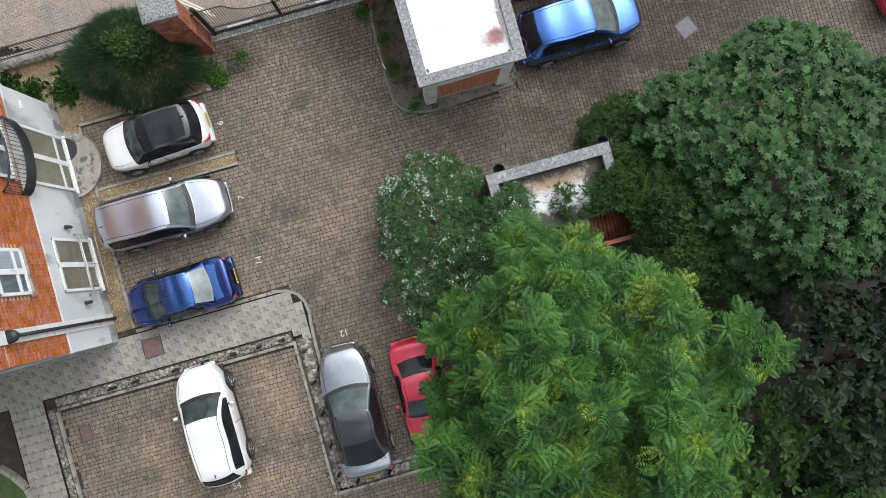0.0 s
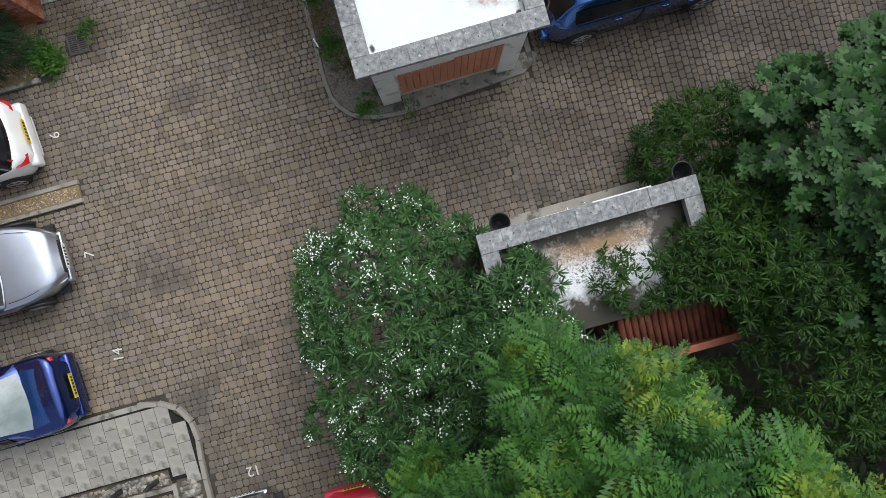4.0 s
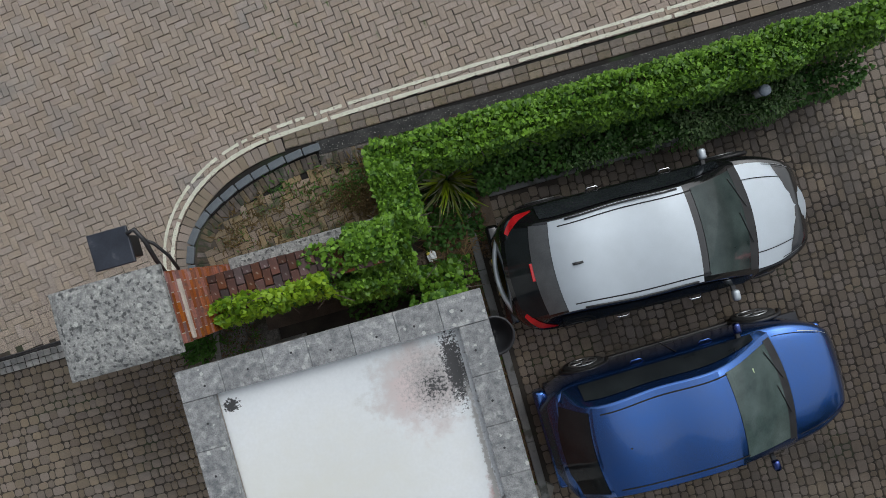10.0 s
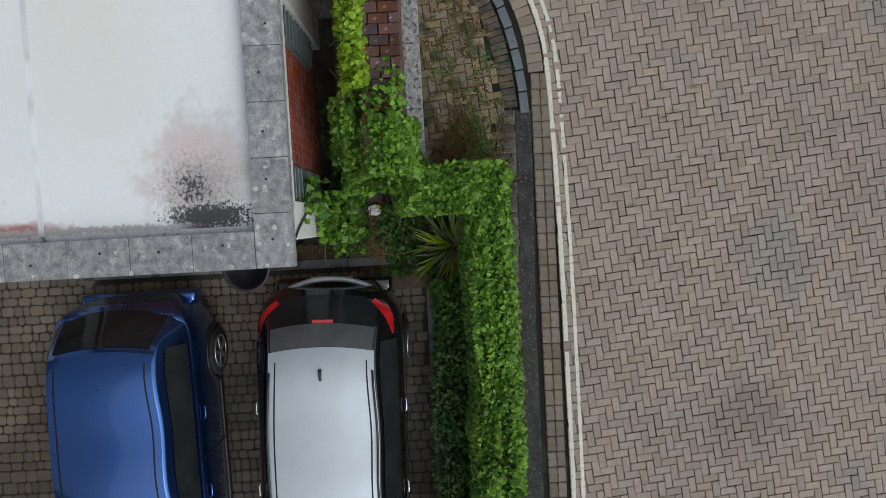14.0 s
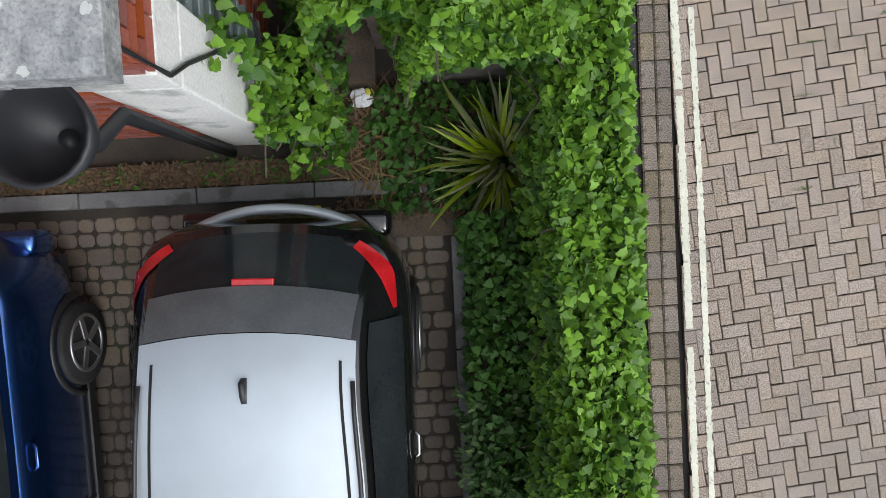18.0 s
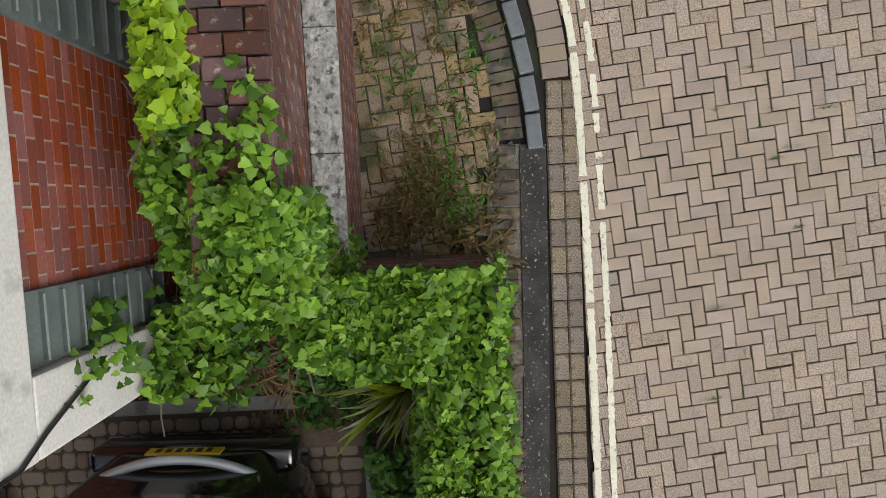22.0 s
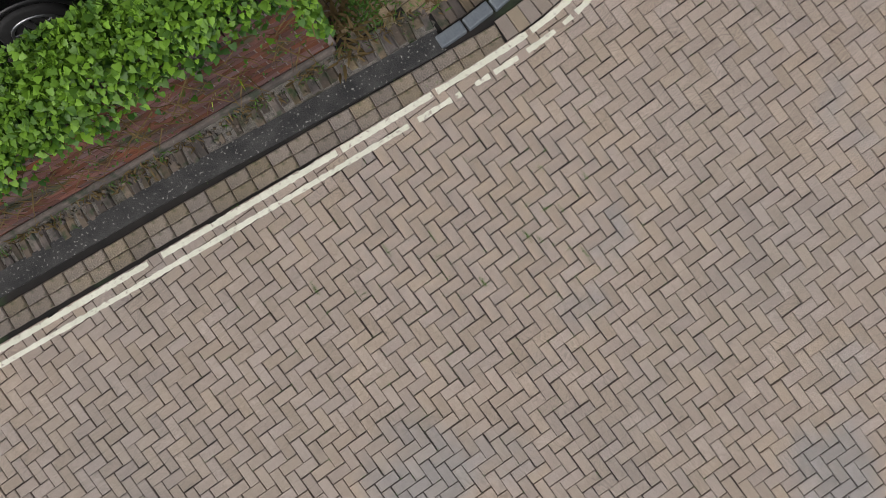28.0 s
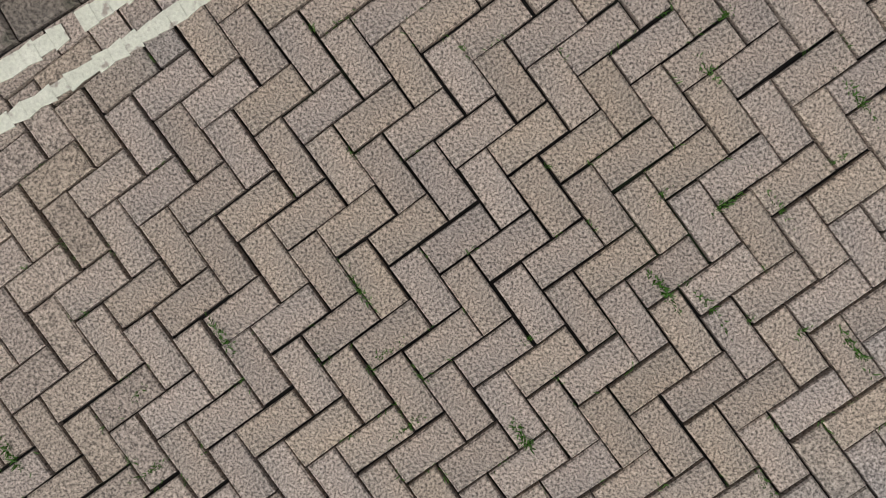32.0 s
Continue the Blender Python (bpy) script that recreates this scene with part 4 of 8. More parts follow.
def gate_top(u):
    s = abs(u - GM) / ((G1 - G0) / 2)
    t = min(max((s - 0.2) / 0.42, 0), 1)
    return 1.2 + 0.12 * s + 0.5 * t * t * t + 0.1 * (t >= 1)


for leaf in (0, 1):
    a0, a1 = (G0 + .04, GM - .03) if leaf == 0 else (GM + .03, G1 - .04)
    lf = part("gate_leaf", boxes((a0, a1, -0.025, 0.025, 0.06, 0.20), (a0, a1, -0.02, 0.02, 0.52, 0.56), bevel=0.004), M["black"], gate, "black iron gate leaf")
    n = 26
    part("top_rail", tube(bmesh.new(), [(a0 + (a1 - a0) * k / n, 0, gate_top(a0 + (a1 - a0) * k / n)) for k in range(n + 1)], 0.02, 6), M["black"], lf)
    for k in range(n + 1):
        u = a0 + (a1 - a0) * k / n
        wide = 0.032 if k in (0, n) else 0.009
        part("post" if k in (0, n) else "bar", boxes((u - wide, u + wide, -wide, wide, 0.06, gate_top(u) + (0.05 if k % n else 0.14))), M["black"], lf)
    ru = -4.50 if leaf == 0 else -1.41
    ram = part("ram", tube(bmesh.new(), [(ru, -0.09, 0.5), (ru + .86, -0.09, 0.5)], 0.036, 10), M["white_tube"], gate, "white electric gate ram")
    part("ram_rod", tube(bmesh.new(), [(ru - .25, -0.09, 0.5), (ru + 1.1, -0.09, 0.5)], 0.013, 6), M["steel"], ram)
for gu in (G0 - .02, G1 + .02):
    gp = part("gate_post", tube(bmesh.new(), [(gu, 0, 0), (gu, 0, 2.05)], 0.06, 10), M["black"], gate, "round black iron gate post")
    bm = bmesh.new()
    bmesh.ops.create_uvsphere(bm, u_segments=12, v_segments=8, radius=0.085, matrix=Matrix.Translation((gu, 0, 2.12)))
    part("ball_finial", bm, M["black"], gp, smooth=True)
for (s0, s1) in ((G1 + .06, G1 + .6), (G0 - .3, G0 - .06)):
    part("side_rail", boxes((s0, s1, -.02, .02, .1, .14), (s0, s1, -.02, .02, 1.78, 1.83)), M["black"], gate)
    for k in range(5):
        uu = s0 + (k + .5) * (s1 - s0) / 5
        part("bar", boxes((uu - .009, uu + .009, -.009, .009, .1, 1.88)), M["black"], gate)
threshold = thing("gate_threshold", YARD, "double row of pale granite setts under the gate", "paving", kind="structure")
rng = random.Random(4)
gs = raw("granite_sett", block_verts(0.098, 0.095, 0.07, 0.014, rng, 0.004), BLOCK_FACES, surf("pale_granite", (0.36, 0.36, 0.345), (0.47, 0.46, 0.44), 5, 0.8, 0.5, objrand=0.25), threshold)
gs.location = (G0 - .3, 9.50, 0.012)
for r in range(2):
    for k in range(54):
        o = new("granite_sett", gs.data)
        o.parent = threshold
        o.matrix_local = pose(G0 - .2 + .108 * k, 9.50 + .106 * r, 0.012 + rng.uniform(-.006, .006), rng.uniform(-3, 3), rng.uniform(-3, 3), rng.uniform(-5, 5))

# fence on a low stone wall, west of the gate
fence = thing("railing_fence", at(0, 10.55), "black iron railings on a low rubble stone wall", "fence")
part("rubble_wall", boxes((-16.5, -6.15, -0.16, 0.16, 0, 0.38), bevel=0.03), M["cobble"], fence, "low wall of pale rubble stones")
rng = random.Random(9)
for k in range(46):
    bm = bmesh.new()
    bmesh.ops.create_icosphere(bm, subdivisions=2, radius=0.5)
    for v in bm.verts:
        v.co = Vector((v.co.x * .24, v.co.y * .2, v.co.z * .26)) * rng.uniform(0.9, 1.1)
    o = part("rubble_stone", bm, M["cobble"], fence)
    o.location = (-16.4 + k * 0.225 + rng.uniform(-.03, .03), -0.12 + rng.uniform(-.02, .02), 0.24 + rng.uniform(-.08, .1))
for zz in (0.5, 1.25):
    part("rail", boxes((-16.5, -6.1, -0.018, 0.018, zz, zz + 0.03)), M["black"], fence)
for k in range(90):
    part("railing_bar", boxes((-16.4 + .115 * k - .008, -16.4 + .115 * k + .008, -0.008, 0.008, 0.38, 1.36)), M["black"], fence)

# garden wall along the road with its return, and the planter wall to the pier
wall_a = thing("garden_wall", at(0, 0), "weathered red brick garden wall overgrown with ivy", "wall", kind="structure")
part("core", boxes((3.42, 10.5, 10.78, 11.06, -0.05, 1.2), (3.42, 3.72, 9.9, 10.79, -0.05, 1.2)), M["mortar_mid"], wall_a)
part("plinth", boxes((3.44, 10.5, 11.07, 11.12, -0.05, 0.07), bevel=.02), M["rubble"], wall_a, "mossy grey cement plinth")
brick_face("bricks", 7.0, 1.2, M["brick_wall"], wall_a, pose(10.48, 11.06, 0.0, 0, 0, 180), singles=0, seed=21, depth=0.006)
brick_face("bricks", 1.15, 1.2, M["brick_wall"], wall_a, pose(3.42, 11.06, 0.0, 0, 0, -90), singles=0, seed=22, depth=0.006)
brick_face("bricks", 5.6, 1.2, M["brick_wall"], wall_a, pose(3.72, 10.78, 0.0), seed=23, depth=0.006)
heap = Heap()
rng = random.Random(31)
for k in range(87):
    heap.add(turned(block_verts(0.068, 0.30, 0.07, 0.008, rng, 0.003), 3.46 + 0.08 * k, 10.92, 1.255 + rng.uniform(-.004, .004), 0), BLOCK_FACES)
tagged(heap.put("top_bricks", M["brick_old"], wall_a), kind="stuff")

wall_b = thing("planter_wall", at(0, 0), "dark old brick planter wall with brick-on-edge top and stone ledge", "wall", kind="structure")
part("core", boxes((1.13, 3.42, 9.55, 9.96, -0.05, 1.88), (1.13, 3.42, 9.955, 10.14, -0.05, 0.98)), M["mortar_old"], wall_b)
brick_face("bricks", 2.29, 0.97, M["brick_wall"], wall_b, pose(3.42, 10.14, 0.0, 0, 0, 180), singles=100, seed=41, depth=0.006)
brick_face("bricks", 2.29, 0.80, M["brick_wall"], wall_b, pose(3.42, 9.96, 1.06, 0, 0, 180), singles=90, seed=42, depth=0.006)
brick_face("bricks", 2.29, 1.86, M["brick_wall"], wall_b, pose(1.13, 9.55, 0.0), seed=43, depth=0.006)
rng = random.Random(44)
for k in range(3):
    bm = boxes((1.14 + k * .764, 1.14 + k * .764 + .760, 9.965, 10.165, 0.985, 1.05), bevel=0.01)
    part("ledge_stone", bm, M["capstone"], wall_b, "rough grey stone ledge" if k == 0 else "")
# old bricks bedded flat across the top, lime-splashed
for k in range(20):
    u_ = 1.19 + 0.1135 * k
    for v_, l_ in (((9.648, .208), (9.866, .208)) if k % 2 else ((9.594, .098), (9.757, .208), (9.92, .098))):
        o = raw("top_brick", block_verts(0.1045, l_, 0.075, 0.009, rng, 0.004), BLOCK_FACES, M["old_brick_one"], wall_b)
        o.matrix_local = pose(u_, v_, 1.952 + rng.uniform(-.006, .006), rng.uniform(-1.2, 1.2), rng.uniform(-1.5, 1.5), rng.uniform(-1.2, 1.2))

# ---- kerbs, beds and pavements ----
kerb_run("bay_kerb", 4.44, 4.56, 5.4, 9.93, 0.1, "grey concrete kerb behind the parking bays", "kerb_dark")
kerb_run("bay_kerb", 10.55, 17.0, 10.9, 11.02, 0.1, "concrete kerb between yard and road")
kerb_run("bay_kerb", 4.9, 9.4, 10.06, 10.16, 0.08, "concrete kerb along the ivy bed", "kerb_dark")
strip("soil_bed", 3.75, 10.5, 10.165, 10.75, -0.05, 0.05, M["soil"], "dark soil bed along the garden wall", "planting bed")
strip("soil_bed", 1.1, 4.42, 9.0, 9.54, -0.05, 0.06, M["soil"], "soil bed between guard house and planter wall", "planting bed")
strip("soil_bed", 3.74, 4.9, 9.56, 10.75, -0.05, 0.06, M["soil"], "soil bed in the corner of the walls", "planting bed")
strip("gravel_margin", 4.24, 4.43, 5.4, 9.0, -0.05, 0.05, M["soil"], "mulched soil margin along the guard house wall", "gravel")
# planted margin west of the guard house with a curved kerb
MARGIN = smooth_line([(0.32, 9.3), (0.22, 8.6), (0.19, 7.0), (0.16, 6.2), (0.24, 5.68), (0.56, 5.32), (1.0, 5.16), (1.7, 5.1)], 2)
ob = part("soil_margin", slab(bmesh.new(), [(1.24, 9.3)] + offset(MARGIN, 0.05) + [(1.7, 5.34), (1.24, 5.36)], -0.05, 0.05), M["grit"])
ob.matrix_world = YARD
tagged(ob, "weedy gravel margin beside the guard house", "planting bed", kind="structure")
mk = thing("curved_kerb", YARD, "thin curved concrete kerb round a margin", "kerb", kind="structure")
for x, y, a in resample(MARGIN, 0.3):
    s = part("kerbstone", boxes((-0.155, 0.155, -0.045, 0.045, -0.06, 0.075), bevel=0.012), M["kerb_worn"], mk)
    s.matrix_local = pose(x, y, 0, 0, 0, math.degrees(a))

# house side: gravel, bays, pavement
gb = part("gravel_garden", slab(bmesh.new(), [(-16, 8.6), (-10.98, 8.5), (-10.98, 0.7), (-10.45, 0.7), (-10.45, 7.95), (-5.75, 7.95), (-5.55, 8.4), (-5.45, 9.1), (-6.1, 10.4), (-16, 10.4)][::1], -0.06, 0.035), M["gravel_bed"])
gb.matrix_world = YARD
tagged(gb, "golden gravel garden bed beside the house", "gravel", kind="structure")
kerb_run("bay_kerb", -10.4, -5.7, 7.84, 7.94, 0.06, "concrete kerb at the edge of the gravel garden")
kerb_run("bay_kerb", -10.44, -10.34, 0.7, 7.83, 0.06, "concrete kerb at the head of the bays")
kerb_run("divider_kerb", -10.33, -5.5, 5.53, 5.62, 0.07, "concrete kerb of a bay divider")
kerb_run("divider_kerb", -10.33, -5.5, 5.13, 5.22, 0.07, "concrete kerb of a bay divider")
strip("divider_gravel", -10.33, -5.52, 5.225, 5.525, -0.05, 0.045, M["gravel_bed"], "strip of gravel between two bays", "gravel")
PV = [(-20, 0.50), (-20, -0.86), (-5.3, -0.86), (-5.3, -1.12), (-4.66, -1.12), (-4.58, -0.3), (-4.72, 0.1), (-5.0, 0.38), (-5.4, 0.52)]
pv = part("pavement", slab(bmesh.new(), PV, -0.06, 0.075), M["joint"])
pv.matrix_world = YARD
tagged(pv, "raised pavement of grey concrete flags", "pavement", kind="structure")
rng = random.Random(14)
flag_mesh = {}


def flag(parent, u, v, lu, lv, z, turn=0.0):
    key = (round(lu, 2), round(lv, 2))
    if key not in flag_mesh:
        me = bpy.data.meshes.new("flag")
        me.from_pydata([tuple(map(float, q)) for q in block_verts(lu, lv, 0.03, 0.006, rng)], [], BLOCK_FACES)
        me.materials.append(M["flag_one"])
        flag_mesh[key] = me
    o = new("flag", flag_mesh[key])
    o.parent = parent
    o.matrix_local = pose(u, v, z + rng.uniform(-.003, .002), rng.uniform(-.4, .4), rng.uniform(-.4, .4), turn)


M["flag_one"] = surf("paving_flag_single", (0.27, 0.255, 0.225), (0.36, 0.34, 0.30), 3.0, 0.85, 0.4, fine=50, objrand=0.12, c3=(0.17, 0.165, 0.14), spots=0.35, spot_scale=3)
u = -18.0
k = 0
while u < -4.75:
    cut = (0.44, 0.44, 0.44) if k % 2 else (0.22, 0.44, 0.44, 0.22)
    v = -0.83 - (.44 if u > -5.4 else 0)
    for c in cut + ((0.44,) if u > -5.4 else ()):
        if inside(u + .2, v + c * .6, PV):
            flag(pv, u + 0.145, v + c / 2, 0.282, c - 0.008, 0.085)
        v += c
    u += 0.29
    k += 1
kerb_run("pavement_kerb", -10.33, -5.35, 0.53, 0.64, 0.1, "concrete kerb of the raised pavement")
nose = thing("pavement_nose", YARD, "rounded concrete kerb at the pavement end", "kerb", kind="structure")
for x, y, a in resample(smooth_line([(-5.35, 0.58), (-4.95, 0.48), (-4.6, 0.15), (-4.5, -0.3), (-4.58, -1.0), (-4.6, -2.2), (-4.55, -4.4), (-4.5, -6.4)], 2), 0.42):
    s = part("kerbstone", boxes((-0.205, 0.205, -0.05, 0.05, -0.06, 0.1), bevel=0.012), M["kerb"], nose)
    s.matrix_local = pose(x, y, 0, 0, 0, math.degrees(a))
# cobble strips
kerb_run("bed_kerb", -13.6, -5.3, -1.32, -1.22, 0.09, "concrete kerb along a cobble strip")
kerb_run("bed_kerb", -13.66, -13.56, -9.5, -1.33, 0.09, "concrete kerb along a cobble strip")
kerb_run("bed_kerb", -5.32, -5.22, -6.6, -1.2, 0.09, "concrete kerb along a cobble strip")
kerb_run("bed_kerb", -5.2, -0.4, -6.62, -6.52, 0.09, "concrete kerb along a cobble strip")
kerb_run("bed_kerb", -4.4, -0.4, -6.12, -6.02, 0.09, "concrete kerb along a cobble strip")


def cobbles(name, u0, u1, v0, v1, n, label, mat="cobble", r=(0.035, 0.075), z=0.05, seed=1, bed="soil"):
    c = strip(name, u0, u1, v0, v1, -0.06, z, M[bed], label, "cobbles", 0.0)
    rng = random.Random(seed)
    heap = Heap()
    bm = bmesh.new()
    bmesh.ops.create_icosphere(bm, subdivisions=1, radius=1.0)
    base = np.array([tuple(v.co) for v in bm.verts])
    faces = [tuple(v.index for v in f.verts) for f in bm.faces]
    bm.free()
    for _ in range(n):
        s = rng.uniform(*r)
        vv = base * np.array([s, s * rng.uniform(.6, 1), s * .55]) * np.array([[rng.uniform(.85, 1.1)] for _ in base])
        heap.add(turned(vv, rng.uniform(u0 + s, u1 - s), rng.uniform(v0 + s, v1 - s), z + s * .2, rng.uniform(0, 6)), faces)
    tagged(heap.put("cobbles", M[mat], c, True), kind="stuff")


cobbles("cobble_strip", -13.6, -5.3, -1.215, -0.87, 900, "strip of small rounded cobbles", seed=1)
cobbles("cobble_strip", -13.95, -13.67, -9.5, -1.2, 620, "strip of small rounded cobbles", seed=2)
cobbles("cobble_bed", -5.2, -4.66, -6.5, -1.14, 560, "bed of dark rough cobbles", r=(0.05, 0.12), seed=3)
cobbles("cobble_bed", -5.1, -0.4, -6.5, -6.13, 420, "mossy bed of rough cobbles", r=(0.05, 0.1), seed=4)
for (u0, u1, v0, v1, n, sd) in ((-10.97, -10.46, 0.75, 7.9, 2600, 5), (-10.3, -5.55, 5.23, 5.52, 1000, 6), (-10.3, -5.55, 8.0, 9.1, 3000, 7), (-16, -10.0, 8.55, 10.3, 6500, 8)):
    cobbles("gravel", u0, u1, v0, v1, n, "loose golden gravel", "gravel", (0.012, 0.028), 0.038, sd, "gravel_bed")
west_pv = strip("west_pavement", -15.2, -13.97, -12, -0.87, -0.06, 0.075, M["joint"], "narrow pavement of grey flags", "pavement")
k = 0
v = -10.0
while v < -1.0:
    uu = -15.15
    for c in ((0.38, 0.4, 0.38) if k % 2 else (0.2, 0.4, 0.4, 0.16)):
        flag(west_pv, uu + c / 2, v + 0.145, c - 0.008, 0.282, 0.085)
        uu += c
    v += 0.29
    k += 1


def bollard(u, v, turn):
    b = thing("bollard", at(u, v, 0.05, turn), "short black rounded bollard set in the cobbles", "bollard", "bollards along the cobble strips")
    bm = bmesh.new()
    tube(bm, [(0, 0, -0.1), (0, 0, 0.42), (0, 0, 0.5), (0, 0, 0.53)], [0.06, 0.055, 0.045, 0.01], 10)
    part("post", bm, M["black"], b, smooth=True)
    part("collar", tube(bmesh.new(), [(0, 0, 0.36), (0, 0, 0.39)], 0.064, 10), M["black"], b)
    return b


for u in (-11.5, -10.7, -9.3, -8.3, -7.3, -6.4, -5.6):
    bollard(u, -1.05, 0)
for v in (-1.6, -2.7, -3.8, -4.9, -5.9):
    bollard(-4.95, v, 0)
for u in (-4.4, -3.3):
    bollard(u, -6.3, 0)


def cover(name, u, v, w, d, turn, mat, label, slots=0):
    c = thing(name, at(u, v, 0.004, turn), label, "manhole cover")
    part("frame", boxes((-w / 2 - .035, w / 2 + .035, -d / 2 - .035, -d / 2, -.03, .006), (-w / 2 - .035, w / 2 + .035, d / 2, d / 2 + .035, -.03, .006), (-w / 2 - .035, -w / 2, -d / 2, d / 2, -.03, .006), (w / 2, w / 2 + .035, -d / 2, d / 2, -.03, .006)), M["grate"], c)
    if slots:
        part("well", boxes((-w / 2, w / 2, -d / 2, d / 2, -.03, -.02)), M["black"], c)
        for k in range(slots):
            y = -d / 2 + (k + .5) * d / slots
            part("bar", boxes((-w / 2, w / 2, y - .012, y + .012, -.018, .006)), M["grate"], c)
        part("bar", boxes((-.014, .014, -d / 2, d / 2, -.018, .008)), M["grate"], c)
    else:
        part("plate", boxes((-w / 2 + .006, w / 2 - .006, -d / 2 + .006, d / 2 - .006, -.03, .002)), M[mat], c)
        for i in range(12):
            for j in range(8):
                x, y = -w / 2 + (i + .5) * w / 12, -d / 2 + (j + .5) * d / 8
                if w > .5 and mat == "cover":
                    o = part("tread", boxes((-.018, .018, -.006, .006, 0, .006)), M[mat], c)
                    o.matrix_local = pose(x, y, .001, 0, 0, 45 if j % 2 else -45)


cover("drain_grate", -4.72, 8.43, 0.36, 0.36, 0, "grate", "cast-iron drain grate in the setts", 8)
cover("drain_grate", 11.9, 10.3, 0.36, 0.36, 0, "grate", "cast-iron drain grate in the setts", 8)
cover("manhole_cover", 10.65, 5.55, 0.58, 0.58, 22, "cover", "square steel manhole cover with tread pattern")
cover("manhole_cover", -9.92, -0.1, 0.62, 0.6, 0, "cover_red", "square reddish manhole cover set in the flags")
for o in scene.collection.objects:
    if o.name.startswith("manhole_cover") and abs(o.matrix_world.translation.x + 9.55) < .3:
        o.location.z = 0.09
cover("manhole_cover", -12.9, -2.3, 0.35, 0.5, 0, "cover_red", "small reddish access cover in the setts")
cover("manhole_cover", -11.0, 9.3, 0.3, 0.3, 0, "cover", "small grey cover in the gravel")


# painted bay numbers
def number(text, u, v, turn, h=0.28):
    cu = bpy.data.curves.new("bay_number", "FONT")
    cu.body, cu.size, cu.extrude, cu.align_x, cu.align_y = text, h * 1.4, 0.001, "CENTER", "CENTER"
    ob = new("bay_number_curve", cu)
    dep = bpy.context.evaluated_depsgraph_get()
    me = bpy.data.meshes.new_from_object(ob.evaluated_get(dep))
    bpy.data.objects.remove(ob)
    me.materials.clear()
    me.materials.append(M["number"])
    o = new("bay_number", me)
    o.matrix_world = at(u, v, 0.006, turn)
    return tagged(o, "white painted bay number on the setts", "road marking", "bay numbers", "structure")


number("6", -5.72, 6.68, 85, .22)
number("7", -5.7, 4.02, 80, .22)
number("14", -5.69, 1.78, 85, .22)
number("12", -3.57, -1.39, 180, .22)
number("19", -1.51, -1.4, 180, .22)
number("54", -8.46, -5.4, 0, .22)


# ---- house ----
HU = -11.02
house = thing("house", YARD, "house with painted render ground floor and orange brick above", "house")
core = part("wall", boxes((-21, HU, 0.42, 8.75, 0, 2.72), bevel=0.0), M["render"], house, "grey-white painted render, stained towards its foot")
part("upper_wall", boxes((-20.98, HU - 0.03, 0.44, 8.73, 2.724, 7.6)), M["mortar"], house)
part("plinth", boxes((HU - .05, HU + .025, 0.40, 8.77, 0, 0.42), bevel=0.006), surf("stained_plinth", (0.30, 0.315, 0.32), (0.46, 0.475, 0.48), 1.5, 0.85, 0.3, c3=(0.2, 0.21, 0.21), spots=0.5, spot_scale=2.5, stretch=(1, 1, 0.3)), house, "damp-stained plinth band")
part("string_course", boxes((HU - .06, HU + .03, 0.40, 8.77, 2.70, 2.80), bevel=0.012), M["render"], house, "projecting painted band")
brick_face("bricks", 8.3, 2.7, M["brick_house"], house, pose(HU - .03, 0.45, 2.81, 0, 0, 90), seed=61, depth=0.02, hole=(1.75, 3.2, 1.05, 2.7))
brick_face("bricks", 8.3, 2.1, M["brick_house"], house, pose(HU - .03, 0.45, 5.51, 0, 0, 90), seed=62, depth=0.02)
brick_face("bricks", 9.9, 4.8, M["brick_house"], house, pose(-20.95, 0.46, 2.81), seed=63, depth=0.02)
bm = bmesh.new()
rz = [(-21.4, 7.6), (-10.6, 7.6), (-10.6, 7.75), (-16, 10.6), (-21.4, 7.75)]
lo = [bm.verts.new((u, 0.1, z)) for u, z in rz]
hi = [bm.verts.new((u, 9.1, z)) for u, z in rz]
for i in range(5):
    bm.faces.new((lo[i], hi[i], hi[(i + 1) % 5], lo[(i + 1) % 5]))
bm.faces.new(lo)
bm.faces.new(hi[::-1])
part("roof", bm, M["clay"], house, "dark tiled pitched roof")


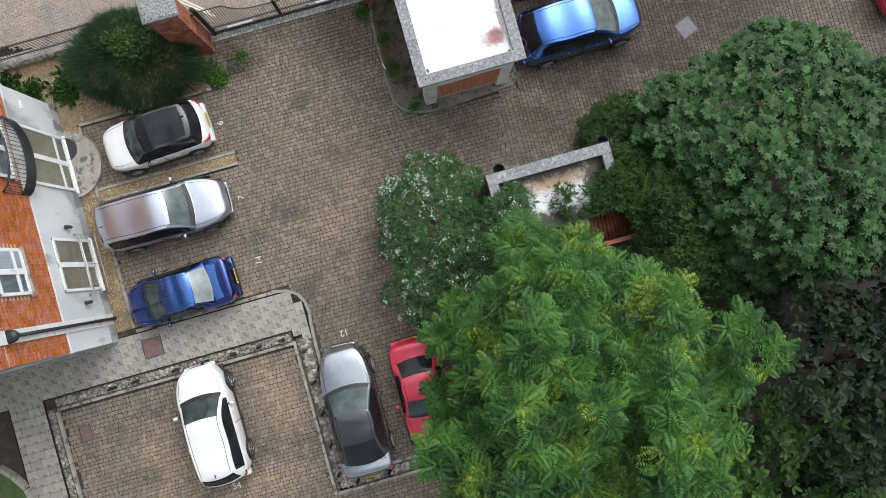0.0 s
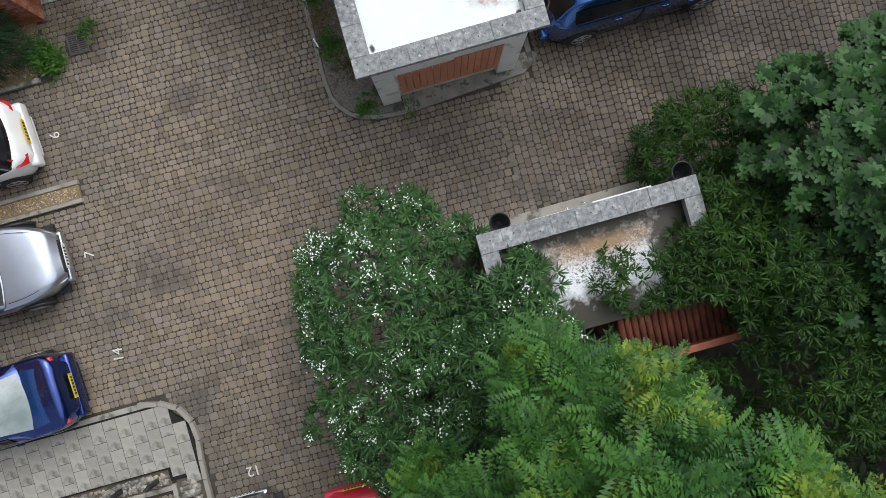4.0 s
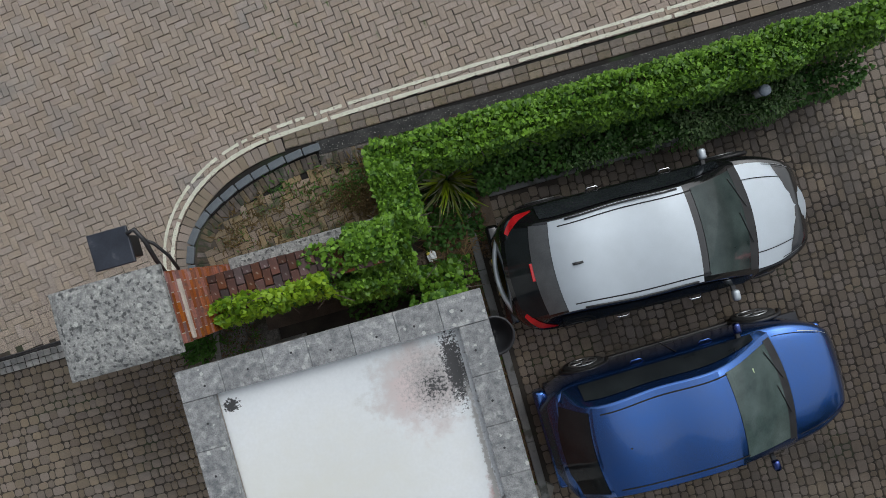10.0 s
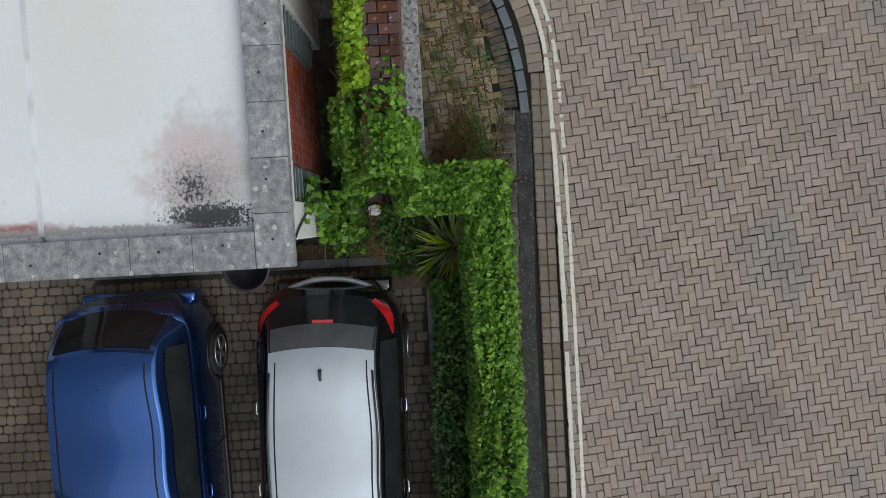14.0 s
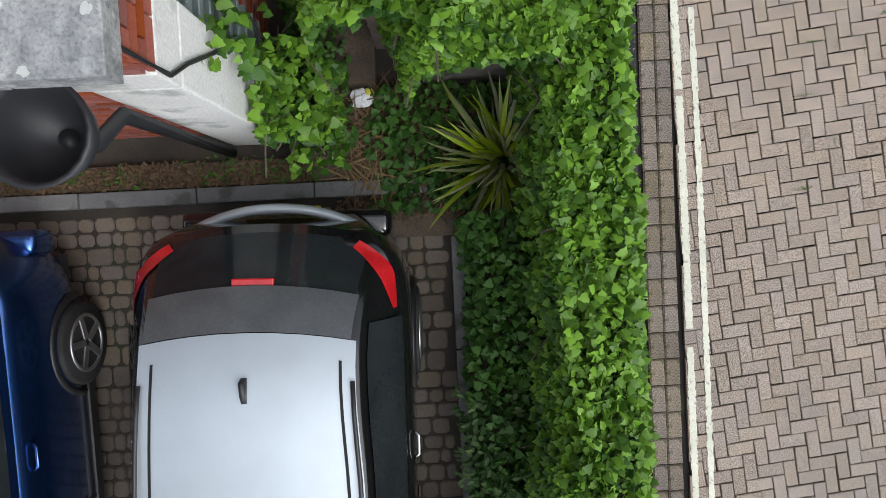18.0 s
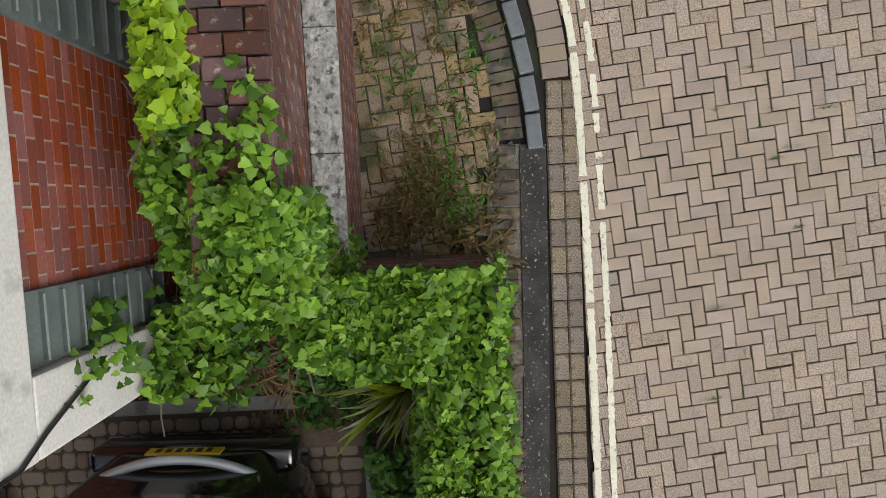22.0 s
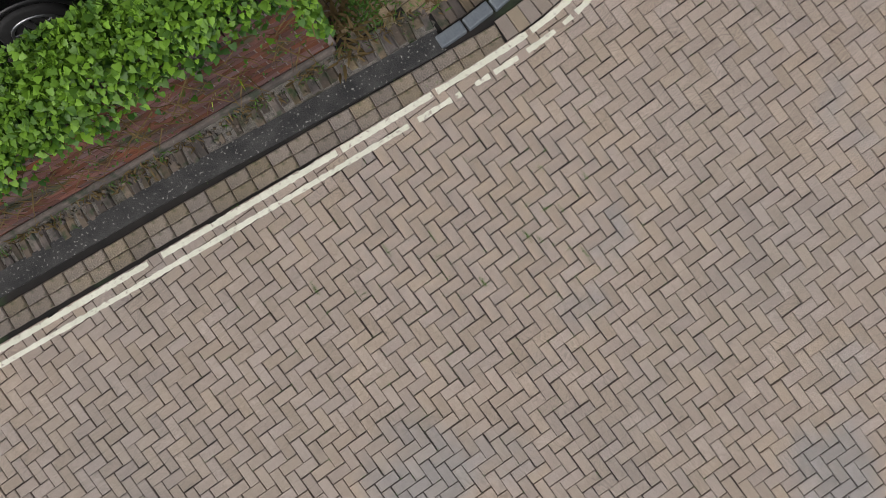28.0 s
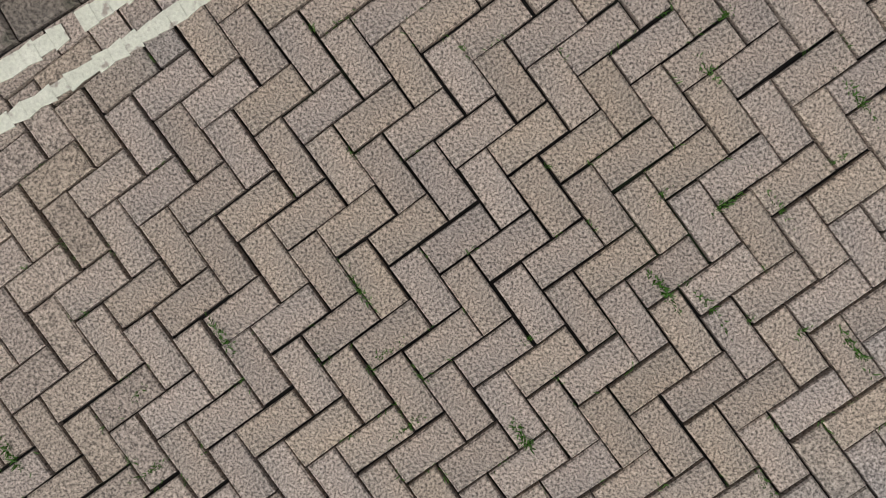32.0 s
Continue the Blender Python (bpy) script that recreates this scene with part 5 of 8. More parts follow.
def french(name, v0, v1, z0, z1, label, rail=0.0, blind=True):
    """A white framed glazed door pair set in the facade."""
    w = part(name, boxes((HU + .03, HU + .075, v0, v0 + .09, z0, z1), (HU + .03, HU + .075, v1 - .09, v1, z0, z1), (HU + .03, HU + .075, v0, v1, z1 - .1, z1), (HU + .03, HU + .075, v0, v1, z0, z0 + .1),
                          (HU + .03, HU + .08, (v0 + v1) / 2 - .08, (v0 + v1) / 2 + .08, z0, z1), bevel=0.006), M["upvc"], house, label)
    if rail:
        part("glazing_bar", boxes((HU + .03, HU + .075, v0, v1, rail - .05, rail + .05), bevel=0.005), M["upvc"], w)
    for a_, b_ in ((v0 + .09, (v0 + v1) / 2 - .08), ((v0 + v1) / 2 + .08, v1 - .09)):
        part("pane", boxes((HU + .052, HU + .058, a_, b_, z0 + .1, z1 - .1)), M["pane"], w)
        part("blind", boxes((HU + .031, HU + .036, a_, b_, z0 + .1, z1 - .1)), M["blind"] if blind else surf("grey_curtain", (0.28, 0.31, 0.33), (0.38, 0.41, 0.43), 4, 0.8, 0.1, stretch=(1, 4, .3)), w, "drawn beige blind" if blind else "pale net curtain")
    part("handle", boxes((HU + .08, HU + .12, (v0 + v1) / 2 + .03, (v0 + v1) / 2 + .06, (z0 + z1) / 2 - .1, (z0 + z1) / 2 + .05), bevel=.006), M["upvc"], w)
    part("sill", boxes((HU + .026, HU + .13, v0 - .06, v1 + .06, z0 - .06, z0), bevel=.008), M["kerb"] if z0 > 3 else M["upvc"], w)
    return w


french("french_door", 5.68, 7.58, 0.18, 2.52, "white double glazed doors", 0.75)
french("french_door", 2.25, 3.98, 0.25, 2.35, "white double glazed doors", 0.85)
french("upper_window", 2.27, 3.6, 3.95, 5.2, "white upstairs casement window", 4.35, False)
french("upper_window", 5.7, 7.5, 3.3, 5.2, "white upstairs glazed doors", 4.0, False)
# juliet rail of bright steel
jr = part("balcony_rail", tube(bmesh.new(), [(HU + .03, 2.1, 1.05), (HU + .2, 2.1, 1.05), (HU + .2, 4.12, 1.05), (HU + .03, 4.12, 1.05)], 0.022, 8), M["steel"], house, "bright steel window rail", True)
part("lower_rail", tube(bmesh.new(), [(HU + .03, 2.1, 0.12), (HU + .2, 2.1, 0.12), (HU + .2, 4.12, 0.12), (HU + .03, 4.12, 0.12)], 0.018, 8), M["steel"], jr, smooth=True)
for v in (2.1, 3.1, 4.12):
    part("upright", tube(bmesh.new(), [(HU + .2, v, 0.12), (HU + .2, v, 1.05)], 0.016, 8), M["steel"], jr, smooth=True)
# curved balcony above the doors
arc = [(HU + .50 * math.cos(a_) - .09, 6.45 + 1.22 * math.sin(a_)) for a_ in [radians(-78 + 156 * k / 24) for k in range(25)]]
bal = part("balcony", slab(bmesh.new(), [(HU - .04, 5.25)] + arc + [(HU - .04, 7.65)], 2.86, 2.98), M["render"], house, "small curved balcony")
bm = bmesh.new()
for z0, z1, d in ((2.80, 3.20, 0.03), ):
    for (x0, y0), (x1, y1) in zip(arc, arc[1:]):
        vs = [bm.verts.new(p) for p in ((x0, y0, z0), (x1, y1, z0), (x1, y1, z1), (x0, y0, z1), (x0 + .05, y0, z0), (x1 + .05, y1, z0), (x1 + .05, y1, z1), (x0 + .05, y0, z1))]
        for q in ((3, 2, 6, 7), (4, 5, 6, 7), (0, 3, 2, 1), (0, 1, 5, 4)):
            bm.faces.new([vs[i] for i in q])
part("rim", bm, M["black"], bal, "black metal balcony rim")
part("top_rail", tube(bmesh.new(), [(x, y, 3.95) for x, y in arc], 0.03, 8), M["black"], bal, smooth=True)
for k in range(0, 25, 1):
    part("baluster", tube(bmesh.new(), [(arc[k][0], arc[k][1], 3.0), (arc[k][0], arc[k][1], 3.95)], 0.009, 6), M["black"], bal)
for v in (4.35, 1.85):
    lamp = part("wall_lamp", tube(bmesh.new(), [(HU + .005, v, 1.35), (HU + .12, v, 1.4)], 0.05, 10), M["black"], house, "black up-and-down wall lamp")
    part("lamp_head", tube(bmesh.new(), [(HU + .13, v, 1.25), (HU + .13, v, 1.55)], 0.055, 10), M["black"], lamp, smooth=True)
part("vent", boxes((HU, HU + .03, 8.2, 8.45, 1.9, 2.02), bevel=.01), M["upvc"], house, "white wall vent")
dp = part("downpipe_board", boxes((HU, HU + .05, 1.02, 1.38, 0.0, 6.4), bevel=.008), M["render_white"], house, "white painted pilaster strip")
hp = part("downpipe", tube(bmesh.new(), [(HU + .12, 1.2, 0.05), (HU + .12, 1.2, 5.2)], 0.05, 10), M["plastic"], house, "black round downpipe", True)
part("hopper_head", tube(bmesh.new(), [(HU + .14, 1.2, 5.1), (HU + .14, 1.2, 5.3), (HU + .14, 1.2, 5.42)], [.06, .17, .19], 14), M["plastic"], hp, smooth=True)
# half-round doorstep with a boot grate
step = thing("doorstep", at(HU + .02, 6.62), "half-round weathered stone doorstep", "step")
half = [(1.08 * math.cos(radians(-90 + 180 * k / 28)), 1.14 * math.sin(radians(-90 + 180 * k / 28))) for k in range(29)]
bm = slab(bmesh.new(), half, 0.0, 0.16)
bmesh.ops.bevel(bm, geom=[e for e in bm.edges if all(v.co.z > .1 for v in e.verts)], offset=.02, segments=2, affect="EDGES")
part("tread", bm, M["kerb"], step, "stained stone tread")
bm = slab(bmesh.new(), [(.03 + .36 * math.cos(radians(-90 + 12 * k)), .55 + .36 * math.sin(radians(-90 + 12 * k))) for k in range(16)], .15, .168)
bg = part("grate", bm, M["black"], step, "black half-round iron grate")
part("grate_rim", tube(bmesh.new(), [(.03 + .38 * math.cos(radians(-90 + 12 * k)), .55 + .38 * math.sin(radians(-90 + 12 * k)), .168) for k in range(16)], .018, 6), M["grate"], bg)
# low wall and grass far to the south-west
bank = thing("grass_bank", at(-16.1, -4.0), "grassy bank behind a curved concrete kerb", "grass bank")
part("turf", slab(bmesh.new(), [(1.2, -6), (1.25, -1), (.7, .9), (-.4, 1.6), (-2.5, 1.8), (-2.5, -6)], 0, .22), surf("turf", (.05, .085, .025), (.085, .12, .04), 3, .9, .8, bump_dist=.03), bank)
for k in range(14):
    s = part("kerbstone", boxes((-.3, .3, -.07, .07, 0, .27), bevel=.015), M["kerb"], bank)
    t_ = k / 13
    a_ = radians(90 * min(max((t_ - .45) / .4, 0), 1))
    pts = smooth_line([(1.3, -6), (1.33, -1), (.75, 1.0), (-.4, 1.7), (-2.5, 1.9)], 2)
    rs = resample(pts, .62)
    if k < len(rs):
        s.matrix_local = pose(rs[k][0], rs[k][1], 0, 0, 0, math.degrees(rs[k][2]))

# ---- bin store ----
bs = thing("bin_store", YARD, "low flat-roofed store with stone coping and white doors", "building")
BU0, BU1, BV0, BV1, BZ = 2.24, 6.06, 0.1, 2.16, 2.93
blockwork = surf("grey_blockwork", (0.33, 0.34, 0.345), (0.43, 0.44, 0.44), 2, .9, .4, c3=(.24, .245, .25), spots=.3, spot_scale=3)
part("core", boxes((BU0 + .09, BU1 - .09, BV0 + .05, BV1 - .08, 0, 2.56)), M["mortar_old"], bs)
rng = random.Random(77)
for r in range(12):
    x = BU0 + .08 - (.225 if r % 2 else 0)
    while x < BU1 - .1:
        a_, b_ = max(x, BU0 + .08), min(x + .44, BU1 - .08)
        if b_ - a_ > .05 and not (3.25 < (a_ + b_) / 2 < 5.5 and r < 11):
            part("block", boxes((a_, b_ - .008, BV1 - .09, BV1 - .055 + rng.uniform(0, .004), r * .208 + .005, r * .208 + .205), bevel=.004), blockwork, bs)
        x += .45
brick_face("brick_course", BU1 - BU0 - .16, .24, M["brick_red"], bs, pose(BU1 - .08, BV1 - .07, 2.52, 0, 0, 180), seed=71)
part("side_wall", boxes((BU0 + .06, BU0 + .09, BV0, BV1 - .08, 0, 2.76)), M["brick_wall"], bs)
part("side_wall", boxes((BU1 - .09, BU1 - .06, BV0, BV1 - .08, 0, 2.76)), M["brick_wall"], bs)
door_white = surf("white_door_paint", (0.62, 0.63, 0.64), (0.70, 0.71, 0.72), 2, .5, .1, fine=25)
for k, (d0, d1) in enumerate(((3.3, 4.34), (4.38, 5.46))):
    d = part("door", boxes((d0 + .1, d1 - .1, BV1 - .05 + .02 * k, BV1 - .015 + .02 * k, .16, 2.28), bevel=.006), door_white, bs, "white panelled store door, shut")
    part("door_frame", boxes((d0, d0 + .09, BV1 - .055, BV1 + .005 + .02 * k, .05, 2.42), (d1 - .09, d1, BV1 - .055, BV1 + .005 + .02 * k, .05, 2.42), (d0 + .09, d1 - .09, BV1 - .055, BV1 + .005 + .02 * k, 2.3, 2.42), (d0 + .09, d1 - .09, BV1 - .055, BV1 + .005 + .02 * k, .05, .15), bevel=.006), M["upvc"], d)
    hx = d1 - .16 if k == 0 else d0 + .16
    part("pull_handle", tube(bmesh.new(), [(hx, BV1, 1.0), (hx, BV1 + .05, 1.02), (hx, BV1 + .05, 1.18), (hx, BV1, 1.2)], .01, 6), M["chrome"], d)
    if k:
        part("notice", boxes((4.62, 4.85, BV1 + .006, BV1 + .01, 1.45, 1.57)), plain("orange_notice", (.45, .2, .02), .5), d, "small orange notice")
part("step", boxes((BU0 + .1, BU1 + .3, BV1 - .05, BV1 + .2, -.02, .12), bevel=.015), M["kerb"], bs, "concrete kerb at the foot of the wall")
coping_run(bs, BU0, BU1, BV1 - .34, BV1, 2.77, BZ, 9)
coping_run(bs, BU0, BU0 + .3, BV0, BV1 - .345, 2.77, BZ, 4)
coping_run(bs, BU1 - .3, BU1, BV0, BV1 - .345, 2.77, BZ, 4)
MOSS, MUD = (.045, .04, .028), (.30, .19, .10)
part("roof", boxes((BU0 + .29, BU1 - .29, BV0, BV1 - .33, 2.5, 2.62)), stain_roof("store_roof_paint", [(4.3, 1.50, 1.7, .42, MUD, -1.1, -.3, 2.8, 1), (4.2, 1.85, 2.2, .42, MOSS, -.35, .1, 1.6), (5.65, 1.3, .7, 1.0, MOSS, -.2, .2, 1.6), (2.85, 1.2, .65, 1.0, MOSS, -.2, .2, 1.6), (3.9, .2, 2.2, .62, MOSS, -.4, .1, 1.8), (4.3, 1.0, 1.5, .7, MOSS, -1.6, -1.4, 3.4, 1)]), bs, "dirty white flat roof with leaf litter")
for hu in (2.72, 6.0):
    hopper(bs, hu, BV1 + .1, 2.55, .19, (hu, BV1 + .02))
lean = part("tile_roof", boxes((4.2, 6.3, -.72, .1, 2.2, 2.28)), M["clay"], bs, "old clay tile lean-to roof")
for k in range(17):
    part("tile", tube(bmesh.new(), [(4.28 + .12 * k, -.68, 2.30), (4.28 + .12 * k, .1, 2.5)], .062, 8), M["clay"], lean, smooth=True)
part("tile_edge", boxes((4.2, 6.3, -.86, -.73, 2.12, 2.36), bevel=.015), M["clay_edge"], lean, "orange terracotta edge course")
part("lean_wall", boxes((4.3, 6.2, -.7, .1, 0, 2.19)), M["brick_wall"], bs)

# gatehouse neighbour at the far east: white window frame and a red car's bay
wf = thing("greenhouse_frame", at(12.3, -3.4), "white framed glazed lean-to seen between trees", "greenhouse")
part("frame", boxes((-.5, .5, -.04, .04, 0, .08), (-.5, .5, -.04, .04, 1.9, 1.98), (-.5, -.42, -.04, .04, .08, 1.9), (.42, .5, -.04, .04, .08, 1.9), (-.04, .04, -.04, .04, .08, 1.9), (-.5, .5, .9, .98, 2.2, 2.28), (-.5, -.42, .04, .9, 1.95, 2.2), (.42, .5, .04, .9, 1.95, 2.2), bevel=.01), M["upvc"], wf)
part("pane", boxes((-.42, .42, -.01, 0, .08, 1.9)), M["pane"], wf)


# ---- parked cars ----
from mathutils.bvhtree import BVHTree


def spline(xs, ys):
    """A smooth curve through points, by monotone steps."""
    def f(x):
        if x <= xs[0]:
            return ys[0]
        if x >= xs[-1]:
            return ys[-1]
        for i in range(len(xs) - 1):
            if x <= xs[i + 1]:
                h = xs[i + 1] - xs[i]
                t = (x - xs[i]) / h
                m0 = (ys[i + 1] - ys[max(i - 1, 0)]) / (xs[i + 1] - xs[max(i - 1, 0)]) * h
                m1 = (ys[min(i + 2, len(xs) - 1)] - ys[i]) / (xs[min(i + 2, len(xs) - 1)] - xs[i]) * h
                return (2 * t ** 3 - 3 * t * t + 1) * ys[i] + (t ** 3 - 2 * t * t + t) * m0 + (-2 * t ** 3 + 3 * t * t) * ys[i + 1] + (t ** 3 - t * t) * m1
    return f


def sheet(rows, close=False):
    """A bmesh from rows of points."""
    bm = bmesh.new()
    g = [[bm.verts.new(p) for p in r] for r in rows]
    for a, b in zip(g, g[1:]):
        for k in range(len(a) - 1):
            bm.faces.new((a[k], a[k + 1], b[k + 1], b[k]))
    bmesh.ops.recalc_face_normals(bm, faces=bm.faces)
    return bm


GLASS = surf("car_glass", (0.010, 0.012, 0.014), (0.022, 0.026, 0.028), 2, 0.05, 0.0, coat=0.0, spec=0.3)
SCREEN = surf("windscreen_glass", (0.018, 0.028, 0.027), (0.055, 0.075, 0.070), 2.2, 0.04, 0.0, coat=0.0, spec=0.5)
TYRE = surf("tyre", (0.018, 0.018, 0.018), (0.03, 0.03, 0.03), 8, 0.85, 0.4)
RIM = surf("alloy_rim", (0.36, 0.37, 0.38), (0.46, 0.47, 0.48), 9, 0.35, 0.0, metal=0.9)
TRIM = surf("black_trim", (0.012, 0.012, 0.013), (0.025, 0.025, 0.026), 4, 0.45, 0.1)
GAP = plain("panel_gap", (0.006, 0.006, 0.007), 0.8)
LAMP_RED = surf("tail_lamp", (0.42, 0.008, 0.012), (0.55, 0.02, 0.025), 6, 0.15, 0.0, coat=0.8)
LAMP_CLEAR = surf("head_lamp", (0.45, 0.47, 0.49), (0.62, 0.64, 0.66), 14, 0.12, 0.0, coat=0.8, metal=0.4)
PLATE_Y = plain("plate_yellow", (0.62, 0.44, 0.02), 0.45)
PLATE_W = plain("plate_white", (0.70, 0.70, 0.68), 0.45)
SEAT = surf("car_seat", (0.05, 0.05, 0.055), (0.09, 0.09, 0.095), 6, 0.9, 0.2)


def wheel(parent, x, y, r, side):
    w = part("wheel", tube(bmesh.new(), [(x, y - .095, r), (x, y - .08, r), (x, y + .08, r), (x, y + .095, r)], [r * .93, r, r, r * .93], 24), TYRE, parent, "black rubber tyre", True)
    rim = tube(bmesh.new(), [(x, y + side * .06, r), (x, y + side * .085, r)], [r * .66, r * .68], 24)
    part("hub", rim, TRIM, w)
    for k in range(5):
        bm = boxes((-r * .09, r * .09, -.012, .012, r * .08, r * .64), bevel=.006)
        s = part("spoke", bm, RIM, w)
        s.matrix_local = pose(x, y + side * .095, r) @ Matrix.Rotation(radians(72 * k), 4, "Y")
    ring = bmesh.new()
    pts = [(x + r * .66 * math.cos(2 * math.pi * k / 24), y + side * .095, r + r * .66 * math.sin(2 * math.pi * k / 24)) for k in range(25)]
    tube(ring, pts, .016, 6, False)
    part("rim", ring, RIM, w, "silver alloy rim", True)


def car(name, m, label, L, W, H, paint_m, roof_m=None, cowl=.26, roof_f=.02, roof_r=-.36, tail=-.47, hood_h=.92, belt=.98, deck=None, roof_w=.60,
        wheel_r=.31, rails=False, spoiler=None, glass_roof=False, boot=False, rear_lamp="tall", fin=(-.3, 0), nose_round=.42, plate=True, tail_drop=.0, bow=.05, cabin_m=None, screen_m=None, rear_m=None, nose_pow=2.4, mirror_m=None, glass_top=.84):
    c = thing(name, m, label, "car", "parked cars")
    roof_m = roof_m or paint_m
    hw = W / 2
    X = lambda k: k * L
    # lower body

    def wid(x):
        """Half the width: nearly straight flanks, a rounded nose and a squarer tail."""
        q = x / L
        if q > .24:
            k = min((q - .24) / .26, 1)
            return hw * (.985 - .05 * k) * max(1 - k ** nose_pow * (1 - nose_round * .8) - .0 * k, .2) ** (.62 if k < 1 else .62)
        if q < -.34:
            k = min((-.34 - q) / .16, 1)
            return hw * .99 * (1 - .42 * k ** 3.4)
        return hw * (.99 + .01 * math.cos(q * 3))

    top = spline([X(-.5), X(-.47), X(-.40), X(-.2), X(.2), X(cowl), X(.38), X(.46), X(.5)], [.62, (deck or belt) - .03, deck or belt, belt, belt - .02, hood_h, hood_h - .055, hood_h - .15, hood_h - .36])
    rows = []
    N = 44
    for i in range(N + 1):
        k = .5 - .5 * math.cos(math.pi * i / N)
        x = X(-.5 + k)
        w, z = wid(x), top(x)
        end = 1 - min(1, max(0, (abs(x) / L - .44) / .06)) ** 2 * .35
        sec = [(.55, .20), (.90, .21), (.97, .30), (1.0, .48), (1.0, .62 * end + .05), (.985, z - .10), (.955, z - .035), (.90, z - .006), (.72, z + .018), (.45, z + .034), (.2, z + .042)]
        half = [(x, w * a, max(min(b, z + .05), .2)) for a, b in sec]
        rows.append(half + [(x, 0, z + .044)] + [(p[0], -p[1], p[2]) for p in half[::-1]])
    bm = sheet(rows)
    bm.faces.new([bm.verts.new(p) for p in rows[0]])
    bm.faces.new([bm.verts.new(p) for p in rows[-1]][::-1])
    body = part("body", bm, paint_m, c, smooth=True)
    part("sill", boxes((X(-.30), X(.28), -hw * .99, -hw * .9, .16, .25), (X(-.30), X(.28), hw * .9, hw * .99, .16, .25), bevel=.02), TRIM, c, "black plastic sill")
    part("underside", boxes((X(-.46), X(.46), -hw * .85, hw * .85, .17, .24)), TRIM, c)
    # cabin
    kx = [tail, roof_r, (roof_r + roof_f) / 2, roof_f, cowl]
    zprof = spline([X(q) for q in kx], [belt + .02 - tail_drop, H - .045, H, H - .035, hood_h + .015])
    edge = spline([X(q) for q in kx], [hw * .80, hw * roof_w * 1.13, hw * roof_w * 1.2, hw * roof_w * 1.2, hw * .88])
    crown = .035

    def cab(k, t, up=0.0):
        x = X(tail + (cowl - tail) * k)
        return (x + L * bow * (k - .5) * 2 * (1 - t * t), edge(x) * t, zprof(x) + crown * (1 - t * t) + up)

    def kk(q):
        return (q - tail) / (cowl - tail)

    def patch(name, k0, k1, t0, t1, mat, up, parent, label="", n=10, nt=8, shrink=0.0):
        rows_ = []
        for i in range(n + 1):
            k = k0 + (k1 - k0) * i / n
            rows_.append([cab(k, t0 + (t1 - t0) * j / nt, up) for j in range(nt + 1)])
        return part(name, sheet(rows_), mat, parent, label, True)

    shell = []
    n = 36
    for i in range(n + 1):
        k = i / n
        x = X(tail + (cowl - tail) * k)
        zt = zprof(x)
        zb = min(top(x), zt) - .02
        yb = min(wid(x) * .955, edge(x) * 1.6) if zt > top(x) + .03 else edge(x)
        left = [(x, yb + (edge(x) - yb) * s ** 1.2, zb + (zt - zb) * s) for s in (0, .35, .7, .9, 1)]
        mid = [cab(k, 1 - 2 * j / 10) for j in range(1, 10)]
        shell.append(left + mid + [(p[0], -p[1], p[2]) for p in left[::-1]])
    cabin = part("cabin", sheet(shell), cabin_m or paint_m, c, smooth=True)
    skins = [BVHTree.FromPolygons([v.co for v in o.data.vertices], [list(p.vertices) for p in o.data.polygons]) for o in (body, cabin)]
    patch("roof", kk(roof_r) + (-.004 if spoiler else .0), kk(roof_f) - .015, -.995, .995, roof_m, .004, c, n=14)
    for t in (-.86, .86):
        patch("roof_channel", kk(roof_r) + .03, kk(roof_f) + .02, t - .014, t + .014, GAP, .007, c, n=12, nt=1)
    if rails:
        for s in (-1, 1):
            pts = [cab(kk(roof_r) + .06 + (kk(roof_f) - kk(roof_r) - .1) * i / 8, .97 * s, .02 + .02 * math.sin(math.pi * i / 8)) for i in range(9)]
            part("roof_rail", tube(bmesh.new(), pts, .013, 6), TRIM, c, smooth=True)
    if glass_roof:
        patch("glass_roof", kk(roof_r) + .05, kk(roof_f) - .03, -.84, .84, GLASS, .008, c, "black glass roof panel")
    patch("windscreen", kk(roof_f) + .015, .965, -.90, .90, screen_m or SCREEN, .005, c, "dark windscreen", 10)
    sc = patch("screen_band", .955, .995, -.93, .93, TRIM, .006, c, "black cowl under the windscreen", 3)
    for s in (-.35, .3):
        a, b = cab(.975, s - .1, .02), cab(.93, s + .48, .02)
        part("wiper", tube(bmesh.new(), [a, b], .007, 5), TRIM, sc)
    rear = patch("rear_window", .015, kk(roof_r) - (.072 if spoiler else .015), -.92, .92, rear_m or GLASS, .005, c, "dark rear window", 8)
    # side glass
    for s in (-1, 1):
        rows_ = []
        k0, k1 = kk(roof_r) * .55 + .05, kk(roof_f) + (1 - kk(roof_f)) * .72
        for i in range(15):
            k = k0 + (k1 - k0) * i / 14
            x = X(tail + (cowl - tail) * k)
            zt, zb = zprof(x), top(x) + .02
            yb, ye = min(wid(x) * .955, edge(x) * 1.6), edge(x)
            lo_, hi_ = .07, glass_top
            rows_.append([(x, s * (yb + (ye - yb) * q ** 1.2 + .008), zb + max(zt - zb, .03) * q + .003) for q in (lo_, .45, hi_)])
        part("side_window", sheet(rows_), GLASS, c, "dark side window", True)
        # mirror
        mx = X(cowl) - .42
        mr = part("mirror", boxes((mx - .045, mx + .055, s * (hw + .02) if s > 0 else -hw - .17, hw + .17 if s > 0 else s * (hw + .02), belt - .03, belt + .08), bevel=.04), mirror_m or roof_m, c, smooth=True)
        part("mirror_stalk", boxes((mx - .03, mx + .03, s * hw * .9 if s > 0 else -hw - .05, hw + .05 if s > 0 else s * hw * .9, belt - .03, belt + .02), bevel=.01), TRIM, mr)
